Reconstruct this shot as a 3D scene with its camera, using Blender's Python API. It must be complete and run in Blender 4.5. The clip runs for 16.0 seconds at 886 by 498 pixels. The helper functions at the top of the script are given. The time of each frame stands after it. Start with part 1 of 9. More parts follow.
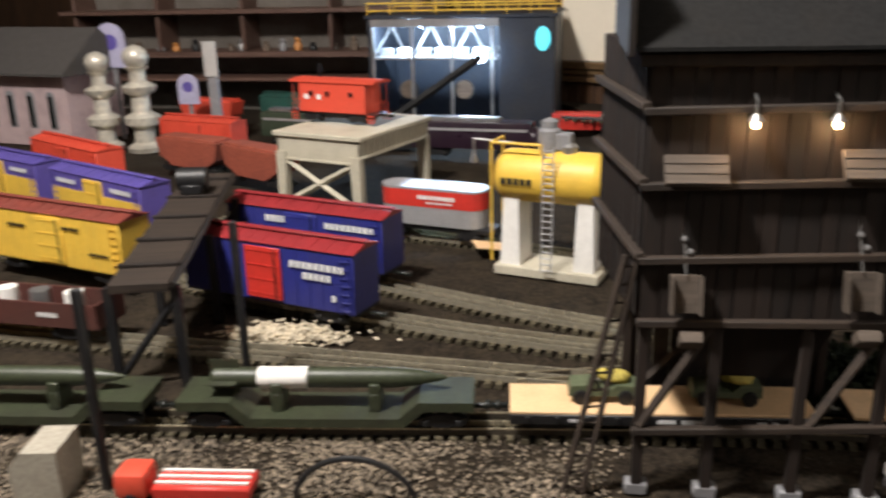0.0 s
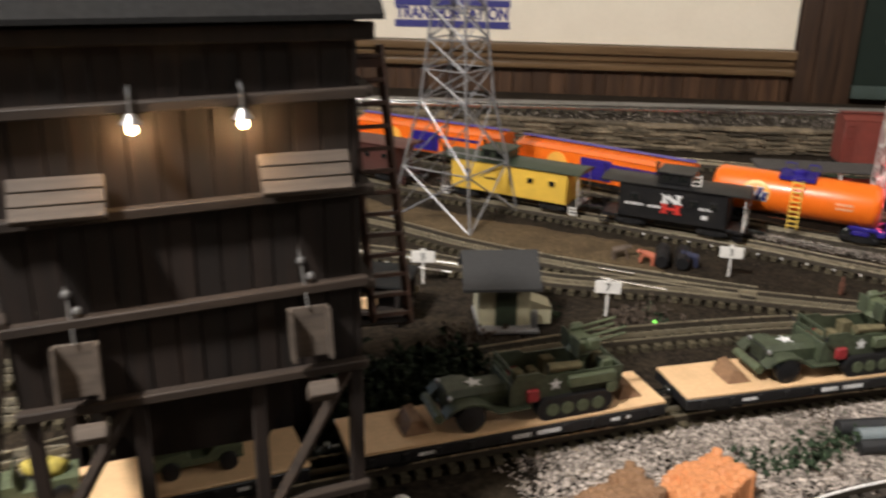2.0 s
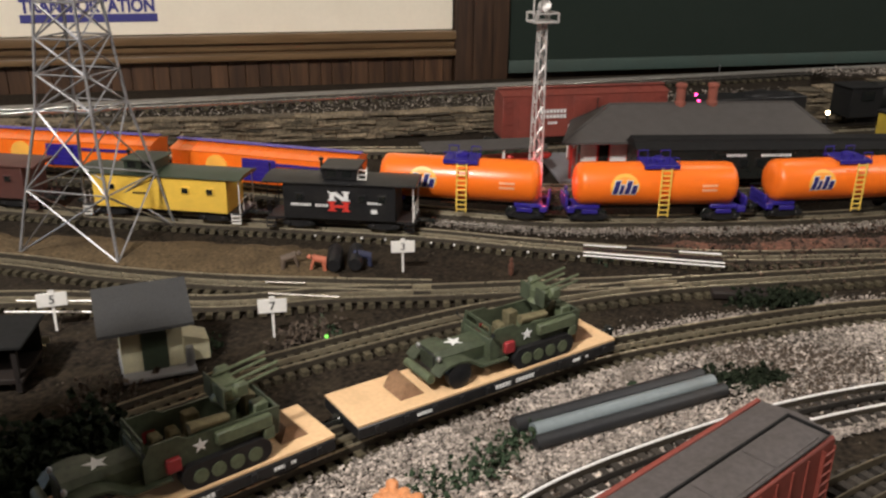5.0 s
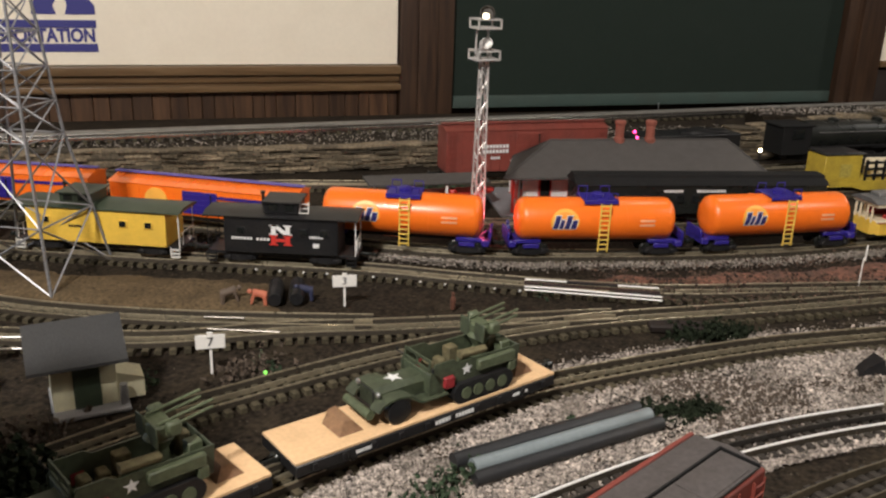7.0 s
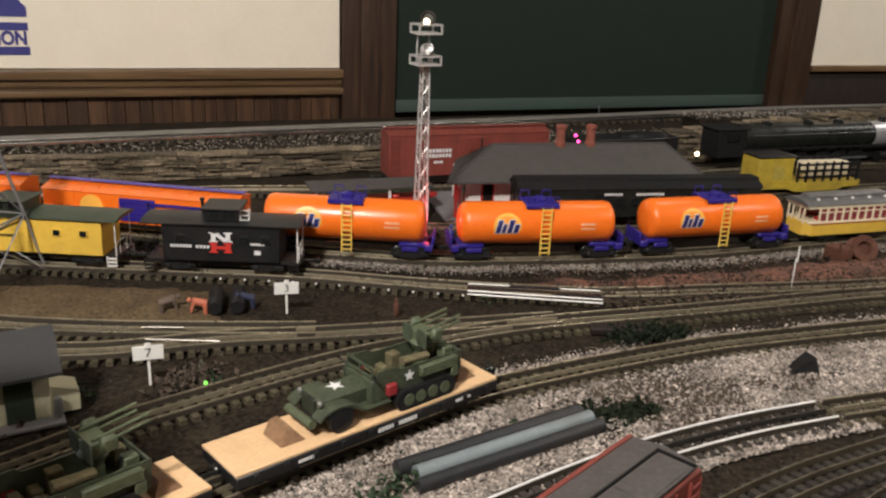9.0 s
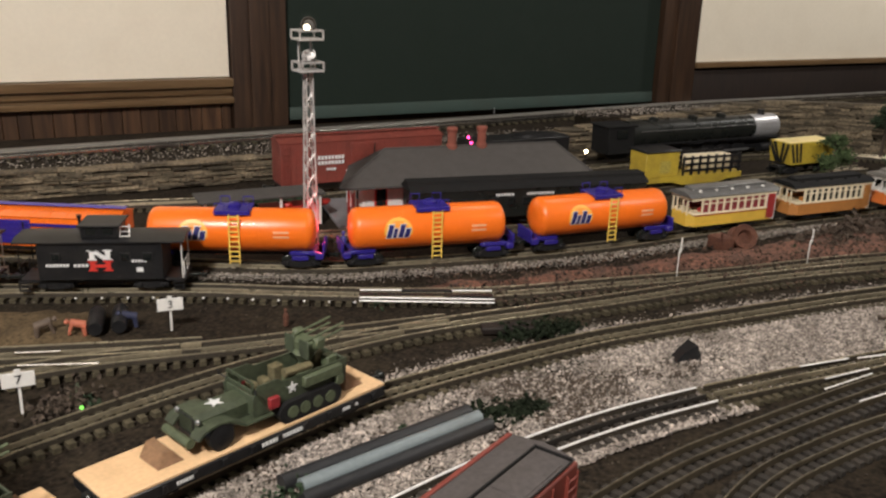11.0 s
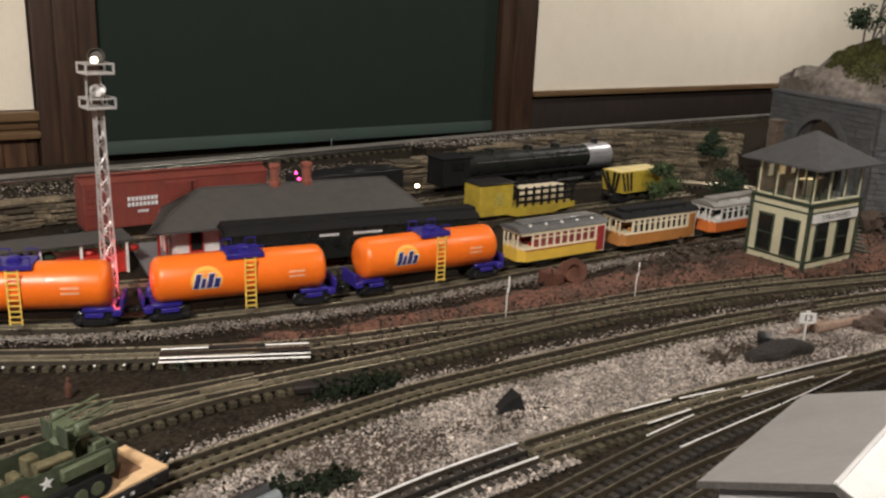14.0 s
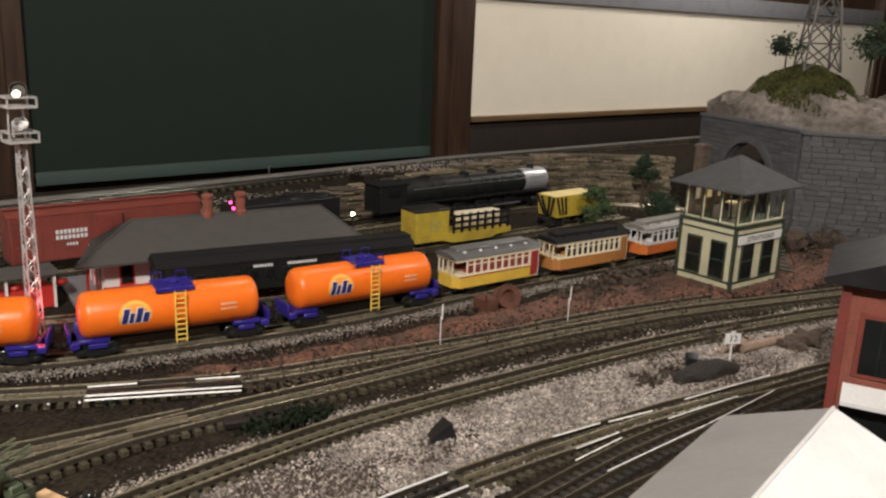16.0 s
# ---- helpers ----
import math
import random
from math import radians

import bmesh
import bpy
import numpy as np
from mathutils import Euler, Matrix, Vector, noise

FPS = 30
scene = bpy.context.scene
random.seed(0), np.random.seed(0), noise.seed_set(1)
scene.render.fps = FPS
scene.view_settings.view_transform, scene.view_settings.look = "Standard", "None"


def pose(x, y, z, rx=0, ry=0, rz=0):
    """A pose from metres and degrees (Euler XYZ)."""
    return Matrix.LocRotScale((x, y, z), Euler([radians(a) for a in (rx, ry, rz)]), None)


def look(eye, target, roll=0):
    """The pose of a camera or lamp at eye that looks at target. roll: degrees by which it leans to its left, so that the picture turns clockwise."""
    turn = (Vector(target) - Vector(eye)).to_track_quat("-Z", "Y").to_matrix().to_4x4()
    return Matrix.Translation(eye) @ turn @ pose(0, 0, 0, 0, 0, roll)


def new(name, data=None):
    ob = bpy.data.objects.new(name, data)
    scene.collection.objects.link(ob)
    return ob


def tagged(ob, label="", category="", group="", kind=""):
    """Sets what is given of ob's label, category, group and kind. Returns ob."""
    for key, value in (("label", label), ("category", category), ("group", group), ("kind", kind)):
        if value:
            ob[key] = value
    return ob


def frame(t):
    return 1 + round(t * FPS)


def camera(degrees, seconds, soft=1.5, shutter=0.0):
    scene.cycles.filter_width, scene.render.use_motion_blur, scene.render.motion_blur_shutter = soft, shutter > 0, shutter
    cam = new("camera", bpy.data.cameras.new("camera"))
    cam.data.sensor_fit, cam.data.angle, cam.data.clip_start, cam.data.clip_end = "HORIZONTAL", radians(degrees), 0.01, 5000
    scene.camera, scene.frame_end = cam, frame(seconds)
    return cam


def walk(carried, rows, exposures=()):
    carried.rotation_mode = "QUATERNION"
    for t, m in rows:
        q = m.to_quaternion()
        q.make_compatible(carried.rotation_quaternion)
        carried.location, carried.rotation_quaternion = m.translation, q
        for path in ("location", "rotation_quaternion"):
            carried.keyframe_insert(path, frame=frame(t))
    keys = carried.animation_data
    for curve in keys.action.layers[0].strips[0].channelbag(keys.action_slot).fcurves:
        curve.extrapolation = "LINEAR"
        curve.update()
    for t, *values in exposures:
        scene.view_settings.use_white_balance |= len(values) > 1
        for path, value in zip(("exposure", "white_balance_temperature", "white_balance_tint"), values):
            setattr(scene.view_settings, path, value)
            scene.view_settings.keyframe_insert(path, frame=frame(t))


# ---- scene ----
cam = camera(54.4, 16.0, soft=2.3, shutter=0.5)
PATH = [
    (0, (0.248, 0.099, 0.454), (-0.027, 1.981, -0.166), -1.4),
    (0.5, (0.285, 0.144, 0.448), (0.223, 2.034, -0.204), -1.3),
    (1, (0.315, 0.186, 0.447), (0.468, 2.062, -0.228), -0.5),
    (1.5, (0.354, 0.237, 0.443), (0.738, 2.077, -0.241), 0.2),
    (2, (0.402, 0.29, 0.439), (1.012, 2.063, -0.258), 0.9),
    (2.5, (0.442, 0.34, 0.43), (1.232, 2.015, -0.323), 1.5),
    (3, (0.499, 0.352, 0.434), (1.346, 1.991, -0.338), 2.0),
    (3.5, (0.509, 0.362, 0.431), (1.369, 1.988, -0.354), 1.8),
    (4, (0.505, 0.365, 0.434), (1.5, 1.918, -0.34), 1.4),
    (4.5, (0.505, 0.358, 0.432), (1.607, 1.848, -0.319), 1.4),
    (5, (0.509, 0.354, 0.433), (1.686, 1.803, -0.286), 0.6),
    (7.5, (0.514, 0.347, 0.44), (1.814, 1.723, -0.204), 1.7),
    (7.9, (0.515, 0.346, 0.443), (1.827, 1.712, -0.201), 1.4),
    (8, (0.514, 0.347, 0.441), (1.831, 1.708, -0.201), 1.6),
    (10.3, (0.53, 0.335, 0.441), (1.985, 1.55, -0.195), 1.6),
    (10.5, (0.533, 0.33, 0.44), (2.005, 1.528, -0.192), 1.6),
    (11, (0.543, 0.324, 0.441), (2.051, 1.482, -0.179), 1.7),
    (11.5, (0.552, 0.321, 0.445), (2.086, 1.452, -0.163), 1.8),
    (12, (0.572, 0.319, 0.447), (2.129, 1.421, -0.155), 2.1),
    (12.5, (0.598, 0.32, 0.449), (2.191, 1.375, -0.142), 2.3),
    (13, (0.618, 0.319, 0.452), (2.252, 1.318, -0.126), 2.4),
    (13.5, (0.631, 0.319, 0.451), (2.298, 1.269, -0.114), 2.4),
    (14, (0.645, 0.317, 0.449), (2.338, 1.224, -0.107), 2.5),
    (14.5, (0.654, 0.317, 0.452), (2.369, 1.185, -0.1), 2.6),
    (15, (0.655, 0.31, 0.454), (2.388, 1.153, -0.082), 2.5),
    (15.5, (0.655, 0.302, 0.455), (2.405, 1.123, -0.06), 2.5),
    (16, (0.65, 0.296, 0.461), (2.41, 1.103, -0.041), 2.4),
]
walk(cam, [(t, look(eye, target, roll)) for t, eye, target, roll in PATH])

# ---- light ----
scene.view_settings.exposure = 0.0
world = bpy.data.worlds.new("room_air")
scene.world = world
world.use_nodes = True
world.node_tree.nodes["Background"].inputs[0].default_value = (1.0, 0.86, 0.7, 1)
world.node_tree.nodes["Background"].inputs[1].default_value = 0.016


def lamp(name, kind, m, energy, color, size=0.1, size_y=0.0, spot=0.0):
    data = bpy.data.lights.new(name, kind)
    data.energy, data.color = energy, color
    if kind == "AREA":
        data.size = size
        if size_y:
            data.shape, data.size_y = "RECTANGLE", size_y
    else:
        data.shadow_soft_size = size
    if spot:
        data.spot_size = radians(spot)
    ob = new(name, data)
    ob.matrix_world = m
    return ob


WARM = (1.0, 0.95, 0.905)
# unseen overhead lights, added to light the room: place and watts
ROOM_LIGHTS = (((-0.45, 0.30, 1.80), 270.0), ((2.30, -0.32, 1.28), 25.0), ((2.35, 1.05, 1.50), 8.0), ((4.10, 0.30, 1.25), 29.0))
for place, watts in ROOM_LIGHTS:
    lamp("added_room_light", "POINT", pose(*place), watts, WARM, 0.10)


# ---- materials ----
def material(name, col, rough=0.5, metal=0.0, var=0.25, scale=60.0, bump=0.15, dirt=(0.05, 0.04, 0.03), dirty=0.25, piece=0.0, coat=0.0, island=0.0, spec=0.5):
    m = bpy.data.materials.new(name)
    m.use_nodes = True
    nt = m.node_tree
    b = nt.nodes["Principled BSDF"]
    L = nt.links.new
    co = nt.nodes.new("ShaderNodeTexCoord")
    fine = nt.nodes.new("ShaderNodeTexNoise")
    fine.inputs["Scale"].default_value, fine.inputs["Detail"].default_value = scale * 4, 4
    wide = nt.nodes.new("ShaderNodeTexNoise")
    wide.inputs["Scale"].default_value, wide.inputs["Detail"].default_value = scale * 0.5, 3
    L(co.outputs["Object"], fine.inputs["Vector"])
    L(co.outputs["Object"], wide.inputs["Vector"])
    ramp = nt.nodes.new("ShaderNodeMapRange")
    ramp.inputs["From Min"].default_value, ramp.inputs["From Max"].default_value = 0.45, 0.75
    ramp.inputs["To Max"].default_value = dirty
    L(wide.outputs["Fac"], ramp.inputs["Value"])
    hsv = nt.nodes.new("ShaderNodeHueSaturation")
    hsv.inputs["Color"].default_value = (*col, 1)
    val = nt.nodes.new("ShaderNodeMapRange")
    val.inputs["From Min"].default_value, val.inputs["From Max"].default_value = 0.3, 0.7
    val.inputs["To Min"].default_value, val.inputs["To Max"].default_value = 1 - var, 1 + var
    L(fine.outputs["Fac"], val.inputs["Value"])
    last = val.outputs[0]
    if piece:
        info = nt.nodes.new("ShaderNodeObjectInfo")
        pr = nt.nodes.new("ShaderNodeMapRange")
        pr.inputs["To Min"].default_value, pr.inputs["To Max"].default_value = 1 - piece, 1 + piece
        L(info.outputs["Random"], pr.inputs["Value"])
        mul = nt.nodes.new("ShaderNodeMath")
        mul.operation = "MULTIPLY"
        L(last, mul.inputs[0])
        L(pr.outputs[0], mul.inputs[1])
        last = mul.outputs[0]
    if island:
        geo = nt.nodes.new("ShaderNodeNewGeometry")
        pr = nt.nodes.new("ShaderNodeMapRange")
        pr.inputs["To Min"].default_value, pr.inputs["To Max"].default_value = 1 - island, 1 + island * 0.6
        L(geo.outputs["Random Per Island"], pr.inputs["Value"])
        mul = nt.nodes.new("ShaderNodeMath")
        mul.operation = "MULTIPLY"
        L(last, mul.inputs[0])
        L(pr.outputs[0], mul.inputs[1])
        last = mul.outputs[0]
    L(last, hsv.inputs["Value"])
    mix = nt.nodes.new("ShaderNodeMix")
    mix.data_type = "RGBA"
    mix.inputs["B"].default_value = (*dirt, 1)
    L(ramp.outputs[0], mix.inputs["Factor"])
    L(hsv.outputs[0], mix.inputs["A"])
    L(mix.outputs["Result"], b.inputs["Base Color"])
    rr = nt.nodes.new("ShaderNodeMapRange")
    rr.inputs["To Min"].default_value, rr.inputs["To Max"].default_value = max(0.03, rough - 0.12), min(1, rough + 0.15)
    L(wide.outputs["Fac"], rr.inputs["Value"])
    L(rr.outputs[0], b.inputs["Roughness"])
    b.inputs["Metallic"].default_value = metal
    b.inputs["Coat Weight"].default_value = coat
    b.inputs["Specular IOR Level"].default_value = spec
    if bump:
        bp = nt.nodes.new("ShaderNodeBump")
        bp.inputs["Strength"].default_value, bp.inputs["Distance"].default_value = bump, 0.002
        L(fine.outputs["Fac"], bp.inputs["Height"])
        L(bp.outputs[0], b.inputs["Normal"])
    return m


def wood(name, a, c, rough=0.5, stretch=(60, 60, 4), piece=0.2, bump=0.2):
    m = bpy.data.materials.new(name)
    m.use_nodes = True
    nt = m.node_tree
    b = nt.nodes["Principled BSDF"]
    L = nt.links.new
    co = nt.nodes.new("ShaderNodeTexCoord")
    mp = nt.nodes.new("ShaderNodeMapping")
    mp.inputs["Scale"].default_value = stretch
    L(co.outputs["Object"], mp.inputs["Vector"])
    n = nt.nodes.new("ShaderNodeTexNoise")
    n.inputs["Scale"].default_value, n.inputs["Detail"].default_value, n.inputs["Distortion"].default_value = 1.5, 6, 0.6
    L(mp.outputs[0], n.inputs["Vector"])
    cr = nt.nodes.new("ShaderNodeValToRGB")
    cr.color_ramp.elements[0].position, cr.color_ramp.elements[1].position = 0.3, 0.7
    cr.color_ramp.elements[0].color, cr.color_ramp.elements[1].color = (*a, 1), (*c, 1)
    L(n.outputs["Fac"], cr.inputs[0])
    info = nt.nodes.new("ShaderNodeObjectInfo")
    pr = nt.nodes.new("ShaderNodeMapRange")
    pr.inputs["To Min"].default_value, pr.inputs["To Max"].default_value = 1 - piece, 1 + piece
    L(info.outputs["Random"], pr.inputs["Value"])
    hsv = nt.nodes.new("ShaderNodeHueSaturation")
    L(cr.outputs[0], hsv.inputs["Color"])
    L(pr.outputs[0], hsv.inputs["Value"])
    L(hsv.outputs[0], b.inputs["Base Color"])
    b.inputs["Roughness"].default_value = rough
    bp = nt.nodes.new("ShaderNodeBump")
    bp.inputs["Strength"].default_value, bp.inputs["Distance"].default_value = bump, 0.002
    L(n.outputs["Fac"], bp.inputs["Height"])
    L(bp.outputs[0], b.inputs["Normal"])
    return m


def glow(name, col, strength):
    m = bpy.data.materials.new(name)
    m.use_nodes = True
    b = m.node_tree.nodes["Principled BSDF"]
    b.inputs["Base Color"].default_value = (*col, 1)
    b.inputs["Emission Color"].default_value = (*col, 1)
    b.inputs["Emission Strength"].default_value = strength
    return m


def clear(name, col=(1, 1, 1), rough=0.03):
    m = bpy.data.materials.new(name)
    m.use_nodes = True
    b = m.node_tree.nodes["Principled BSDF"]
    b.inputs["Base Color"].default_value = (*col, 1)
    b.inputs["Roughness"].default_value = rough
    b.inputs["Transmission Weight"].default_value = 1.0
    b.inputs["IOR"].default_value = 1.3
    return m


SOIL = material("dark_soil", (0.022, 0.0165, 0.0115), 0.95, 0, 0.8, 45, 0.9, (0.055, 0.042, 0.026), 0.45, spec=0.12)
EARTH = material("tan_earth", (0.105, 0.074, 0.041), 0.95, 0, 0.5, 50, 0.8, (0.05, 0.035, 0.02), 0.6, spec=0.15)
REDEARTH = material("red_earth", (0.145, 0.064, 0.040), 0.95, 0, 0.7, 40, 1.0, (0.04, 0.03, 0.022), 0.8)
GRAVEL = material("pale_gravel", (0.40, 0.345, 0.30), 0.9, 0, 0.5, 30, 0.3, (0.11, 0.09, 0.07), 0.7, island=0.8)
GRAVEL2 = material("grey_gravel", (0.22, 0.19, 0.155), 0.9, 0, 0.5, 150, 0.3, island=0.8)
BALLAST = material("grey_ballast", (0.33, 0.29, 0.25), 0.9, 0, 0.5, 60, 0.3, island=0.7)
CREAMY = material("warm_cream_paint", (0.80, 0.70, 0.50), 0.5, 0, 0.05, 40, 0.02, (0.4, 0.32, 0.2), 0.2)
LEAF2 = material("bright_tree_green", (0.065, 0.10, 0.035), 0.85, 0, 0.5, 80, 0.3, (0.03, 0.045, 0.018), 0.5)
CHOCK = material("stained_block_wood", (0.24, 0.135, 0.07), 0.75, 0, 0.2, 60, 0.2, (0.1, 0.05, 0.03), 0.4)
MUSTARD = material("weathered_mustard_paint", (0.52, 0.38, 0.045), 0.5, 0, 0.12, 40, 0.04, (0.16, 0.11, 0.03), 0.5)
ROOFTIN = material("grey_tin_roof", (0.17, 0.17, 0.165), 0.32, 0.35, 0.15, 40, 0.03)
WEATHERED = material("weathered_dark_steel", (0.12, 0.11, 0.10), 0.6, 0.3, 0.25, 60, 0.05)
TARNISH = material("tarnished_brass_silver", (0.70, 0.65, 0.55), 0.32, 0.35, 0.25, 25, 0.1, (0.14, 0.11, 0.08), 0.6)
TANGRAVEL = material("tan_gravel", (0.25, 0.20, 0.145), 0.9, 0, 0.5, 30, 0.3, (0.10, 0.08, 0.06), 0.5, island=0.8)
HEAP = material("cream_stone", (0.62, 0.54, 0.40), 0.9, 0, 0.3, 60, 0.3, island=0.4)
WHITEWALL = material("pale_grey_boards", (0.42, 0.41, 0.39), 0.7, 0, 0.08, 40, 0.05, (0.2, 0.19, 0.17), 0.3)
RUBBLE = material("red_brown_crumbs", (0.078, 0.047, 0.031), 0.95, 0, 0.5, 150, 0.3, island=0.85)
GRIT = material("brown_grit", (0.060, 0.048, 0.033), 0.9, 0, 0.5, 150, 0.3, island=0.85)
TROLLEYGLASS = material("red_tinted_glass", (0.26, 0.05, 0.055), 0.15, 0, 0.2, 40, 0)
TIE = material("brown_black_ties", (0.074, 0.062, 0.038), 0.8, 0, 0.35, 120, 0.3, (0.03, 0.025, 0.018), 0.45, piece=0.3, spec=0.25)
TIETAN = material("weathered_ties", (0.030, 0.024, 0.018), 0.85, 0, 0.4, 120, 0.3, piece=0.35)
YARDRAIL = material("worn_yard_rail", (0.52, 0.47, 0.36), 0.24, 0.7, 0.2, 40, 0.03, (0.12, 0.10, 0.07), 0.4)
RAIL = material("tarnished_rail", (0.47, 0.41, 0.29), 0.28, 0.70, 0.2, 60, 0.03, (0.09, 0.07, 0.045), 0.5)
BED = material("tan_roadbed", (0.055, 0.046, 0.030), 0.9, 0, 0.35, 80, 0.4, (0.05, 0.04, 0.03), 0.5)
CHROME = material("bright_rail", (0.60, 0.58, 0.54), 0.22, 1.0, 0.2, 14, 0.03, (0.10, 0.09, 0.08), 0.9)
# near-white, barely metallic colour that paints the glare on bright metal
GLAREWHITE = material("glare_white_metal", (0.97, 0.95, 0.92), 0.34, 0.25, 0.04, 9, 0.02, (0.55, 0.50, 0.44), 0.15)
DULLRAIL = material("dull_siding_rail", (0.15, 0.125, 0.085), 0.42, 0.7, 0.2, 50, 0.03, (0.04, 0.032, 0.022), 0.6)
RAILSIDE = material("dull_rail_side", (0.055, 0.045, 0.032), 0.6, 0.4, 0.2, 60, 0.05)
DARKRAIL = material("dark_middle_rail", (0.05, 0.045, 0.04), 0.5, 0.6, 0.2, 60, 0.05)
BLACK = material("black_paint", (0.012, 0.012, 0.013), 0.42, 0, 0.3, 60, 0.05, (0.03, 0.026, 0.022), 0.3, spec=0.35)
SATIN = material("satin_black", (0.016, 0.018, 0.016), 0.28, 0.2, 0.2, 60, 0.02, (0.05, 0.045, 0.04), 0.2)
PYLONGREY = material("galvanised_grey", (0.30, 0.30, 0.31), 0.45, 0.5, 0.2, 60, 0.03, (0.12, 0.11, 0.10), 0.4)
LAMPSILVER = material("bright_silver_lattice", (0.58, 0.56, 0.54), 0.4, 0.35, 0.12, 60, 0.03, (0.25, 0.23, 0.21), 0.3)
STEEL = material("grey_steel", (0.42, 0.42, 0.42), 0.35, 0.8, 0.15, 60, 0.03)
SILVER = material("silver_paint", (0.55, 0.55, 0.56), 0.35, 0.55, 0.12, 60, 0.03, (0.2, 0.19, 0.18), 0.25)
ORANGE = material("orange_plastic", (0.98, 0.19, 0.015), 0.33, 0, 0.03, 30, 0.01, (0.5, 0.10, 0.02), 0.12, coat=0.25)
BLUE = material("blue_plastic", (0.028, 0.018, 0.22), 0.35, 0, 0.08, 40, 0.02, (0.02, 0.02, 0.08), 0.2)
YELLOW = material("yellow_paint", (0.78, 0.50, 0.07), 0.45, 0, 0.06, 40, 0.02, (0.30, 0.20, 0.05), 0.3)
SUN = material("yellow_disc", (0.98, 0.50, 0.085), 0.4, 0, 0.03, 40, 0)
LADDER = material("yellow_ladder", (0.90, 0.62, 0.12), 0.4, 0, 0.05, 40, 0)
WHITE = material("white_paint", (0.78, 0.76, 0.72), 0.5, 0, 0.06, 40, 0.03, (0.35, 0.32, 0.27), 0.2)
CREAM = material("cream_paint", (0.60, 0.56, 0.38), 0.6, 0, 0.08, 40, 0.05, (0.25, 0.22, 0.15), 0.3)
DKGREEN = material("dark_green_paint", (0.035, 0.05, 0.03), 0.5, 0, 0.15, 40, 0.05)
RED = material("red_paint", (0.55, 0.035, 0.025), 0.45, 0, 0.08, 40, 0.02, (0.15, 0.02, 0.02), 0.25)
ROOFRED = material("dull_red_roof", (0.27, 0.022, 0.026), 0.5, 0, 0.12, 40, 0.03, (0.10, 0.015, 0.018), 0.35)
RELAYGREY = material("beige_grey_metal", (0.36, 0.33, 0.27), 0.5, 0, 0.2, 60, 0.1, (0.15, 0.13, 0.10), 0.4)
OLIVE3 = material("dark_olive_steel", (0.034, 0.041, 0.022), 0.45, 0, 0.3, 50, 0.1, (0.02, 0.018, 0.012), 0.6)
REDORANGE = material("signal_red_paint", (0.64, 0.075, 0.042), 0.45, 0, 0.06, 40, 0.02, (0.3, 0.04, 0.02), 0.2)
OXIDE = material("oxide_red_paint", (0.21, 0.045, 0.032), 0.55, 0, 0.12, 40, 0.03, (0.06, 0.03, 0.025), 0.35)
MAROON = material("maroon_brown_paint", (0.085, 0.030, 0.024), 0.55, 0, 0.12, 40, 0.03)
NAVY = material("navy_blue_paint", (0.025, 0.03, 0.20), 0.45, 0, 0.08, 40, 0.02)
PURPLE = material("violet_blue_paint", (0.10, 0.075, 0.32), 0.5, 0, 0.08, 40, 0.02)
OLIVE = material("olive_drab", (0.058, 0.072, 0.042), 0.55, 0, 0.3, 45, 0.1, (0.022, 0.020, 0.013), 0.75)
KHAKIDARK = material("worn_canvas", (0.13, 0.11, 0.055), 0.85, 0, 0.3, 60, 0.2, (0.05, 0.05, 0.03), 0.5)
OLIVE2 = material("olive_green", (0.09, 0.11, 0.06), 0.55, 0, 0.25, 60, 0.1)
KHAKI = material("khaki_yellow", (0.45, 0.36, 0.07), 0.7, 0, 0.3, 80, 0.1)
DECK = material("pale_wood_deck", (0.74, 0.49, 0.27), 0.6, 0, 0.08, 60, 0.08, (0.35, 0.22, 0.1), 0.25)
RUST = material("rusty_iron", (0.115, 0.045, 0.026), 0.85, 0.1, 0.4, 80, 0.4, (0.05, 0.025, 0.02), 0.5)
ROOFGREY = material("grey_roof_shingle", (0.062, 0.056, 0.052), 0.8, 0, 0.15, 120, 0.3, (0.05, 0.045, 0.04), 0.3)
DARKSLATE = material("blackish_slate_roof", (0.028, 0.028, 0.028), 0.75, 0, 0.2, 120, 0.3, (0.05, 0.048, 0.045), 0.3)
SLATE = material("slate_roof", (0.062, 0.060, 0.060), 0.75, 0, 0.15, 120, 0.3)
STONE = material("grey_block_stone", (0.098, 0.097, 0.098), 0.9, 0, 0.3, 60, 0.5, (0.05, 0.05, 0.05), 0.4, piece=0.18)
STRATA = material("layered_brown_stone", (0.25, 0.195, 0.125), 0.9, 0, 0.6, 45, 0.8, (0.055, 0.045, 0.028), 0.7, piece=0.5, island=0.75)
ROCK = material("grey_rock", (0.20, 0.17, 0.145), 0.95, 0, 0.45, 14, 1.0, (0.055, 0.046, 0.036), 0.95, spec=0.15)
GRASS = material("moss_green", (0.088, 0.090, 0.030), 0.95, 0, 0.6, 40, 0.9, (0.03, 0.026, 0.012), 0.9, island=0.6, spec=0.1)
LEAF = material("tree_green", (0.026, 0.048, 0.021), 0.85, 0, 0.5, 80, 0.3, (0.02, 0.03, 0.012), 0.5)
BARK = material("bark_brown", (0.07, 0.05, 0.035), 0.9, 0, 0.3, 80, 0.5)
CONCRETE = material("warm_concrete", (0.50, 0.46, 0.36), 0.8, 0, 0.1, 50, 0.15, (0.25, 0.22, 0.16), 0.3)
PINK = material("pink_plaster", (0.48, 0.36, 0.36), 0.8, 0, 0.1, 50, 0.1)
SHADE = material("cream_roller_shade", (0.80, 0.73, 0.60), 0.85, 0, 0.02, 25, 0.03, (0.6, 0.52, 0.40), 0.15)
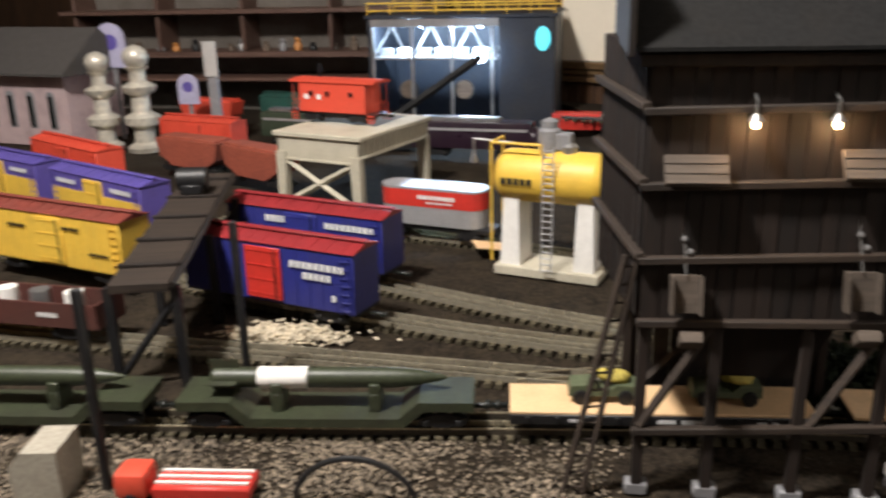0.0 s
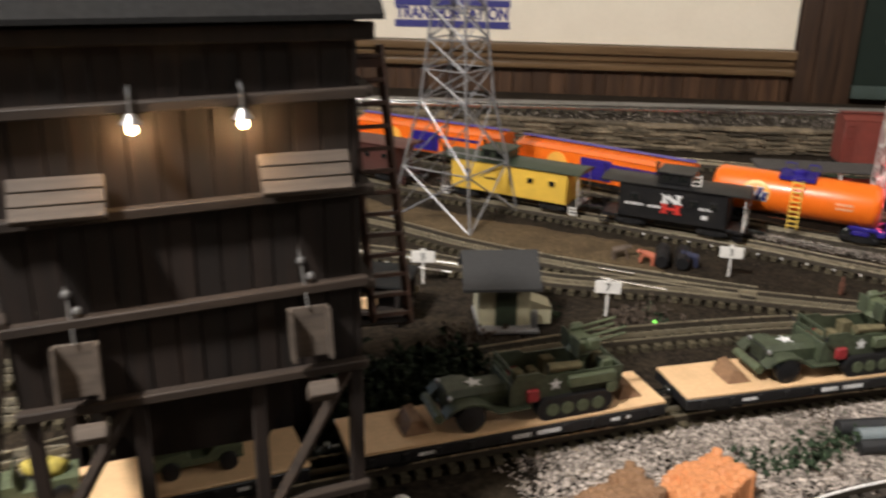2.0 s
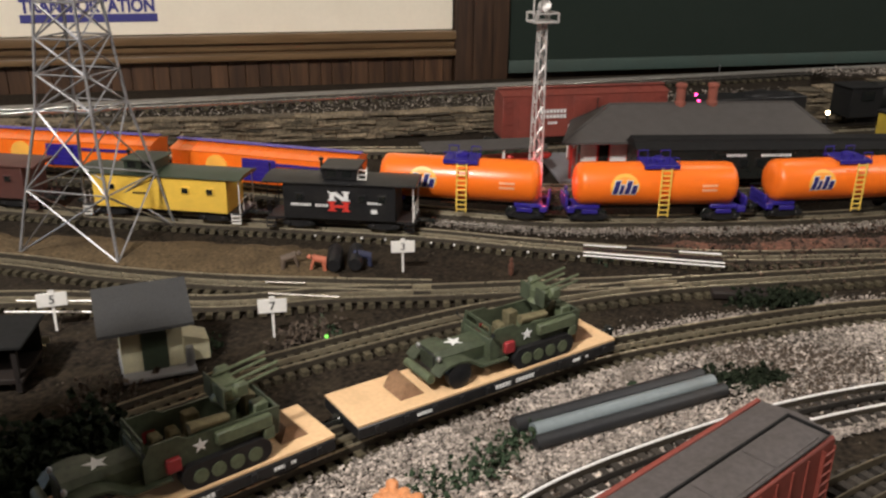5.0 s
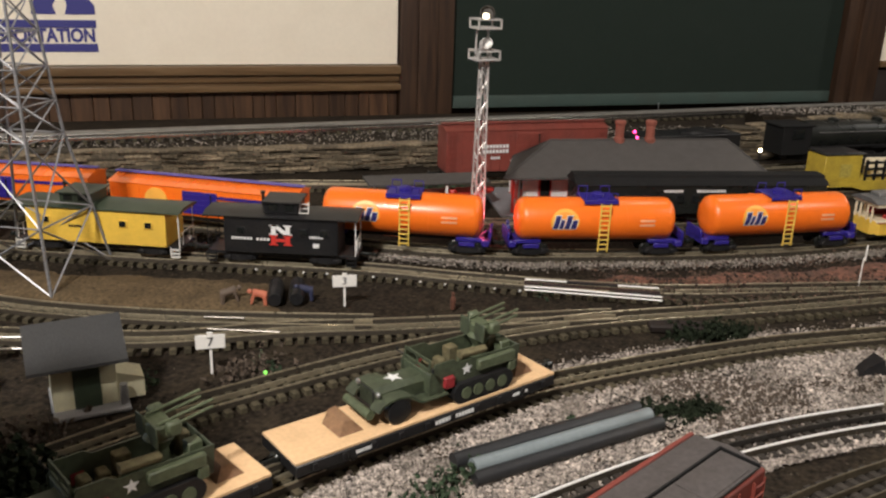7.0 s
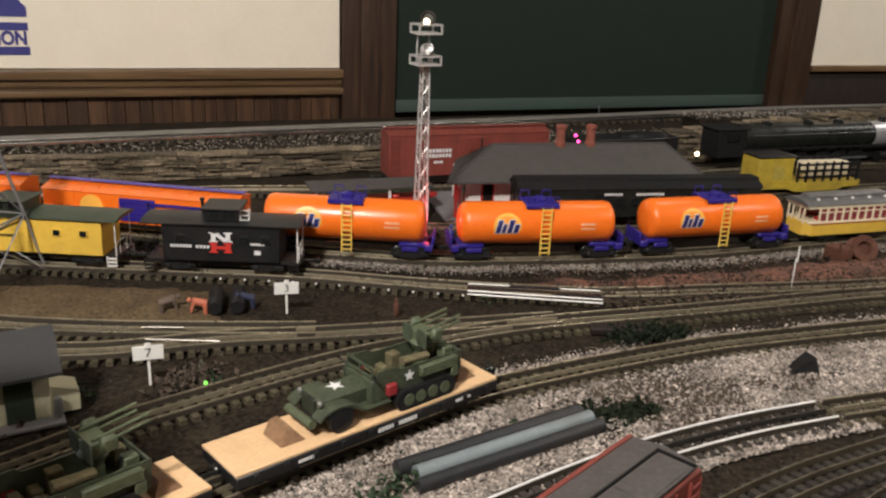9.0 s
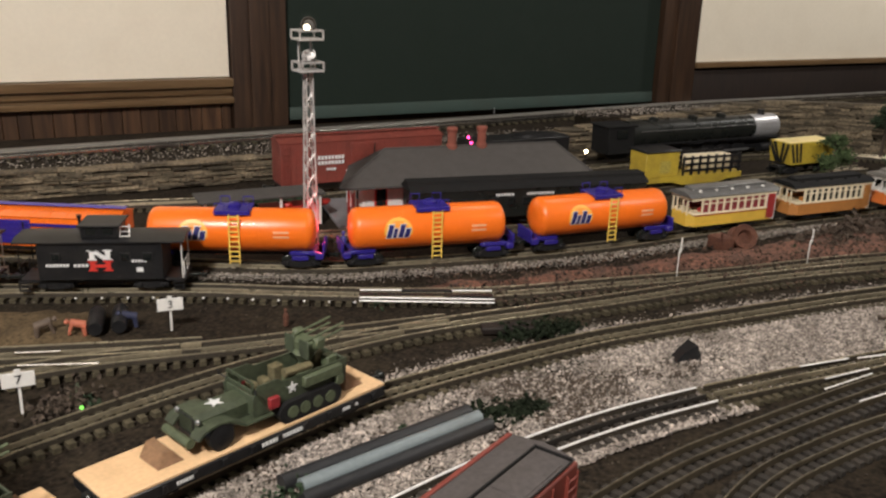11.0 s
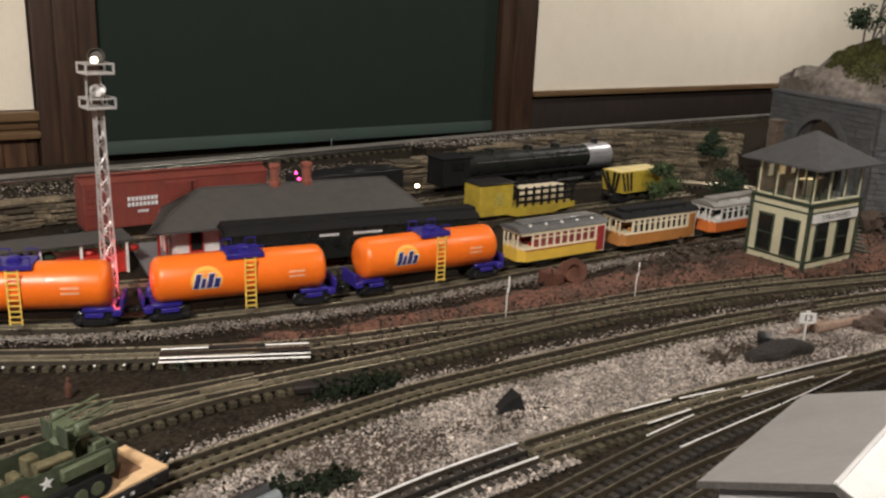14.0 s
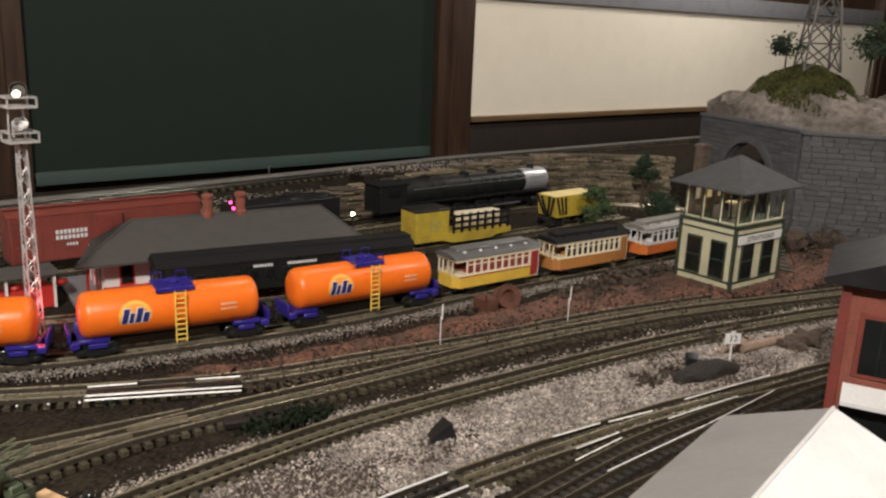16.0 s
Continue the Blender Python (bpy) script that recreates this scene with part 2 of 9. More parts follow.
GREENSHADE = material("dark_green_roller_shade", (0.0110, 0.0190, 0.0140), 0.85, 0, 0.06, 25, 0.05, (0.016, 0.025, 0.019), 0.3, spec=0.3)
GREENHEM = material("green_shade_hem", (0.040, 0.065, 0.055), 0.7, 0, 0.06, 25, 0.05)
WALLW = wood("dark_wall_wood", (0.022, 0.011, 0.006), (0.06, 0.030, 0.015), 0.5)
PANEL = wood("walnut_panel_wood", (0.032, 0.015, 0.008), (0.095, 0.048, 0.023), 0.45, piece=0.35)
TRIM = wood("varnished_trim_wood", (0.105, 0.062, 0.030), (0.20, 0.125, 0.062), 0.30, (4, 60, 60))
COALWOOD = wood("dark_stained_timber", (0.0062, 0.0034, 0.0022), (0.017, 0.0088, 0.0052), 0.75, (90, 90, 8), piece=0.3)
APRON = wood("grey_weathered_plank", (0.045, 0.034, 0.026), (0.090, 0.070, 0.054), 0.75, (10, 90, 90))
BEAM = wood("weathered_timber", (0.018, 0.0115, 0.0078), (0.040, 0.026, 0.017), 0.75, (8, 90, 90))
PLANK = wood("pale_weathered_plank", (0.075, 0.052, 0.036), (0.15, 0.108, 0.078), 0.7, (10, 90, 90))
LUMBER = material("orange_block", (0.60, 0.25, 0.10), 0.6, 0, 0.12, 60, 0.2, (0.3, 0.1, 0.04), 0.3)
PLASTER = material("dull_brown_paint", (0.15, 0.125, 0.10), 0.9, 0, 0.03, 10, 0.05)
LEDGEGREY = material("grey_painted_ledge", (0.255, 0.24, 0.215), 0.5, 0.2, 0.08, 40, 0.05)
GREY = material("mid_grey_paint", (0.22, 0.22, 0.23), 0.5, 0, 0.1, 40, 0.03)
PIPEGREY = material("pale_blue_grey_pipe", (0.20, 0.235, 0.245), 0.3, 0, 0.08, 40, 0.03)
PIPEDARK = material("dark_grey_pipe", (0.022, 0.023, 0.025), 0.4, 0, 0.15, 40, 0.05)
# darker copy of the pale roof, holding the tone of the shaded slope
ROOFSHADED = material("shaded_roof_sheet", (0.29, 0.28, 0.265), 0.55, 0, 0.05, 30, 0.02, (0.2, 0.19, 0.18), 0.3)
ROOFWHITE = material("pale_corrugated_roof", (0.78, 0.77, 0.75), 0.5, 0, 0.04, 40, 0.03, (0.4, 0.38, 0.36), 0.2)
WORNROOF = material("worn_brown_grey_roof", (0.075, 0.065, 0.062), 0.75, 0, 0.2, 60, 0.15)
MATTE = material("matte_black_roof", (0.010, 0.010, 0.010), 0.8, 0, 0.3, 60, 0.1, (0.02, 0.018, 0.016), 0.3, spec=0.2)
DARKSTEEL = material("dark_blue_steel", (0.021, 0.025, 0.035), 0.5, 0.2, 0.2, 40, 0.05)
BRICK = material("red_brick", (0.25, 0.075, 0.05), 0.85, 0, 0.2, 100, 0.3)
BRONZE = material("orange_brown_paint", (0.50, 0.21, 0.055), 0.5, 0, 0.08, 40, 0.02)
TROLLEYRED = material("deep_red_trim", (0.36, 0.03, 0.03), 0.5, 0, 0.1, 40, 0.02)
STAIRWOOD = wood("red_brown_stair_wood", (0.030, 0.013, 0.008), (0.075, 0.034, 0.021), 0.6, (30, 90, 30))
TROLLEYORANGE = material("bright_orange_paint", (0.72, 0.19, 0.04), 0.5, 0, 0.06, 40, 0.02, (0.3, 0.08, 0.03), 0.2)
GLASS = clear("window_glass")
DARKGLASS = material("dark_glass", (0.010, 0.012, 0.012), 0.1, 0, 0.1, 40, 0)
INK = material("black_ink", (0.012, 0.012, 0.012), 0.5, 0, 0, 40, 0, dirty=0)
BLUEINK = material("navy_ink", (0.035, 0.035, 0.19), 0.6, 0, 0.03, 40, 0, dirty=0)
WHITEINK = material("white_ink", (0.75, 0.75, 0.74), 0.5, 0, 0.03, 40, 0, dirty=0.05)
REDINK = material("red_ink", (0.60, 0.04, 0.03), 0.5, 0, 0.03, 40, 0, dirty=0)
BULB = glow("lit_bulb", (1.0, 0.76, 0.46), 14)
PINKLED = glow("lit_red_marker", (1.0, 0.05, 0.25), 6)
REDLED = glow("lit_red_lamp", (1.0, 0.10, 0.10), 5)
FLOODBULB = glow("lit_floodlight_bulb", (1.0, 0.84, 0.60), 4.0)
GREENLED = glow("lit_green_marker", (0.25, 1.0, 0.12), 0.8)
BLUEBULB = glow("lit_blue_white_bulb", (0.55, 0.75, 1.0), 30)
CYANSIGN = glow("lit_cyan_sign", (0.10, 0.62, 0.72), 1.1)


# ---- building tools ----
class Shape:
    """Gathers solids in one bmesh."""

    def __init__(self):
        self.bm = bmesh.new()

    def box(self, c, s, bev=0.0, turn=None):
        m = Matrix.Translation(c) @ (turn.to_4x4() if turn else Matrix()) @ Matrix.Diagonal((*s, 1))
        r = bmesh.ops.create_cube(self.bm, size=1, matrix=m)
        if bev:
            e = list({e for v in r["verts"] for e in v.link_edges})
            bmesh.ops.bevel(self.bm, geom=e, offset=bev, segments=2 if bev > 0.002 else 1, affect="EDGES", profile=0.6)
        return self

    def cyl(self, a, b, r, r2=None, seg=10):
        a, b = Vector(a), Vector(b)
        d = b - a
        m = Matrix.Translation((a + b) / 2) @ d.to_track_quat("Z", "Y").to_matrix().to_4x4()
        bmesh.ops.create_cone(self.bm, cap_ends=True, segments=seg, radius1=r, radius2=r if r2 is None else r2, depth=d.length, matrix=m)
        return self

    def bar(self, a, b, w):
        return self.cyl(a, b, w * 0.72, seg=4)

    def ball(self, c, r, s=(1, 1, 1), sub=2):
        bmesh.ops.create_icosphere(self.bm, subdivisions=sub, radius=r, matrix=Matrix.Translation(c) @ Matrix.Diagonal((*s, 1)))
        return self

    def prism(self, pts, v):
        v = Vector(v)
        lo = [self.bm.verts.new(p) for p in pts]
        hi = [self.bm.verts.new(Vector(p) + v) for p in pts]
        n = len(pts)
        self.bm.faces.new(lo[::-1])
        self.bm.faces.new(hi)
        for i in range(n):
            self.bm.faces.new((lo[i], lo[(i + 1) % n], hi[(i + 1) % n], hi[i]))
        return self

    def lathe(self, profile, c=(0, 0, 0), seg=14, axis="z"):
        rings = []
        for r, h in profile:
            ring = []
            for i in range(seg):
                a = 2 * math.pi * i / seg
                x, y, z = r * math.cos(a), r * math.sin(a), h
                p = (x, y, z) if axis == "z" else (z, x, y)
                ring.append(self.bm.verts.new(Vector(c) + Vector(p)))
            rings.append(ring)
        for a, b in zip(rings, rings[1:]):
            for i in range(seg):
                self.bm.faces.new((a[i], a[(i + 1) % seg], b[(i + 1) % seg], b[i]))
        self.bm.faces.new(rings[0][::-1])
        self.bm.faces.new(rings[-1])
        return self

    def rough(self, amount, size):
        for v in self.bm.verts:
            v.co += noise.noise_vector(v.co * size) * amount
        return self


def finish(name, sh, mat, angle=38):
    me = bpy.data.meshes.new(name)
    bmesh.ops.recalc_face_normals(sh.bm, faces=sh.bm.faces[:])
    sh.bm.to_mesh(me)
    sh.bm.free()
    me.shade_smooth()
    me.set_sharp_from_angle(angle=radians(angle))
    me.materials.append(mat)
    return me


def part(name, sh, mat, parent, label="", at=None):
    ob = new(name, finish(name, sh, mat))
    ob.parent = parent
    if at is not None:
        ob.matrix_basis = at
    if label:
        ob["label"] = label
    return ob


def thing(name, m, label, category, group="", kind=""):
    ob = new(name)
    ob.empty_display_size = 0.02
    ob.matrix_world = m
    return tagged(ob, label, category, group, kind)


def single(name, sh, mat, m, label, category, group="", kind=""):
    ob = new(name, finish(name, sh, mat))
    ob.matrix_world = m
    return tagged(ob, label, category, group, kind)


def lettering(name, text, size, mat, parent, m, label="", spread=1.0, depth=0.0002, bold=0.0):
    cu = bpy.data.curves.new(name, "FONT")
    cu.body, cu.size, cu.extrude, cu.align_x, cu.align_y = text, size, depth, "CENTER", "CENTER"
    cu.space_character, cu.offset = spread, bold
    tmp = bpy.data.objects.new(name, cu)
    me = bpy.data.meshes.new_from_object(tmp)
    bpy.data.objects.remove(tmp)
    me.materials.clear()
    me.materials.append(mat)
    ob = new(name, me)
    ob.parent, ob.matrix_basis = parent, m
    if label:
        ob["label"] = label
    return ob


NEAR = pose(0, 0, 0, 90, 0, 0)  # upright, facing local -y


def smooth(pts, step=0.012):
    """A curve through the points, at even steps."""
    p = [Vector((*q, 0)) for q in pts]
    p = [p[0] * 2 - p[1]] + p + [p[-1] * 2 - p[-2]]
    out = []
    for i in range(1, len(p) - 2):
        for k in range(24):
            t = k / 24
            a, b, c, d = p[i - 1:i + 3]
            out.append(0.5 * (2 * b + (c - a) * t + (2 * a - 5 * b + 4 * c - d) * t * t + (3 * b - a - 3 * c + d) * t ** 3))
    out.append(p[-2])
    even, carry = [out[0]], 0.0
    for a, b in zip(out, out[1:]):
        seg = (b - a).length
        while carry + seg >= step:
            a = a + (b - a) * ((step - carry) / seg)
            seg = (b - a).length
            carry = 0.0
            even.append(a.copy())
        carry += seg
    return even


def sweep(sh, line, off, w, z0, z1):
    """A bar of rectangular section along a line, off to its left by off."""
    rows = []
    for i, p in enumerate(line):
        d = (line[min(i + 1, len(line) - 1)] - line[max(i - 1, 0)]).normalized()
        n = Vector((-d.y, d.x, 0))
        rows.append([sh.bm.verts.new(p + n * (off + s * w / 2) + Vector((0, 0, z))) for s, z in ((-1, z0), (1, z0), (1, z1 - 0.0013), (0.62, z1 - 0.0003), (0, z1), (-0.62, z1 - 0.0003), (-1, z1 - 0.0013))])
    for a, b in zip(rows, rows[1:]):
        for k in range(7):
            sh.bm.faces.new((a[k], a[(k + 1) % 7], b[(k + 1) % 7], b[k]))
    sh.bm.faces.new(rows[0][::-1])
    sh.bm.faces.new(rows[-1])
    return sh


RAILTOP = 0.012
tie_mesh = finish("tie", Shape().box((0, 0, 0.0018), (0.0076, 0.053, 0.0056)), TIE)
old_tie_mesh = finish("tie", Shape().box((0, 0, 0.0018), (0.0076, 0.053, 0.0056)), TIETAN)


def track(pts, label, rail=RAIL, z=0.0, bed=False, spacing=0.0145, group="model railway tracks", wide=0.0022):
    line = smooth(pts)
    t = thing("railway_track", pose(0, 0, z), label, "track", group)
    sh = Shape()
    for off in (-0.0165, 0.0165):
        r = part("rail", sweep(Shape(), line, off, wide * 0.8, 0.0040, RAILTOP - 0.0009), RAILSIDE if rail in (RAIL, GLAREWHITE) else rail, t)
        part("rail_head", sweep(Shape(), line, off, wide, RAILTOP - 0.0017, RAILTOP), rail, r)
    part("middle_rail", sweep(Shape(), line, 0, 0.0019, 0.0055, RAILTOP - 0.0008), DARKRAIL if rail in (CHROME, GLAREWHITE) else rail, t)
    if bed:
        part("roadbed", sweep(Shape(), line, 0, 0.047, 0.0, 0.0035), BED, t)
    every = smooth(pts, spacing)
    for i, p in enumerate(every[:-1]):
        d = every[i + 1] - p
        o = new("tie", old_tie_mesh if rail in (DULLRAIL, GLAREWHITE) else tie_mesh)
        o.parent = t
        o.matrix_basis = pose(p.x, p.y, 0.0015 * bed + random.uniform(-0.0004, 0.0004), 0, 0, math.degrees(math.atan2(d.y, d.x)) + random.uniform(-2, 2))
    return t


def between(a, b):
    """The pose on the rails in the middle of a and b, facing b."""
    d = Vector(b) - Vector(a)
    return pose((a[0] + b[0]) / 2, (a[1] + b[1]) / 2, RAILTOP, 0, 0, math.degrees(math.atan2(d.y, d.x)))


# ---- the room ----
WALL = pose(1.924, 2.035, 0, 0, 0, -25.73)  # local x runs along the wall, y into it


def build_room():
    single("floor", Shape().box((2.0, 0.5, -0.975), (10.4, 7, 0.05)), WALLW, pose(0, 0, 0), "dark wooden room floor", "floor", kind="structure")
    single("ceiling", Shape().box((2.0, 0.5, 2.12), (10.4, 7, 0.06)), PLASTER, pose(0, 0, 0), "dull brown painted ceiling", "ceiling", kind="structure")
    single("wall_south", Shape().box((2.0, -2.2, 0.55), (10.4, 0.1, 3.2)), PLASTER, pose(0, 0, 0), "dull brown painted wall", "wall", kind="structure")
    single("wall_west", Shape().box((-2.6, 0.6, 0.55), (0.1, 6.5, 3.2)), WALLW, pose(0, 0, 0), "dark wooden wall", "wall", kind="structure")
    single("wall_east", Shape().box((6.4, 0.2, 0.55), (0.1, 6.0, 3.2)), WALLW, pose(0, 0, 0), "dark wooden wall", "wall", kind="structure")
    w = thing("wall_north", WALL, "dark walnut wall with panelling below the windows", "wall", kind="structure")
    part("wall_slab", Shape().box((0, 0.11, 0.55), (11, 0.1, 3.2)), WALLW, w)
    for a, b in ((-0.012, 0.128), (1.318, 1.462), (4.222, 4.36)):
        part("post", Shape().box(((a + b) / 2, 0.035, 0.5), (b - a, 0.06, 1.85), 0.006).box(((a + b) / 2, 0.003, 0.5), (0.05, 0.012, 1.85), 0.004), WALLW, w)
    x = -2.6
    while x < -0.02:
        d = min(random.uniform(0.026, 0.05), -0.015 - x)
        part("board", Shape().box((x + d / 2, 0.035 + random.uniform(0, 0.004), 0.05), (d - 0.0012, 0.03, 0.13), 0.0015), PANEL, w)
        x += d
    part("moulding", Shape().box((-0.95, 0.03, 0.159), (1.88, 0.06, 0.022), 0.004).box((-0.95, 0.035, 0.139), (1.88, 0.045, 0.02), 0.006).box((-0.95, 0.03, 0.116), (1.88, 0.06, 0.016), 0.004).box((-0.95, 0.042, 0.139), (1.88, 0.040, 0.058), 0.002), TRIM, w)
    part("moulding", Shape().box((2.842, 0.03, 0.168), (2.757, 0.06, 0.018), 0.004), TRIM, w)
    part("panel_rail", Shape().box((2.842, 0.04, 0.08), (2.757, 0.05, 0.14), 0.004), COALWOOD, w)
    part("valance", Shape().box((2.842, 0.03, 0.585), (2.757, 0.06, 0.07), 0.006), GREY, w)
    s = thing("window_shade", WALL, "cream roller shade drawn down over a window, with a printed emblem", "window shade", "window shades", "structure")
    part("cloth", Shape().box((-0.952, 0.02, 0.716), (1.87, 0.004, 1.088)), SHADE, s)
    word = lettering("lettering", "TRANSPORTATION", 0.040, BLUEINK, s, pose(-0.866, 0.0165, 0.2365) @ NEAR, "navy printed word", 1.0, 0.0002, 0.0016)
    word.matrix_basis = word.matrix_basis @ Matrix.Diagonal((0.288 / word.dimensions.x, 1.0, 1.0, 1.0))
    for z, h in ((0.2105, 0.018), (0.263, 0.017)):
        part("bar", Shape().box((-0.866, 0.0168, z), (0.295, 0.001, h)), BLUEINK, s)
    # two broad navy blocks with slanting edges, parted by white
    part("emblem", Shape().box((-0.965, 0.0168, 0.330), (0.085, 0.001, 0.080), 0.0004), BLUEINK, s, "navy block of the emblem")
    part("emblem", Shape().prism([(-0.852, 0.0163, 0.284), (-0.800, 0.0163, 0.284), (-0.806, 0.0163, 0.303), (-0.790, 0.0163, 0.330), (-0.806, 0.0163, 0.370), (-0.826, 0.0163, 0.370)], (0, 0.001, 0)), BLUEINK, s, "navy block of the emblem")
    part("emblem", Shape().prism([(-0.782, 0.0163, 0.284), (-0.7185, 0.0163, 0.284), (-0.7185, 0.0163, 0.304), (-0.750, 0.0163, 0.340), (-0.7185, 0.0163, 0.370), (-0.772, 0.0163, 0.370), (-0.782, 0.0163, 0.330), (-0.776, 0.0163, 0.303)], (0, 0.001, 0)), BLUEINK, s, "navy block of the emblem")
    s = thing("window_shade", WALL, "dark green roller shade drawn down to a hem bar", "window shade", "window shades", "structure")
    part("cloth", Shape().box((0.723, 0.03, 0.67), (1.186, 0.004, 1.17)), GREENSHADE, s)
    part("hem_bar", Shape().box((0.723, 0.026, 0.072), (1.180, 0.010, 0.032), 0.003), GREENHEM, s)
    part("pull_ring", Shape().cyl((0.74, 0.02, 0.062), (0.74, 0.018, 0.035), 0.0015).lathe([(0.008, -0.001), (0.008, 0.001)], (0.74, 0.018, 0.03), 12), STEEL, s)
    s = thing("window_shade", WALL, "cream roller shade drawn down, lightly stained", "window shade", "window shades", "structure")
    part("cloth", Shape().box((2.842, 0.02, 0.365), (2.757, 0.004, 0.376)), SHADE, s)


build_room()


# ---- the ground of the layout ----
M_LINE = [(-0.9, 0.80), (-0.35, 0.845), (0.0, 0.868), (0.25, 0.890), (0.5, 0.905), (0.84, 0.905), (1.0, 0.895), (1.13, 0.880), (1.25, 0.845), (1.41, 0.785), (1.5, 0.742), (1.66, 0.655), (1.84, 0.552), (1.99, 0.455), (2.25, 0.26), (2.6, -0.05)]
F_LINE = [(0.45, 0.52), (0.62, 0.63), (0.75, 0.692), (0.85, 0.722), (0.935, 0.730), (1.03, 0.720), (1.17, 0.691), (1.285, 0.652), (1.396, 0.602), (1.52, 0.535), (1.69, 0.437), (1.86, 0.316), (1.95, 0.255), (2.3, -0.02)]
G_LINE = [(0.50, 0.55), (0.65, 0.582), (0.80, 0.592), (1.0, 0.598), (1.13, 0.592), (1.24, 0.570), (1.33, 0.541), (1.46, 0.495), (1.56, 0.455), (1.66, 0.405), (1.78, 0.340), (1.9, 0.270), (2.25, 0.03)]
G2_LINE = [(1.10, 0.50), (1.25, 0.500), (1.36, 0.470), (1.47, 0.425), (1.60, 0.355), (1.75, 0.280), (1.95, 0.18)]
N1_LINE = [(0.2, 0.98), (0.5, 1.045), (0.80, 1.062), (0.90, 1.058), (1.07, 1.035), (1.19, 1.003), (1.33, 0.950), (1.535, 0.838), (1.62, 0.793), (1.80, 0.697), (1.98, 0.580), (2.12, 0.475), (2.5, 0.15)]
N2_LINE = [(0.45, 1.53), (0.60, 1.455), (0.715, 1.38), (0.79, 1.315), (0.89, 1.230), (1.01, 1.168), (1.115, 1.098), (1.24, 1.020), (1.37, 0.940)]
N3_LINE = [(0.35, 1.86), (0.55, 1.70), (0.716, 1.535), (0.815, 1.40), (0.915, 1.29), (1.02, 1.195), (1.12, 1.11)]
K_LINE = [(0.3, 2.20), (0.50, 2.03), (0.66, 1.885), (0.80, 1.73), (0.90, 1.615), (1.0, 1.505), (1.09, 1.41), (1.22, 1.27), (1.30, 1.165), (1.40, 1.045), (1.50, 0.945), (1.62, 0.86), (1.8, 0.735), (2.0, 0.61), (2.2, 0.46)]
T_LINE = [(0.55, 2.16), (0.80, 1.985), (0.98, 1.79), (1.10, 1.63), (1.20, 1.475), (1.27, 1.375), (1.40, 1.215), (1.48, 1.150), (1.63, 1.042), (1.78, 0.95), (1.98, 0.855), (2.12, 0.785), (2.36, 0.655), (2.58, 0.545), (2.84, 0.46)]
P_LINE = [(1.42, 1.41), (1.55, 1.30), (1.70, 1.195), (1.90, 1.055), (2.02, 0.965)]
Y_LINE = [(2.02, 1.19), (2.22, 1.075), (2.48, 0.94), (2.70, 0.825), (2.80, 0.77)]
L_LINE = [(0.55, 2.28), (0.9, 2.05), (1.2, 1.84), (1.365, 1.752), (1.53, 1.635), (1.75, 1.506), (2.0, 1.40), (2.35, 1.235), (2.6, 1.115), (2.8, 1.0), (2.92, 0.87), (2.97, 0.70), (2.97, 0.55)]


def ground_sheet():
    nx, ny = 150, 110
    sh = Shape()
    x0, x1, y0, y1 = -2.5, 6.2, -0.35, 4.2
    grid = []
    for j in range(ny + 1):
        row = []
        for i in range(nx + 1):
            x, y = x0 + (x1 - x0) * i / nx, y0 + (y1 - y0) * j / ny
            row.append(sh.bm.verts.new((x, y, 0.003 * noise.noise(Vector((x * 9, y * 9, 0))) - 0.002)))
        grid.append(row)
    for j in range(ny):
        for i in range(nx):
            sh.bm.faces.new((grid[j][i], grid[j][i + 1], grid[j + 1][i + 1], grid[j + 1][i]))
    ob = single("ground", sh, SOIL, pose(0, 0, 0), "dark gritty scenery ground of the model railway layout", "ground", kind="structure")
    return ob


ground_sheet()
single("layout_table", Shape().box((1.85, 1.925, -0.045), (8.68, 4.53, 0.07)), WALLW, pose(0, 0, 0), "dark wooden table top under the layout", "table", kind="structure")


def patch(name, pts, mat, label, height=0.006, edge=0.02, step=0.011):
    """A low mound of earth with an uneven outline over a polygon."""
    poly = [Vector((*p, 0)) for p in pts]

    def inside(x, y):
        c, d = False, 9.0
        for a, b in zip(poly, poly[1:] + poly[:1]):
            if (a.y > y) != (b.y > y) and x < (b.x - a.x) * (y - a.y) / (b.y - a.y) + a.x:
                c = not c
            e = b - a
            t = max(0, min(1, ((x - a.x) * e.x + (y - a.y) * e.y) / e.length_squared))
            d = min(d, math.hypot(x - a.x - t * e.x, y - a.y - t * e.y))
        return d if c else -d

    xs, ys = [p.x for p in poly], [p.y for p in poly]
    sh, cells = Shape(), {}
    nx, ny = int((max(xs) - min(xs)) / step) + 2, int((max(ys) - min(ys)) / step) + 2
    for j in range(ny + 1):
        for i in range(nx + 1):
            x, y = min(xs) - step + i * step, min(ys) - step + j * step
            d = inside(x, y) + 0.02 * noise.noise(Vector((x * 20, y * 20, 3)))
            if d > -step:
                h = height * max(-2.2, min(1, d / edge)) + 0.003 * noise.noise(Vector((x * 40, y * 40, 7)))
                cells[i, j] = sh.bm.verts.new((x, y, h))
    for (i, j) in list(cells):
        q = [(i, j), (i + 1, j), (i + 1, j + 1), (i, j + 1)]
        if all(k in cells for k in q):
            sh.bm.faces.new([cells[k] for k in q])
    return single(name, sh, mat, pose(0, 0, 0), label, "ground", kind="structure")


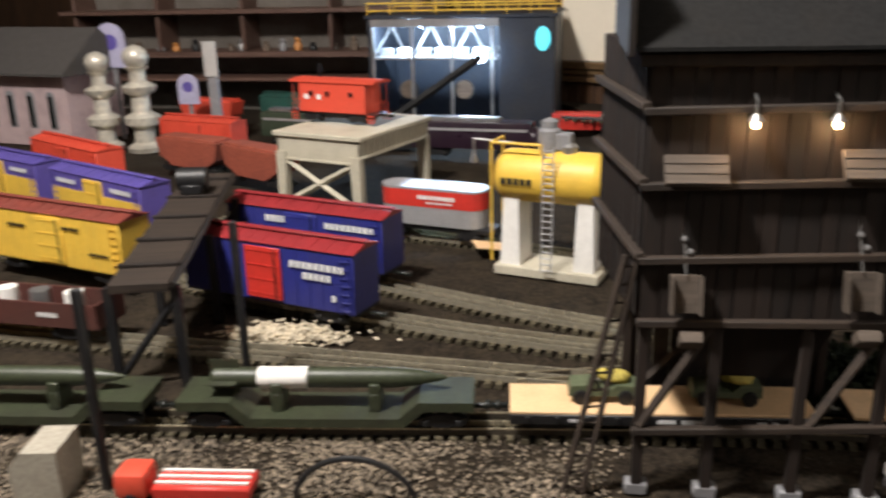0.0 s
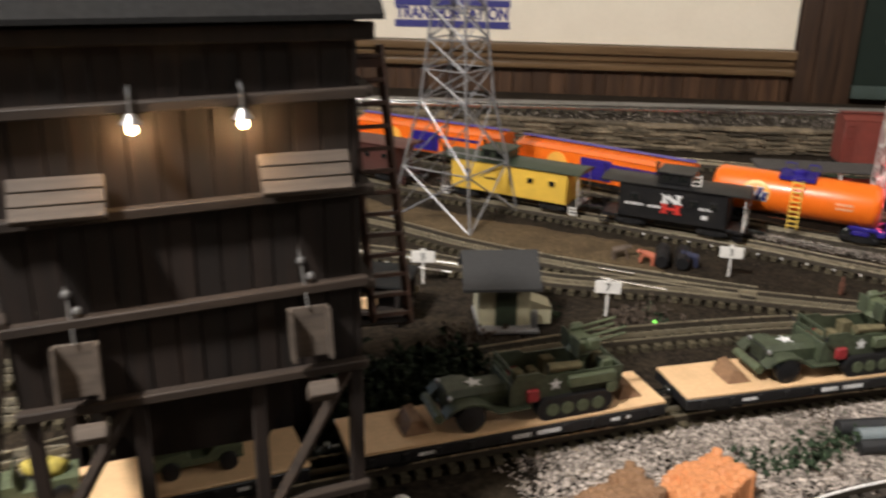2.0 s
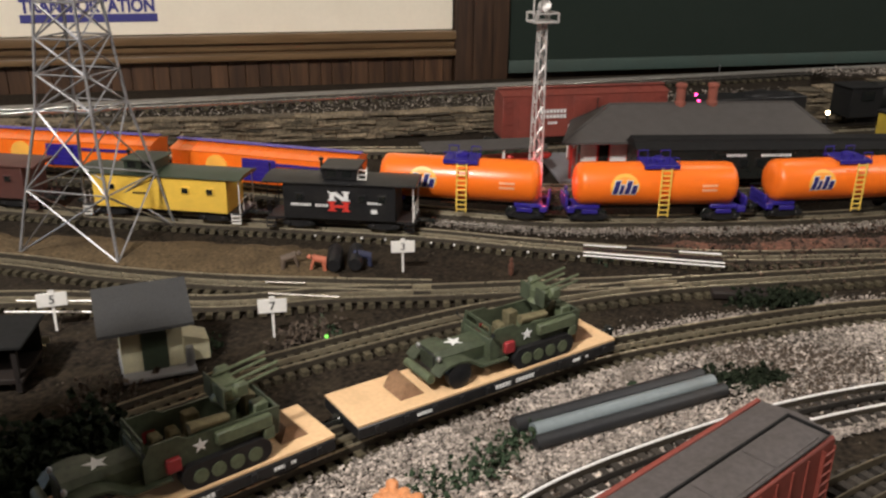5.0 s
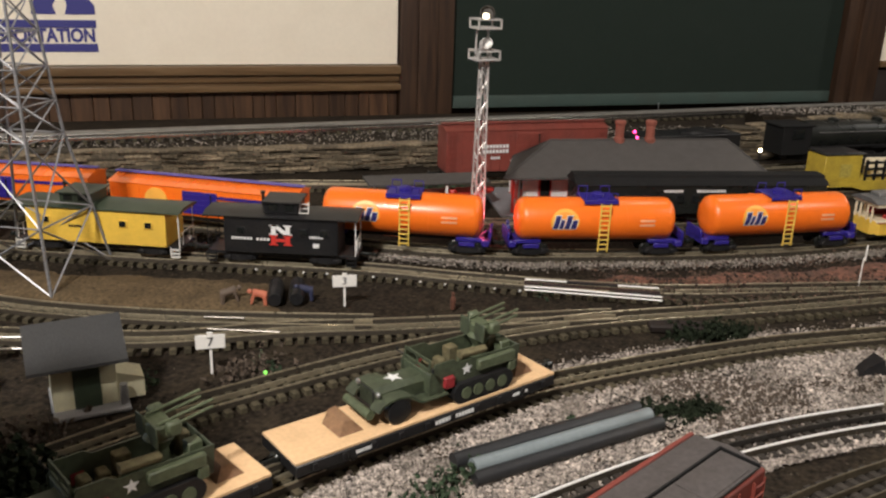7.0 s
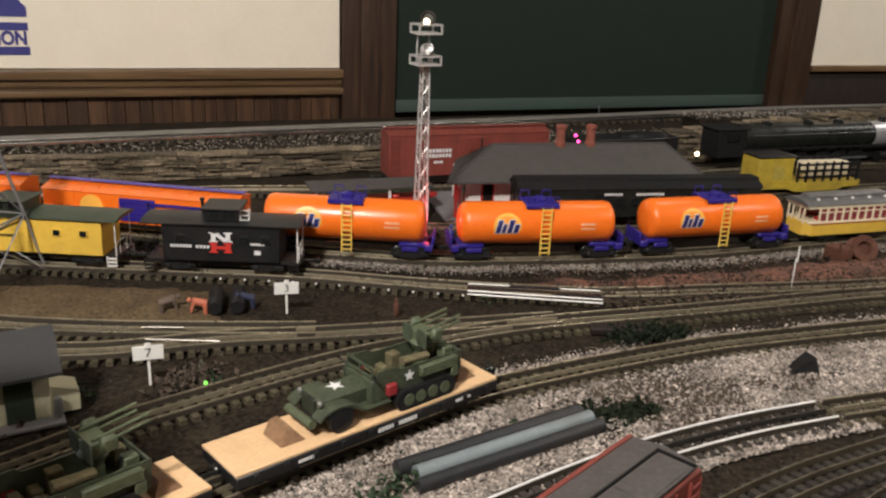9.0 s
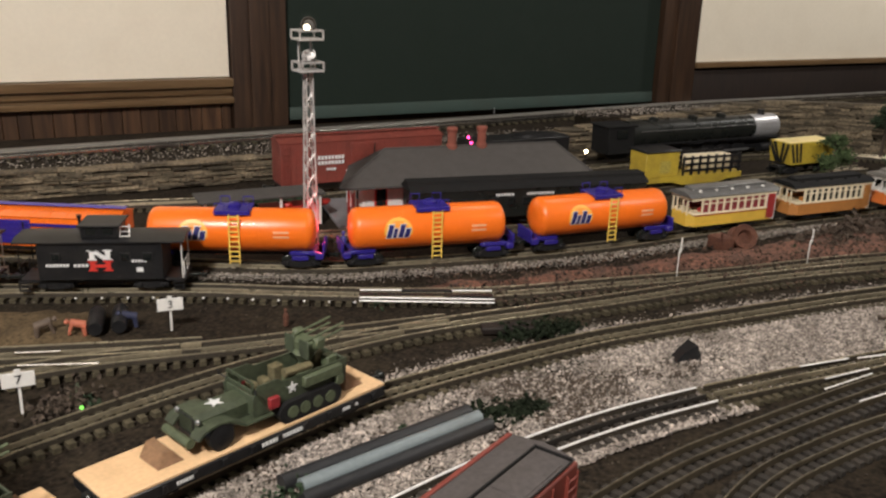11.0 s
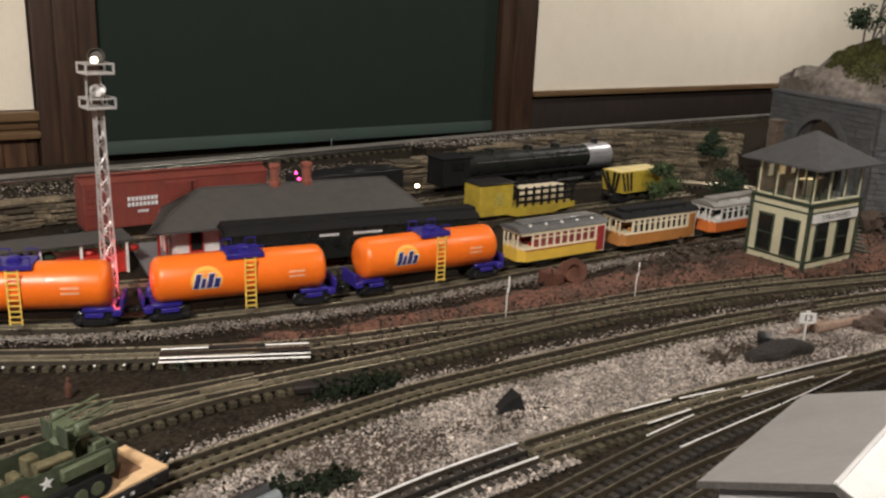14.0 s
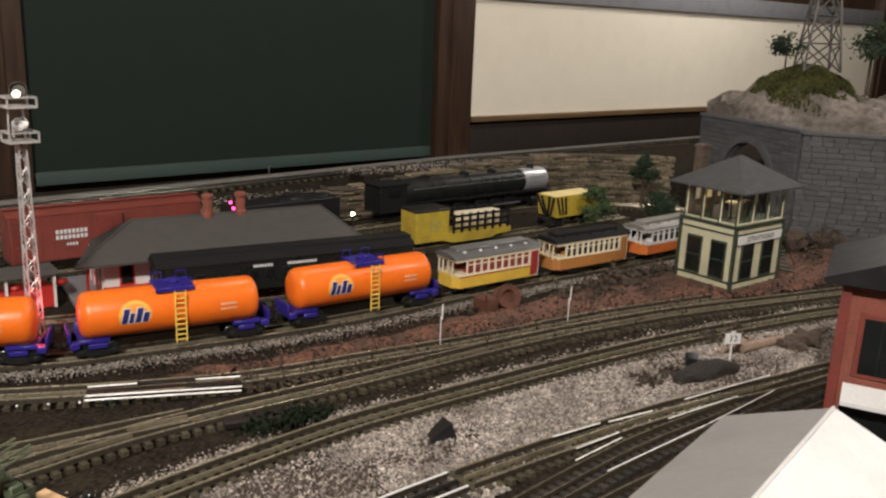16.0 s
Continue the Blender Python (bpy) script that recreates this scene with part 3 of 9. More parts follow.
patch("tan_earth", [(0.35, 1.98), (0.62, 1.80), (0.85, 1.56), (1.02, 1.40), (1.10, 1.30), (1.04, 1.24), (0.92, 1.33), (0.78, 1.49), (0.62, 1.69), (0.40, 1.86)], EARTH, "tan brown earth strip under the pylon")
patch("red_earth", [(1.46, 1.06), (1.62, 0.955), (1.80, 0.86), (1.98, 0.77), (2.3, 0.60), (2.75, 0.30), (2.75, 0.08), (2.3, 0.40), (2.05, 0.60), (1.80, 0.775), (1.62, 0.89), (1.48, 1.0)], REDEARTH, "reddish brown earth bank beside the tracks", 0.010)


def pebbles(name, spots, mat, label, lo, hi):
    """Small stones in one mesh."""
    octa = np.array([(1, 0, 0), (-1, 0, 0), (0, 1, 0), (0, -1, 0), (0, 0, 1), (0, 0, -1)], float)
    face = np.array([(0, 2, 4), (2, 1, 4), (1, 3, 4), (3, 0, 4), (2, 0, 5), (1, 2, 5), (3, 1, 5), (0, 3, 5)])
    n = len(spots)
    rng = np.random.default_rng(4)
    size = rng.uniform(lo, hi, (n, 1, 1)) * rng.uniform(0.7, 1.3, (n, 6, 1))
    v = octa[None] * size * np.array([1, 1, 0.75])
    a = rng.uniform(0, 6.28, n)
    c, s = np.cos(a)[:, None], np.sin(a)[:, None]
    tilt = rng.uniform(-0.5, 0.5, (n, 1))
    x, y, z = v[..., 0] * c - v[..., 1] * s, v[..., 0] * s + v[..., 1] * c, v[..., 2]
    z = z + x * tilt
    p = np.array(spots)
    v = np.stack((x + p[:, :1], y + p[:, 1:2], z + p[:, 2:3]), -1).reshape(-1, 3)
    f = (face[None] + 6 * np.arange(n)[:, None, None]).reshape(-1, 3)
    me = bpy.data.meshes.new(name)
    me.from_pydata(v.tolist(), [], f.tolist())
    me.materials.append(mat)
    ob = new(name, me)
    return tagged(ob, label, "gravel", kind="stuff")


def curve_y(line, x):
    for a, b in zip(line, line[1:]):
        if a.x <= x <= b.x:
            return a.y + (b.y - a.y) * (x - a.x) / max(1e-6, b.x - a.x)
    return None


ML, FL, TL, KL = smooth(M_LINE), smooth(F_LINE), smooth(T_LINE), smooth(K_LINE)
rnd = random.Random(11)
spots = []
while len(spots) < 125000:
    x = rnd.uniform(0.52, 2.5)
    a, b = curve_y(ML, x), curve_y(FL, x)
    if a is None:
        continue
    lo, hi = (b if b is not None else 0.66) - (0.040 if x < 1.41 else 0.01), a - 0.022
    if x < 0.75:
        lo = 0.70
    if hi <= lo:
        continue
    y = rnd.uniform(lo, hi)
    if b is not None and abs(y - b) < 0.019 and rnd.random() > 0.25:
        continue
    if x < 0.80 and rnd.random() > (x - 0.655) * 9 + 0.04:
        continue
    if noise.fractal(Vector((x * 13, y * 13, 1)), 0.8, 2.1, 4) * 0.9 + rnd.random() > 0.06:
        spots.append((x, y, rnd.uniform(0.000, 0.0035)))
pebbles("pale_gravel", spots, GRAVEL, "pale grey crushed gravel between the tracks", 0.0007, 0.0023)
spots = []
while len(spots) < 21000:
    x = rnd.uniform(-0.75, 0.75)
    a = curve_y(ML, x)
    y = rnd.uniform(0.62, a - 0.025)
    if noise.noise(Vector((x * 10, y * 10, 5))) + rnd.random() > 0.3 + max(0, min(0.9, (x - 0.16) * 4)):
        spots.append((x, y, rnd.uniform(0, 0.003)))
pebbles("coarse_gravel", spots, TANGRAVEL, "pale tan coarse gravel beside the front track", 0.0008, 0.0025)
spots = []
for line, off, n, wid in ((ML, 0.04, 900, 0.010), (TL, 0.0, 9000, 0.016), (KL, 0.0, 2600, 0.014)):
    for _ in range(n):
        i = rnd.randrange(len(line) - 1)
        d = (line[i + 1] - line[i]).normalized()
        p = line[i].lerp(line[i + 1], rnd.random()) + Vector((-d.y, d.x, 0)) * (off + rnd.gauss(0, wid))
        if p.x > 0.7:
            spots.append((p.x, p.y, rnd.uniform(0.001, 0.004)))
pale = []
while len(pale) < 11000:
    i = rnd.randrange(len(TL) - 1)
    d = (TL[i + 1] - TL[i]).normalized()
    p = TL[i].lerp(TL[i + 1], rnd.random()) + Vector((-d.y, d.x, 0)) * -(0.0285 + abs(rnd.gauss(0, 0.012)))
    if p.x > 1.25 and rnd.random() > 0.3 * noise.noise(p * 14):
        pale.append((p.x, p.y, rnd.uniform(0.002, 0.008)))
pebbles("pale_ballast", pale, BALLAST, "pale grey ballast shoulder in front of the tank cars", 0.0007, 0.0019)
shoulder = []
while len(shoulder) < 5200:
    i = rnd.randrange(len(ML) - 1)
    d = (ML[i + 1] - ML[i]).normalized()
    p = ML[i].lerp(ML[i + 1], rnd.random()) + Vector((-d.y, d.x, 0)) * (0.026 + abs(rnd.gauss(0, 0.011)))
    if p.x > 1.02 and noise.noise(p * 11) + 0.7 * rnd.random() > 0.30:
        shoulder.append((p.x, p.y, rnd.uniform(0.0, 0.003)))
pebbles("pale_shoulder_gravel", shoulder, GRAVEL, "pale gravel spilt along the far side of the curved track", 0.0007, 0.0021)
grit = []
while len(grit) < 16000:
    x, y = rnd.uniform(-1.2, 2.9), rnd.uniform(0.2, 2.3)
    if noise.noise(Vector((x * 6, y * 6, 8))) + rnd.random() > 0.35:
        grit.append((x, y, rnd.uniform(-0.001, 0.001)))
rubble = []
while len(rubble) < 7000:
    x = rnd.uniform(1.46, 2.75)
    y = 0.97 - 0.62 * (x - 1.5) + rnd.gauss(0, 0.06)
    rubble.append((x, y, rnd.uniform(0.004, 0.012)))
pebbles("bank_rubble", rubble, RUBBLE, "reddish brown crumbs on the earth bank", 0.0008, 0.0032)
dark = []
while len(dark) < 5200:
    x = rnd.uniform(0.75, 2.28)
    a, b = curve_y(ML, x), curve_y(FL, x)
    y = rnd.uniform(b, a - 0.02)
    if noise.fractal(Vector((x * 9, y * 9, 31)), 0.8, 2.1, 4) * 1.6 + 0.75 * rnd.random() > 0.86:
        dark.append((x, y, rnd.uniform(0.002, 0.0055)))
pebbles("dark_crumbs", dark, BARK, "dark brown crumbs scattered over the gravel", 0.0006, 0.0024)
pebbles("ground_grit", grit, GRIT, "loose brown grit scattered over the dark ground", 0.0005, 0.0016)
pebbles("track_ballast", spots, GRAVEL2, "loose pale ballast stones along the tracks", 0.0007, 0.0017)


# ---- retaining wall and upper ledge ----
S_LINE = [(0.40, 2.48), (0.88, 2.20), (1.20, 2.0), (1.49, 1.84), (1.73, 1.735), (1.92, 1.630), (2.2, 1.46), (2.45, 1.325), (2.75, 1.15), (2.98, 0.95), (3.10, 0.72)]
G_STRIP = [(0.2, 2.60), (0.908, 2.315), (1.8, 1.957), (2.5, 1.68), (3.15, 1.43), (3.6, 1.215), (4.2, 0.93), (4.6, 0.742), (4.95, 0.575)]


def ledge():
    top = 0.05
    s, g = smooth(S_LINE, 0.05), smooth(G_STRIP, 0.05)
    sh = Shape()
    back = [(4.6, 0.74), (0.2, 2.86)]
    sh.prism([(p.x, p.y, -0.001) for p in s] + [(3.13, 0.66, -0.001), (4.6, 0.30, -0.001)] + [(x, y, -0.001) for x, y in back], (0, 0, top - 0.002))
    single("upper_ledge", sh, SOIL, pose(0, 0, 0), "raised earth ledge carrying the upper track", "ledge", kind="structure")
    single("ledge_trim", sweep(Shape(), g, 0, 0.022, 0.040, 0.057), LEDGEGREY, pose(0, 0, 0), "pale grey edging strip along the back of the ledge", "trim", kind="structure")
    track([(p.x - 0.03, p.y - 0.075) for p in g[::4]], "upper level track on pale ballast along the wall", CHROME, 0.05, spacing=0.024)
    w = thing("retaining_wall", pose(0, 0, 0), "retaining wall of stacked layered brown stone slabs", "retaining wall", kind="structure")
    fine = smooth(S_LINE, 0.01)
    rows = 25
    core = []
    stones = [finish("stone", Shape().box((0, 0, 0), (1, 1, 1), 0.08).rough(0.08, 2 + k), STRATA) for k in range(6)]
    for r in range(rows):
        i = rnd.randint(0, 4)
        while i < len(fine) - 2:
            k = min(rnd.randint(2, 7), len(fine) - 1 - i)
            a, b = fine[i], fine[i + k]
            d = b - a
            i += k
            if r >= 10 and b.x < 2.1 + 0.052 * (r - 9):
                continue
            h = 0.052 / 10
            at = pose((a.x + b.x) / 2, (a.y + b.y) / 2 + rnd.uniform(-0.010, 0.002), 0.001 + h * (r + 0.5), rnd.uniform(-4, 4), rnd.uniform(-2, 2), math.degrees(math.atan2(d.y, d.x))) @ Matrix.Diagonal((d.length * 1.0, 0.03, h * rnd.uniform(0.75, 1.2), 1))
            if 1.95 < a.x < 2.62:
                o = new("stone", rnd.choice(stones))
                o.parent, o.matrix_basis = w, at
            else:
                core.append(at)
    bank = [p for p in smooth(S_LINE, 0.05) if p.x > 2.42]
    top2 = Shape().prism([(p.x + 0.006, p.y + 0.012, top - 0.004) for p in bank] + [(bank[-1].x + 0.05, bank[-1].y + 0.02, top - 0.004), (2.95, 1.19, top - 0.004), (2.52, 1.42, top - 0.004)], (0, 0, 0.052)).rough(0.006, 30)
    single("upper_bank", top2, SOIL, pose(0, 0, 0), "earth bank behind the raised end of the stone wall", "bank", kind="structure")
    crest = []
    for p in bank:
        for _ in range(70):
            crest.append((p.x + rnd.uniform(0.0, 0.10), p.y + rnd.uniform(0.01, 0.11), top + 0.049 + rnd.uniform(0, 0.004)))
    pebbles("bank_ballast", crest, BALLAST, "pale grey stones on top of the earth bank", 0.0012, 0.0032)
    cv, cf = [], []
    src = stones[0]
    sv, sf = [v.co.copy() for v in src.vertices], [tuple(p.vertices) for p in src.polygons]
    for at in core:
        k = len(cv)
        cv += [tuple(at @ v) for v in sv]
        cf += [tuple(k + i for i in f) for f in sf]
    me = bpy.data.meshes.new("stone_courses")
    me.from_pydata(cv, [], cf)
    me.materials.append(STRATA)
    o = new("stone_courses", me)
    o.parent = w
    tagged(o, kind="stuff")
    pts = []
    for p in s:
        for _ in range(60):
            pts.append((p.x + rnd.uniform(-0.03, 0.05), p.y + rnd.uniform(0.005, 0.16), top + 0.001))
    pebbles("ledge_ballast", pts, BALLAST, "pale grey ballast on the upper ledge", 0.0010, 0.0026)


ledge()

# ---- tracks ----
track(M_LINE, "curved track on dark ties beside pale gravel", RAIL)
# rail heads of this stretch are whitened for the glare on them
track(F_LINE[:9], "curved front track with polished rails, glare in their white", GLAREWHITE, wide=0.0025)
track(F_LINE[8:], "curved front track with dull tan rails", RAIL)
track(G_LINE, "front siding with dull rails on dark ties", DULLRAIL)
track(G2_LINE, "front siding with dull rails on dark ties", DULLRAIL)
track(N1_LINE, "long curved yard track with tan rails", RAIL)
track(N2_LINE, "yard siding with tan rails", RAIL)
track(N3_LINE, "yard siding with tan rails", RAIL)
track(K_LINE, "track carrying the parked cabooses", RAIL)
track(T_LINE, "track carrying the orange tank cars and trolleys", RAIL)
track(Y_LINE, "siding carrying the yellow work cars", RAIL)
track(P_LINE, "siding carrying the dark passenger car", RAIL)
track(L_LINE, "track along the foot of the stone wall", RAIL)
for pts in ([(-0.9, 1.42), (-0.55, 1.355), (-0.14, 1.20), (0.2, 1.10), (0.6, 1.03)], [(-0.9, 1.66), (-0.53, 1.52), (-0.12, 1.33), (0.25, 1.17), (0.62, 1.06)],
            [(-0.9, 1.10), (-0.45, 1.06), (0.0, 1.02), (0.35, 0.985)], [(-0.4, 1.62), (0.03, 1.525), (0.4, 1.38), (0.7, 1.24)], [(-1.1, 2.0), (-0.86, 1.85), (-0.5, 1.62)]):
    track(pts, "yard track with worn bright rails on dark ties", YARDRAIL)


# ---- rolling stock ----
wheel_mesh = finish("wheel", Shape().lathe([(0.0098, -0.001), (0.0098, 0.0), (0.0086, 0.0008), (0.0084, 0.004), (0.005, 0.0035), (0.0025, 0.0045)], (0, 0, 0), 16), SATIN)


def truck(car, x, mat=BLACK, span=0.034):
    """A four-wheeled truck with its side frames and wheels."""
    sh = Shape().box((x, 0, 0.015), (0.012, 0.036, 0.006), 0.001)
    for s in (-1, 1):
        sh.prism([(x - span / 2 - 0.008, s * 0.0225 - 0.002, 0.0125), (x - span / 2 - 0.008, s * 0.0225 - 0.002, 0.008), (x - span / 2 + 0.004, s * 0.0225 - 0.002, 0.006), (x - 0.006, s * 0.0225 - 0.002, 0.004), (x + 0.006, s * 0.0225 - 0.002, 0.004), (x + span / 2 - 0.004, s * 0.0225 - 0.002, 0.006), (x + span / 2 + 0.008, s * 0.0225 - 0.002, 0.008), (x + span / 2 + 0.008, s * 0.0225 - 0.002, 0.0125), (x + 0.008, s * 0.0225 - 0.002, 0.018), (x - 0.008, s * 0.0225 - 0.002, 0.018)], (0, 0.004, 0))
        for d in (-1, 1):
            sh.box((x + d * span / 2, s * 0.0245, 0.0095), (0.007, 0.004, 0.007), 0.001)
    t = part("truck", sh, mat, car)
    for d in (-1, 1):
        for s in (-1, 1):
            o = new("wheel", wheel_mesh)
            o.parent = t
            o.matrix_basis = pose(x + d * span / 2, s * 0.0145, 0.0098, -90 * s, 0, 0)
    return t


def tube_path(pts, r):
    """Thin bent rod with mitred corners, one closed piece."""
    sh, rings = Shape(), []
    for i, p in enumerate(pts):
        d = (Vector(pts[min(i + 1, len(pts) - 1)]) - Vector(pts[max(i - 1, 0)])).normalized()
        n = Vector((-d.z, 0, d.x))
        rings.append([sh.bm.verts.new(Vector(p) + n * r * math.cos(1.2566 * k) * (1.3 if 0 < i < len(pts) - 1 else 1) + Vector((0, r * math.sin(1.2566 * k), 0))) for k in range(5)])
    for a, b in zip(rings, rings[1:]):
        for k in range(5):
            sh.bm.faces.new((a[k], a[(k + 1) % 5], b[(k + 1) % 5], b[k]))
    sh.bm.faces.new(rings[0][::-1])
    sh.bm.faces.new(rings[-1])
    return sh


def coupler(car, x):
    s = 1 if x > 0 else -1
    part("coupler", Shape().box((x, 0, 0.0165), (0.024, 0.005, 0.005), 0.001).box((x + s * 0.012, 0.001, 0.0165), (0.007, 0.011, 0.008), 0.002), SATIN, car)


def grab_ladder(sh, x, y, z0, z1, w=0.014, r=0.0007, rungs=5, lean=0.0):
    for d in (-w / 2, w / 2):
        sh.cyl((x + d, y, z0), (x + d, y + lean, z1), r, seg=5)
    for k in range(rungs):
        t = (k + 0.5) / rungs
        sh.cyl((x - w / 2, y + lean * t, z0 + (z1 - z0) * t), (x + w / 2, y + lean * t, z0 + (z1 - z0) * t), r, seg=5)
    return sh


def tank_car(m):
    c = thing("tank_car", m, "bright orange tank car with blue walkway and yellow ladder", "tank car", "orange tank cars")
    r, h, zc = 0.0322, 0.117, 0.0545
    part("tank", Shape().lathe([(0.012, -h - 0.004), (0.025, -h - 0.0015), (0.0305, -h + 0.003), (r, -h + 0.009), (r, -0.042), (r + 0.0003, -0.0418), (r, -0.0416), (r, 0.042), (r + 0.0003, 0.0422), (r, 0.0424), (r, h - 0.009), (0.0305, h - 0.003), (0.025, h + 0.0015), (0.012, h + 0.004)], (0, 0, zc), 40, "x"), ORANGE, c)
    for s in (-1, 1):
        part("end_frame", Shape().box((s * 0.108, 0, 0.0225), (0.05, 0.036, 0.007), 0.0015).box((s * 0.128, 0, 0.021), (0.012, 0.054, 0.010), 0.0015).box((s * 0.094, -0.012, 0.0265), (0.016, 0.010, 0.008), 0.001).box((s * 0.094, 0.012, 0.0265), (0.016, 0.010, 0.008), 0.001).box((s * 0.134, 0, 0.032), (0.004, 0.046, 0.014), 0.001), BLUE, c)
        t = truck(c, s * 0.100, BLACK, 0.040)
        for y in (-0.0262, 0.0262):
            part("cover", Shape().box((s * 0.100, y, 0.0185), (0.024, 0.003, 0.007), 0.001), BLUE, t)
        coupler(c, s * 0.140)
    part("centre_sill", Shape().box((0, 0, 0.0205), (0.20, 0.012, 0.006), 0.001), BLACK, c)
    part("walkway", Shape().box((0.003, 0, 0.0872), (0.052, 0.046, 0.0025), 0.0006).box((0.003, -0.023, 0.0850), (0.052, 0.002, 0.006), 0.0005).box((0.003, 0.023, 0.0850), (0.052, 0.002, 0.006), 0.0005), BLUE, c)
    part("dome", Shape().lathe([(0.010, 0.084), (0.010, 0.093), (0.007, 0.095)], (0.003, 0, 0), 18), BLUE, c)
    for x0 in (-0.021, 0.013):
        for y in (-0.022, 0.022):
            part("guard_rail", tube_path([(x0, y, 0.088), (x0, y, 0.0985), (x0 + 0.014, y, 0.0985), (x0 + 0.014, y, 0.088)], 0.0008), BLUE, c)
    lad = Shape()
    for x in (0.000, 0.014):
        lad.box((x, -0.0345, 0.049), (0.0018, 0.0018, 0.074))
    for k in range(10):
        lad.box((0.007, -0.0345, 0.016 + k * 0.0074), (0.014, 0.0015, 0.0018))
    part("ladder", lad, LADDER, c, "yellow ladder")
    # emblem bent round the flank: a yellow sun disc with blue strokes
    disc, ring = Shape(), Shape()

    def bent(x, up, lift):
        a = up / (r + lift)
        return (x, -(r + lift) * math.cos(a), zc + 0.002 + (r + lift) * math.sin(a))

    for R, sh, lift in ((0.0215, ring, 0.0004), (0.0165, disc, 0.0007)):
        mid = sh.bm.verts.new(bent(-0.052, 0.0, lift))
        for inner, outer in ((0, 0.33), (0.33, 0.66), (0.66, 1.0)):
            for k in range(28):
                a, b = 2 * math.pi * k / 28, 2 * math.pi * (k + 1) / 28
                q = [bent(-0.052 + R * outer * math.cos(a), R * outer * math.sin(a), lift), bent(-0.052 + R * outer * math.cos(b), R * outer * math.sin(b), lift)]
                if inner:
                    q += [bent(-0.052 + R * inner * math.cos(b), R * inner * math.sin(b), lift), bent(-0.052 + R * inner * math.cos(a), R * inner * math.sin(a), lift)]
                else:
                    q.append(bent(-0.052, 0, lift))
                sh.bm.faces.new([sh.bm.verts.new(v) for v in q])
    part("emblem", ring, SUN, c, "yellow disc")
    part("emblem", disc, INNERDISC, c, "pale yellow disc")
    for x0, x1, lo, hi, lean in ((-0.0705, -0.0632, -0.0095, 0.0105, 0.005), (-0.0610, -0.0555, -0.0095, 0.0045, 0.003), (-0.0530, -0.0458, -0.0095, 0.0105, 0.005), (-0.0435, -0.0362, -0.0095, 0.0040, 0.003)):
        for grow, lift, ink in ((0.0010, 0.0011, WHITEINK), (0.0, 0.0014, TANKINK)):
            stroke = Shape()
            rows = []
            for k in range(7):
                f, up = k / 6, lo - grow + (hi - lo + 2 * grow) * k / 6
                rows.append([stroke.bm.verts.new(bent(x, up, lift)) for x in (x0 - grow + lean * f, x1 + grow + lean * f)])
            for a, b in zip(rows, rows[1:]):
                stroke.bm.faces.new((a[0], a[1], b[1], b[0]))
            part("emblem_stroke", stroke, ink, c, "blue stroke" if ink is TANKINK else "white outline")
    mark = Shape()
    for k in range(2):
        q = [bent(0.062, 0.001 - 0.007 * k, 0.0005), bent(0.085, 0.001 - 0.007 * k, 0.0005), bent(0.085, 0.0045 - 0.007 * k, 0.0005), bent(0.062, 0.0045 - 0.007 * k, 0.0005)]
        mark.bm.faces.new([mark.bm.verts.new(v) for v in q])
    part("marking", mark, PALEORANGE, c)
    return c


INNERDISC = material("amber_disc", (0.98, 0.36, 0.05), 0.4, 0, 0.03, 40, 0)
TANKINK = material("dark_blue_ink", (0.022, 0.022, 0.13), 0.5, 0, 0.03, 40, 0, dirty=0)
material_pale = material("pale_yellow_disc", (0.95, 0.78, 0.35), 0.4, 0, 0.03, 40, 0)
PALEORANGE = material("faded_white_marking", (0.95, 0.45, 0.25), 0.5, 0, 0.03, 40, 0)
TANK_ENDS = [((1.237, 1.402), (1.398, 1.217)), ((1.432, 1.187), (1.630, 1.043)), ((1.680, 1.020), (1.893, 0.897))]
for a, b in TANK_ENDS:
    tank_car(between(a, b))


def bars(sh, rows, y, gap=0.0015):
    """Unreadable lettering as plain bars: rows of (x, z, length, height)."""
    for x, z, w, h in rows:
        n = max(1, int(w / (h * 0.95)))
        for k in range(n):
            sh.box((x - w / 2 + (k + 0.5) * w / n, y, z), (w / n * 0.72, 0.0006, h))
    return sh


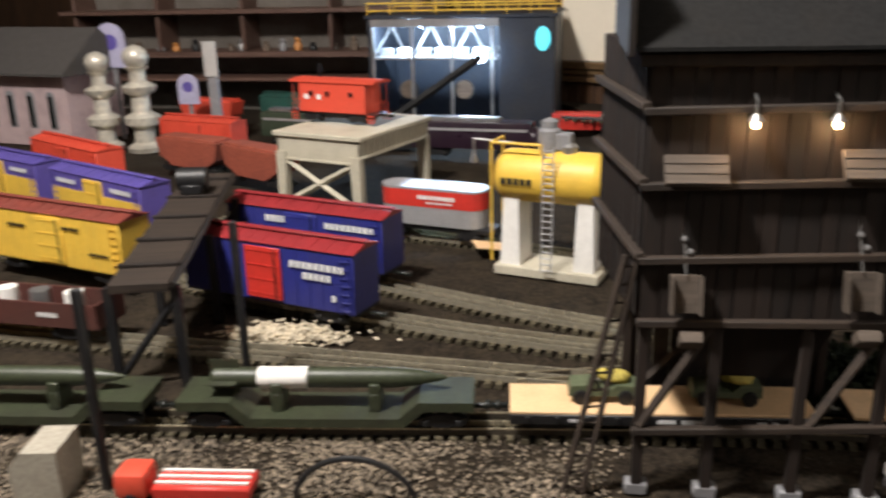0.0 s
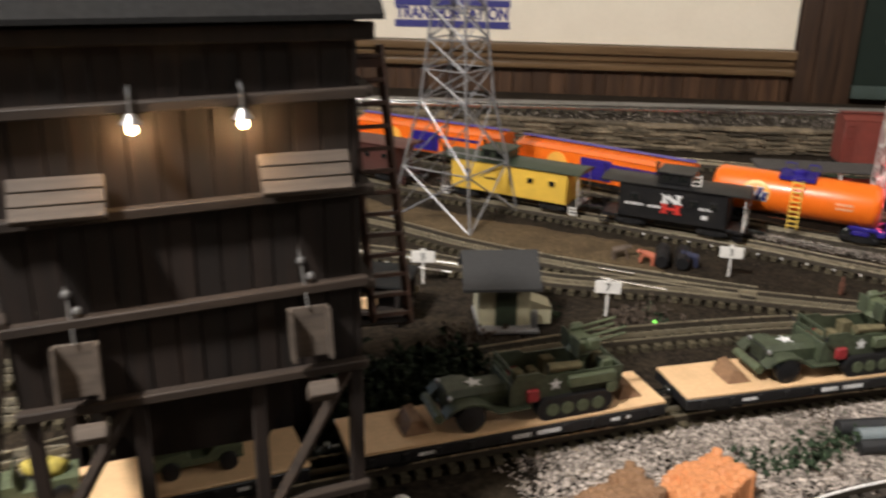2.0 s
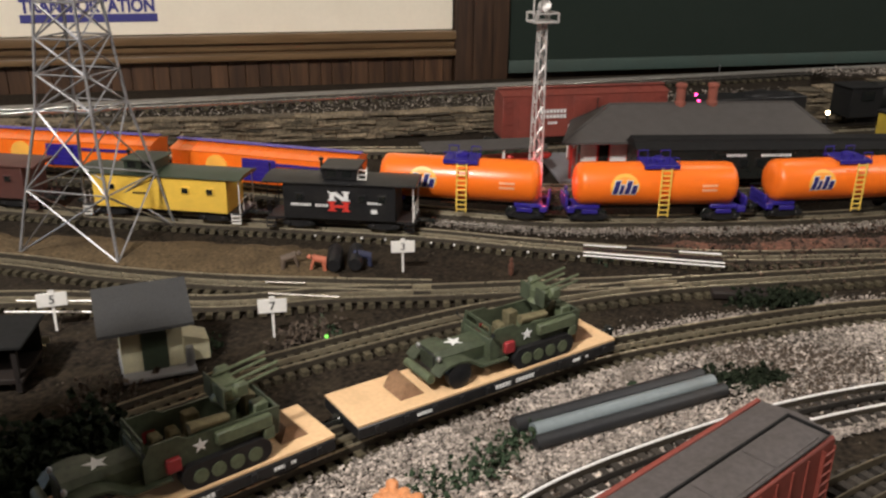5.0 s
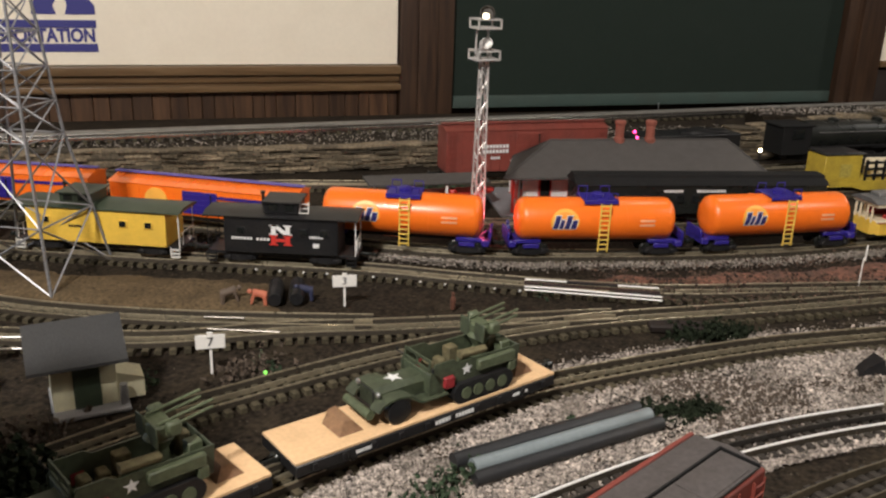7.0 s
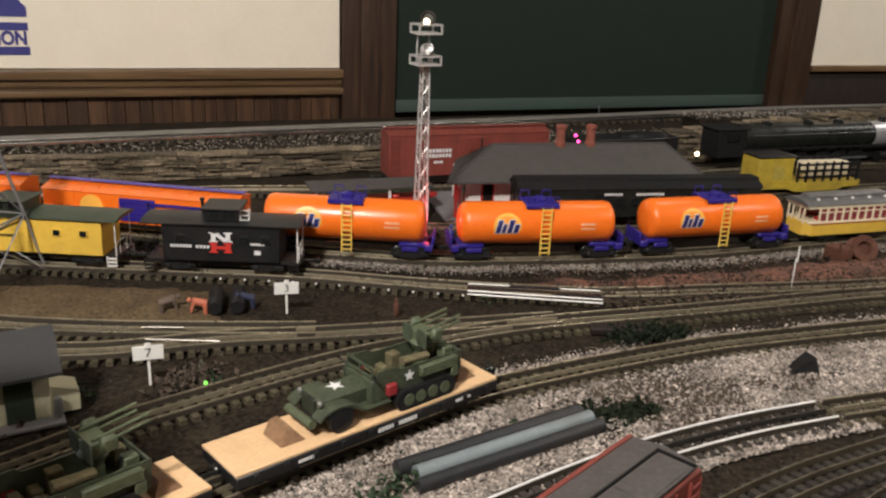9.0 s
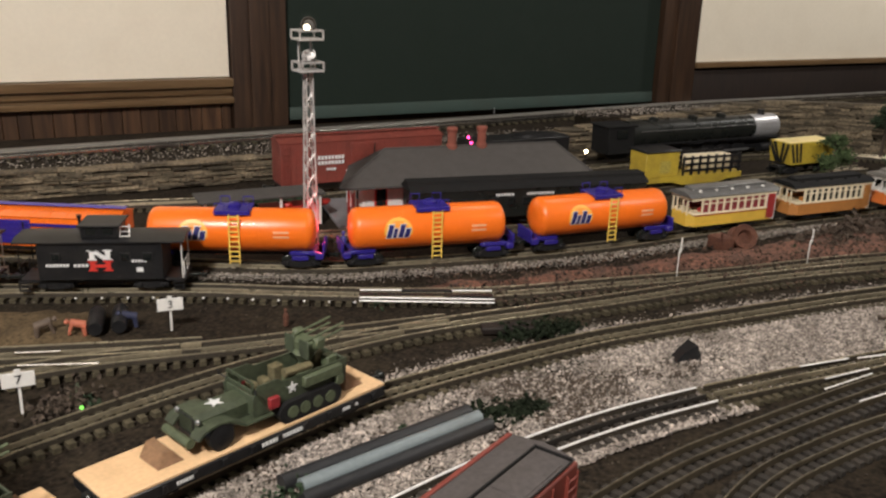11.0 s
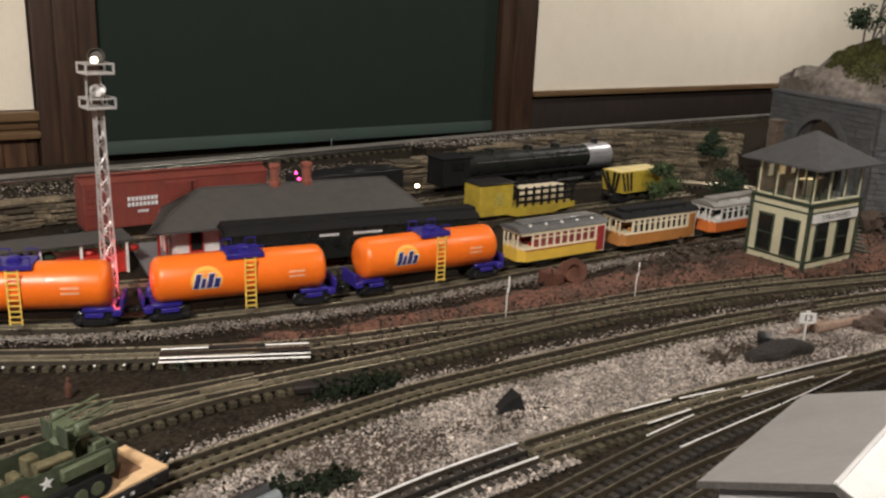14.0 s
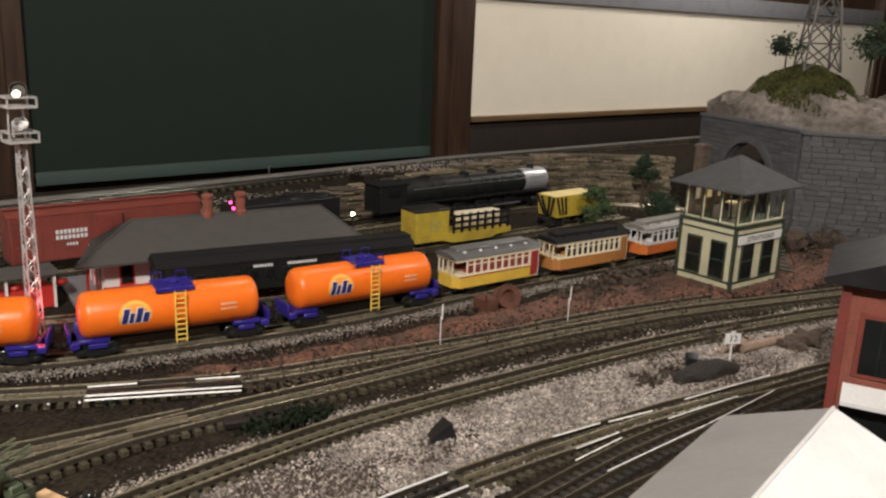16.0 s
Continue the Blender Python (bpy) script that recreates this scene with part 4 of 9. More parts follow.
def box_car(m, label, body, roof, length=0.27, marks=(), mark_mat=WHITEINK, door=None, height=0.082, lower=None, group="box cars", disc=None, ribbed=True):
    c = thing("box_car", m, label, "box car", group)
    w, z0 = 0.062, 0.022
    sh = Shape().box((0, 0, z0 + height / 2), (length, w, height), 0.0012)
    part("body", sh, body, c)
    rib = finish("rib", Shape().box((0, 0, 0), (0.0016, 0.0012, height - 0.008)), body)
    for k in range(int(length / 0.02)):
        x = -length / 2 + 0.012 + k * 0.02
        if abs(x) > 0.034:
            for s in (-1, 1):
                o = new("rib", rib)
                o.parent, o.location = c, (x, s * (w / 2 + 0.0004), z0 + height / 2)
    if lower:
        part("lower_panel", Shape().box((0, -w / 2 - 0.0012, z0 + height * 0.33), (length - 0.004, 0.001, height * 0.6)).box((0, w / 2 + 0.0012, z0 + height * 0.33), (length - 0.004, 0.001, height * 0.6)), lower, c)
    zr = z0 + height
    wr = w / 2 + (0.002 if ribbed else -0.003)
    rf = Shape().prism([(-length / 2 - 0.002, -wr, zr), (-length / 2 - 0.002, wr, zr), (-length / 2 - 0.002, 0, zr + (0.008 if ribbed else 0.004))], (length + 0.004, 0, 0))
    part("roof", rf, roof, c)
    if ribbed:
        rr = finish("roof_rib", Shape().prism([(0, -w / 2 - 0.0022, zr + 0.0003), (0, w / 2 + 0.0022, zr + 0.0003), (0, 0, zr + 0.0092)], (0.002, 0, 0)), roof)
        for k in range(int(length / 0.025)):
            o = new("roof_rib", rr)
            o.parent, o.location = c, (-length / 2 + 0.012 + k * 0.025, 0, 0)
        part("roof_walk", Shape().box((0, 0, zr + 0.0105), (length + 0.008, 0.011, 0.002), 0.0004), PURPLE if disc else roof, c)
    else:
        part("eave", Shape().box((0, w / 2 - 0.001, zr), (length + 0.003, 0.004, 0.003), 0.0006), body, c, "dull red eave")
        hatch = part("roof_hatch", Shape().box((0.030, -0.0145, zr + 0.0034), (0.190, 0.030, 0.0024), 0.0006), roof, c)
        for k in range(3):
            part("hatch_panel", Shape().box((-0.028 + k * 0.058, -0.0145, zr + 0.0050), (0.055, 0.026, 0.0012), 0.0004), roof, hatch)
        frame_bar = Shape().box((0.030, 0.0012, zr + 0.0052), (0.194, 0.0016, 0.0022)).box((0.126, -0.0145, zr + 0.0052), (0.0016, 0.031, 0.0022))
        part("hatch_edge", frame_bar, MATTE, hatch, "black hatch edging")
    d = Shape().box((0, -w / 2 - 0.0018, z0 + height / 2), (0.058, 0.003, height - 0.010), 0.0006)
    for k in range(4):
        d.box((0, -w / 2 - 0.0036, z0 + 0.012 + k * (height - 0.022) / 3), (0.054, 0.001, 0.0018))
    dr = part("door", d, door or body, c)
    part("door_bar", Shape().box((0.02, -w / 2 - 0.0042, z0 + height / 2), (0.002, 0.0014, height - 0.014)), SATIN, dr)
    for x in (length / 2 - 0.012, -length / 2 + 0.012):
        part("end_ladder", grab_ladder(Shape(), x, -w / 2 - 0.0022, z0, zr - 0.004, rungs=7), body, c)
    part("underframe", Shape().box((0, 0, z0 - 0.004), (length - 0.01, 0.02, 0.008), 0.001).box((0, 0, z0 - 0.001), (length, w - 0.006, 0.003)), BLACK, c)
    if marks:
        part("marking", bars(Shape(), marks, -w / 2 - 0.0024), mark_mat, c, "plain lettering bars")
    if disc:
        part("stripe", Shape().box((0.072, -w / 2 - 0.0014, z0 + height * 0.74), (0.088, 0.0014, 0.0045)), BLUE, c, "blue stripe")
        part("emblem", Shape().cyl((disc, -w / 2 - 0.001, z0 + height / 2), (disc, -w / 2 - 0.0026, z0 + height / 2), min(0.024, height * 0.42), seg=28), SUN, c, "yellow disc")
    for s in (-1, 1):
        truck(c, s * (length / 2 - 0.045))
        coupler(c, s * (length / 2 + 0.012))
    return c


for a, b in (((0.81, 1.985), (1.03, 1.735)), ((1.05, 1.70), (1.225, 1.452))):
    box_car(between(a, b), "long low orange box car with blue door and emblem", ORANGE, ORANGE, 0.315, (), BLUEINK, BLUE, height=0.046, group="orange box cars", disc=-0.075)
box_car(between((1.625, 1.583), (1.955, 1.420)), "oxide red box car with white lettering bars", OXIDE, OXIDE, 0.34,
        ((-0.07, 0.073, 0.055, 0.007), (-0.07, 0.063, 0.055, 0.007), (-0.07, 0.050, 0.02, 0.005), (0.085, 0.078, 0.06, 0.004), (0.085, 0.071, 0.04, 0.004), (0.085, 0.064, 0.045, 0.004), (0.085, 0.057, 0.04, 0.004)))
box_car(between((-0.275, 1.212), (0.006, 1.118)), "navy blue box car with red roof and white lettering bars", NAVY, ROOFRED, 0.28,
        ((0.085, 0.082, 0.085, 0.009), (0.085, 0.068, 0.045, 0.009), (0.11, 0.042, 0.008, 0.008)), door=RED, group="navy box cars")
box_car(between((-0.27, 1.37), (0.01, 1.275)), "navy blue box car with red roof and white lettering bars", NAVY, ROOFRED, 0.28,
        ((0.085, 0.086, 0.085, 0.009), (-0.04, 0.088, 0.05, 0.010)), group="navy box cars")
box_car(between((-0.65, 1.33), (-0.378, 1.24)), "yellow box car with brown roof and black lettering bars", YELLOW, OXIDE, 0.29, ((0.04, 0.085, 0.05, 0.005), (-0.07, 0.08, 0.04, 0.005), (0.1, 0.05, 0.04, 0.004)), INK)
box_car(between((-0.70, 1.59), (-0.43, 1.44)), "violet and yellow box car", PURPLE, PURPLE, 0.28, ((-0.085, 0.088, 0.06, 0.008), (0.085, 0.088, 0.06, 0.008)), door=YELLOW, lower=YELLOW)
box_car(between((-1.0, 1.75), (-0.73, 1.61)), "violet and yellow box car", PURPLE, PURPLE, 0.28, ((-0.085, 0.088, 0.06, 0.008), (0.085, 0.088, 0.06, 0.008)), door=YELLOW, lower=YELLOW)
box_car(between((-0.93, 1.89), (-0.66, 1.72)), "bright red box car", REDORANGE, REDORANGE, 0.28, ())


def caboose(m, label, body, roof, length=0.19, marks=(), cup=True, mark_mat=WHITEINK, emblem=False, rails=WHITE, cx=-0.02, porch=0.020, top=None):
    c = thing("caboose", m, label, "caboose", "parked cabooses")
    w, z0, h = 0.062, 0.021, 0.060
    L = length - 2 * porch
    part("body", Shape().box((0, 0, z0 + h / 2), (L, w, h), 0.001), body, c)
    for s in (-1, 1):
        for x in ((-0.35 * L, 0.2 * L, 0.38 * L) if cup else (-0.3 * L, -0.05 * L, 0.3 * L)):
            win = part("window", Shape().box((x, s * (w / 2 + 0.0005), z0 + 0.038), (0.013, 0.0025, 0.013), 0.0006), body, c)
            part("pane", Shape().box((x, s * (w / 2 + 0.0016), z0 + 0.038), (0.0095, 0.001, 0.0095)), DARKGLASS, win)
    part("roof", Shape().prism([(-length / 2 - 0.002, -w / 2 - 0.003, z0 + h), (-length / 2 - 0.002, -w / 2 - 0.003, z0 + h + 0.002), (-length / 2 - 0.002, -w / 4, z0 + h + 0.0065), (-length / 2 - 0.002, w / 4, z0 + h + 0.0065), (-length / 2 - 0.002, w / 2 + 0.003, z0 + h + 0.002), (-length / 2 - 0.002, w / 2 + 0.003, z0 + h)], (length + 0.004, 0, 0)), roof, c)
    if cup:
        q = part("cupola", Shape().box((cx, 0, z0 + h + 0.0145), (0.048, 0.048, 0.018), 0.001), top or body, c)
        part("cupola_roof", Shape().box((cx, 0, z0 + h + 0.0245), (0.056, 0.056, 0.003), 0.0012), roof, q)
        for s in (-1, 1):
            for d in (-0.011, 0.011):
                part("pane", Shape().box((cx + d, s * 0.0242, z0 + h + 0.016), (0.013, 0.001, 0.010)), DARKGLASS, q)
        if emblem:
            part("roof_ladder", grab_ladder(Shape(), cx + 0.031, -0.020, z0 + h + 0.003, z0 + h + 0.024, 0.012, 0.0009, 3, 0.006), rails, q, "white roof ladder")
    part("smoke_stack", Shape().cyl((cx - 0.034, 0.012, z0 + h), (cx - 0.034, 0.012, z0 + h + 0.028), 0.0020).cyl((cx - 0.034, 0.012, z0 + h + 0.027), (cx - 0.034, 0.012, z0 + h + 0.031), 0.0034), BLACK, c)
    part("underframe", Shape().box((0, 0, z0 - 0.003), (length, 0.05, 0.005), 0.001).box((0, 0, z0 - 0.008), (0.05, 0.04, 0.008), 0.001), BLACK, c)
    for s in (-1, 1):
        x = s * (length / 2 - 0.003)
        pr = Shape()
        for y in (-0.026, -0.012, 0.012, 0.026):
            pr.cyl((x, y, z0), (x, y, z0 + (0.058 if abs(y) > 0.02 else 0.022)), 0.0009, seg=5)
        pr.cyl((x, -0.026, z0 + 0.022), (x, 0.026, z0 + 0.022), 0.0007, seg=5)
        part("porch_rail", pr, BLACK if emblem and s < 0 else rails, c)
        for y in (-1, 1):
            xs = s * (length / 2 - 0.008)
            iron = BLACK if emblem else rails
            stp = part("step", Shape().box((xs, y * 0.031, z0 - 0.003), (0.014, 0.002, 0.003)), iron, c)
            for k in range(3):
                part("tread", Shape().box((xs, y * 0.029, z0 - 0.004 - k * 0.006), (0.013, 0.006, 0.0012)), iron, stp)
            for d in (-0.0065, 0.0065):
                part("stringer", Shape().box((xs + d, y * 0.031, z0 - 0.008), (0.001, 0.002, 0.018)), iron, stp)
        truck(c, s * (length / 2 - 0.046), BLACK, 0.03)
        coupler(c, s * (length / 2 + 0.010))
    if marks:
        for row in marks:
            part("marking", bars(Shape(), (row,), -w / 2 - 0.0008), mark_mat, c, "plain lettering bars")
    if emblem:
        y = -w / 2 - 0.0006
        for mat, z in ((WHITEINK, z0 + 0.041), (REDINK, z0 + 0.0235)):
            what = "white block emblem" if mat is WHITEINK else "red block emblem"
            for x in (-0.010, 0.010):
                part("emblem_stem", Shape().box((x, y, z), (0.0065, 0.0012, 0.016)), mat, c, what)
                for e in (-0.0072, 0.0072):
                    part("emblem_serif", Shape().box((x, y - 0.0001, z + e), (0.012, 0.0012, 0.0020)), mat, c, what)
            if mat is WHITEINK:
                part("emblem_stroke", Shape().prism([(-0.014, y - 0.0007, z + 0.0082), (-0.005, y - 0.0007, z + 0.0082), (0.014, y - 0.0007, z - 0.0082), (0.005, y - 0.0007, z - 0.0082)], (0, 0.0012, 0)), mat, c, what)
            else:
                part("emblem_stroke", Shape().box((0, y - 0.0001, z), (0.017, 0.0012, 0.0045)), mat, c, what)
    return c


caboose(between((1.065, 1.445), (1.225, 1.285)) @ Matrix.Diagonal((1, 1, 0.87, 1)), "black caboose with white and red emblem and cupola", BLACK, BLACK, 0.215, ((-0.055, 0.046, 0.03, 0.0045), (-0.025, 0.0455, 0.02, 0.0045), (0.05, 0.052, 0.02, 0.004), (0.05, 0.038, 0.012, 0.007)), True, WHITEINK, True, WHITE, 0.0, 0.027)
caboose(between((0.886, 1.651), (1.043, 1.474)) @ Matrix.Diagonal((1, 1, 0.84, 1)), "yellow caboose with dark green roof", YELLOW, DKGREEN, 0.248, ((-0.03, 0.05, 0.02, 0.004),), True, INK, False, WHITE, -0.03, top=DKGREEN)
caboose(between((0.678, 1.886), (0.834, 1.718)) @ Matrix.Diagonal((1, 1, 0.84, 1)), "maroon brown caboose with white lettering bars", MAROON, MAROON, 0.235, ((-0.01, 0.058, 0.028, 0.006), (-0.01, 0.048, 0.022, 0.005)), True, WHITEINK, False, MAROON, -0.05)
caboose(between((0.50, 2.05), (0.64, 1.925)) @ Matrix.Diagonal((1, 1, 0.84, 1)), "orange caboose with black ends", BRONZE, BLACK, 0.18, (), False, WHITEINK, False, BLACK)


def flat_car(m, label, n):
    c = thing("flat_car", m, label, "flat car", "military flat cars")
    part("deck", Shape().box((0, 0, 0.0245), (0.295, 0.061, 0.003), 0.0006), DECK, c, "pale wooden deck")
    part("frame", Shape().box((0, 0, 0.0175), (0.295, 0.063, 0.011), 0.001).prism([(-0.09, -0.012, 0.012), (0.09, -0.012, 0.012), (0.06, -0.012, 0.005), (-0.06, -0.012, 0.005)], (0, 0.024, 0)), BLACK, c)
    for row in ((0.02, 0.0175, 0.05, 0.004), (0.10, 0.0175, 0.02, 0.003), (-0.08, 0.0175, 0.02, 0.003)):
        part("marking", bars(Shape(), (row,), -0.0318), WHITEINK, c)
    for k in range(10):
        for s in (-1, 1):
            part("stake_pocket", Shape().box((-0.13 + k * 0.029, s * 0.0325, 0.018), (0.005, 0.002, 0.007), 0.0004), BLACK, c)
    for s in (-1, 1):
        truck(c, s * 0.105)
        coupler(c, s * 0.158)
    return c


def half_track(m):
    """An armoured half-track: hull, bonnet, guns in the back, wheels in front, tracks behind."""
    c = thing("half_track", m, "olive drab toy half-track with white stars", "toy vehicle", "half-tracks")
    part("chassis", Shape().box((-0.005, 0, 0.0125), (0.160, 0.026, 0.007), 0.001), BLACK, c)
    part("hood", Shape().prism([(-0.083, -0.0125, 0.015), (-0.083, 0.0125, 0.015), (-0.083, 0.0135, 0.028), (-0.083, 0.009, 0.0325), (-0.083, -0.009, 0.0325), (-0.083, -0.0135, 0.028)], (0.054, 0, 0)), OLIVE, c)
    part("radiator", Shape().box((-0.0836, 0, 0.0235), (0.0016, 0.022, 0.015), 0.0005), BLACK, c)
    for k in range(6):
        part("grille_slat", Shape().box((-0.0848, -0.0085 + k * 0.0034, 0.0235), (0.001, 0.0014, 0.014)), OLIVE, c)
    for s in (-1, 1):
        part("fender", Shape().prism([(-0.090, s * 0.0205 - 0.007, 0.018), (-0.085, s * 0.0205 - 0.007, 0.0235), (-0.077, s * 0.0205 - 0.007, 0.0265), (-0.066, s * 0.0205 - 0.007, 0.0275), (-0.055, s * 0.0205 - 0.007, 0.0255), (-0.046, s * 0.0205 - 0.007, 0.019), (-0.040, s * 0.0205 - 0.007, 0.0155), (-0.012, s * 0.0205 - 0.007, 0.0155), (-0.012, s * 0.0205 - 0.007, 0.0140), (-0.042, s * 0.0205 - 0.007, 0.0140), (-0.049, s * 0.0205 - 0.007, 0.0180), (-0.057, s * 0.0205 - 0.007, 0.0238), (-0.066, s * 0.0205 - 0.007, 0.0255), (-0.076, s * 0.0205 - 0.007, 0.0245), (-0.084, s * 0.0205 - 0.007, 0.0215), (-0.088, s * 0.0205 - 0.007, 0.0175)], (0, 0.014, 0)), OLIVE, c)
        part("headlight", Shape().ball((-0.083, s * 0.0165, 0.0295), 0.0030, (0.7, 1, 1), 2), STEEL, c)
        part("side_plate", Shape().prism([(-0.031, s * 0.0215, 0.0165), (0.076, s * 0.0215, 0.0165), (0.078, s * 0.0215, 0.0405), (0.002, s * 0.0215, 0.0415), (-0.004, s * 0.0215, 0.0455), (-0.025, s * 0.0215, 0.0455), (-0.031, s * 0.0215, 0.0345)], (0, s * 0.0016, 0)), OLIVE, c)
        part("stowage_bin", Shape().box((0.046, s * 0.0255, 0.0335), (0.046, 0.006, 0.011), 0.0012), OLIVE2, c)
        part("mirror", Shape().cyl((-0.029, s * 0.022, 0.040), (-0.032, s * 0.028, 0.043), 0.0006, seg=5).box((-0.032, s * 0.0285, 0.044), (0.001, 0.003, 0.004)), BLACK, c)
        part("can", Shape().box((0.066, s * 0.0255, 0.0225), (0.009, 0.005, 0.011), 0.001), OLIVE2, c)
    part("rear_plate", Shape().box((0.0768, 0, 0.0285), (0.0016, 0.042, 0.024), 0.0004), OLIVE, c)
    part("bed_floor", Shape().box((0.024, 0, 0.0175), (0.104, 0.042, 0.002)), OLIVE2, c)
    part("dash_plate", Shape().box((-0.0285, 0, 0.026), (0.003, 0.042, 0.020), 0.0005), OLIVE, c)
    for x in (-0.010, 0.004):
        part("seat", Shape().box((x, 0.009, 0.026), (0.009, 0.013, 0.014), 0.0015).box((x, -0.009, 0.026), (0.009, 0.013, 0.014), 0.0015), KHAKIDARK, c)
    for x, y, w, h in ((0.016, -0.013, 0.010, 0.026), (0.068, 0.012, 0.010, 0.022), (0.066, -0.011, 0.012, 0.026), (0.020, 0.013, 0.012, 0.022)):
        part("crate", Shape().box((x, y, 0.018 + h / 2), (w, 0.011, h), 0.001), KHAKIDARK if y > 0 else OLIVE2, c)
    part("canvas_roll", Shape().cyl((0.006, -0.019, 0.046), (0.036, -0.019, 0.045), 0.0042, seg=10).rough(0.0015, 150), KHAKIDARK, c)
    part("bumper", Shape().cyl((-0.093, -0.02, 0.014), (-0.093, 0.02, 0.014), 0.0045, seg=10), OLIVE2, c)
    for s in (-1, 1):
        part("front_wheel", Shape().lathe([(0.008, -0.005), (0.0125, -0.004), (0.0125, 0.004), (0.008, 0.005), (0.004, 0.0055)], (0, 0, 0), 18), BLACK, c, at=pose(-0.066, s * 0.0225, 0.0127, -90 * s))
        tr = Shape()
        pts = []
        for k in range(20):
            a = 2 * math.pi * k / 20
            pts.append((0.030 + (0.026 if math.cos(a) > 0 else -0.026) + 0.0105 * math.cos(a), s * 0.0235 - 0.0055, 0.0108 + 0.0105 * math.sin(a)))
        tr.prism(pts, (0, 0.011, 0))
        t = part("track_belt", tr, BLACK, c)
        for x in (0.008, 0.022, 0.037, 0.052):
            part("road_wheel", Shape().cyl((x, s * 0.0285, 0.0105), (x, s * 0.0300, 0.0105), 0.006, seg=12), OLIVE2, t)
        part("red_box", Shape().box((-0.010, s * 0.0242, 0.025), (0.011, 0.006, 0.011), 0.0008), ROOFRED, c, "red fuel can")
    gun = Shape().lathe([(0.010, 0.018), (0.006, 0.040), (0.012, 0.050), (0.009, 0.055)], (0.045, 0, 0), 16).box((0.045, 0, 0.058), (0.018, 0.026, 0.012), 0.002)
    for s in (-1, 1):
        for z in (0.059, 0.065):
            gun.cyl((0.04, s * 0.010, z), (0.085, s * 0.010, z + 0.006), 0.0013, seg=8)
        gun.box((0.050, s * 0.016, 0.062), (0.012, 0.007, 0.012), 0.002)
    part("gun_mount", gun, OLIVE2, c)
    part("wind_screen", Shape().box((-0.0285, 0, 0.0395), (0.0016, 0.040, 0.003)).box((-0.0285, 0, 0.0485), (0.0016, 0.040, 0.0025)).box((-0.0285, -0.0192, 0.044), (0.0016, 0.0022, 0.010)).box((-0.0285, 0.0192, 0.044), (0.0016, 0.0022, 0.010)).box((-0.0285, 0, 0.044), (0.0016, 0.002, 0.010)), OLIVE, c)
    for s in (-1, 1):
        part("gun_shield", Shape().box((0.036, s * 0.011, 0.058), (0.0015, 0.014, 0.018), 0.0004), OLIVE, c)
    for x, z, r, top in ((-0.056, 0.0318, 0.009, True), (0.012, 0.032, 0.0062, False)):
        for s in ((1,) if top else (-1, 1)):
            pts = []
            for k in range(10):
                a = math.pi / 2 + k * math.pi / 5
                R = r if k % 2 == 0 else r * 0.42
                pts.append((x + R * math.cos(a), R * math.sin(a), z + 0.0009) if top else (x + R * math.cos(a), s * 0.0232, z + R * math.sin(a)))
            part("star", Shape().prism(pts, (0, 0, 0.0005) if top else (0, s * 0.0006, 0)), WHITEINK, c, "white star")
    return c


def block_chocks(m):
    single("wheel_chock", Shape().prism([(-0.012, -0.016, 0), (0.012, -0.016, 0), (0.004, -0.010, 0.010), (-0.004, -0.010, 0.010)], (0, 0.028, 0)).rough(0.0015, 120), CHOCK, m, "brown wooden wheel chock on the flat car deck", "chock", "wheel chocks")


def jeep(m):
    c = thing("jeep", m, "small olive jeep with khaki yellow load", "toy vehicle", "jeeps")
    part("body", Shape().prism([(-0.034, -0.012, 0.008), (0.034, -0.012, 0.008), (0.034, -0.012, 0.019), (0.012, -0.012, 0.020), (0.006, -0.012, 0.014), (-0.006, -0.012, 0.014), (-0.008, -0.012, 0.021), (-0.032, -0.012, 0.019)], (0, 0.024, 0)), OLIVE2, c)
    part("wind_screen", Shape().box((-0.009, 0, 0.026), (0.0015, 0.022, 0.011), 0.0004), OLIVE, c)
    part("load", Shape().ball((0.014, 0, 0.024), 0.010, (1.4, 1.0, 0.7), 2).ball((0.002, 0.004, 0.024), 0.006, (1, 1, 1.2), 2).rough(0.003, 90), KHAKI, c, "khaki yellow bundle")
    for x in (-0.022, 0.022):
        for s in (-1, 1):
            part("wheel", Shape().lathe([(0.005, -0.003), (0.0075, -0.0025), (0.0075, 0.0025), (0.005, 0.003)], (0, 0, 0), 14), BLACK, c, at=pose(x, s * 0.0125, 0.0075, -90 * s))
    return c


def on(m, x, y, z, rz=0.0):
    return m @ pose(x, y, z, 0, 0, rz)


FLATS = [between((0.522, 0.905), (0.826, 0.906)), between((0.845, 0.905), (1.140, 0.880)), between((0.195, 0.886), (0.495, 0.905))]
for i, m in enumerate(FLATS):
    flat_car(m, "black flat car with pale wooden deck", i)
    if i == 2:
        for x in (-0.055, 0.065):
            jeep(on(m, x, 0, 0.026))
    else:
        half_track(on(m, 0.025, 0, 0.026))
        block_chocks(on(m, -0.085, 0, 0.026))
        block_chocks(on(m, 0.118, 0, 0.026))


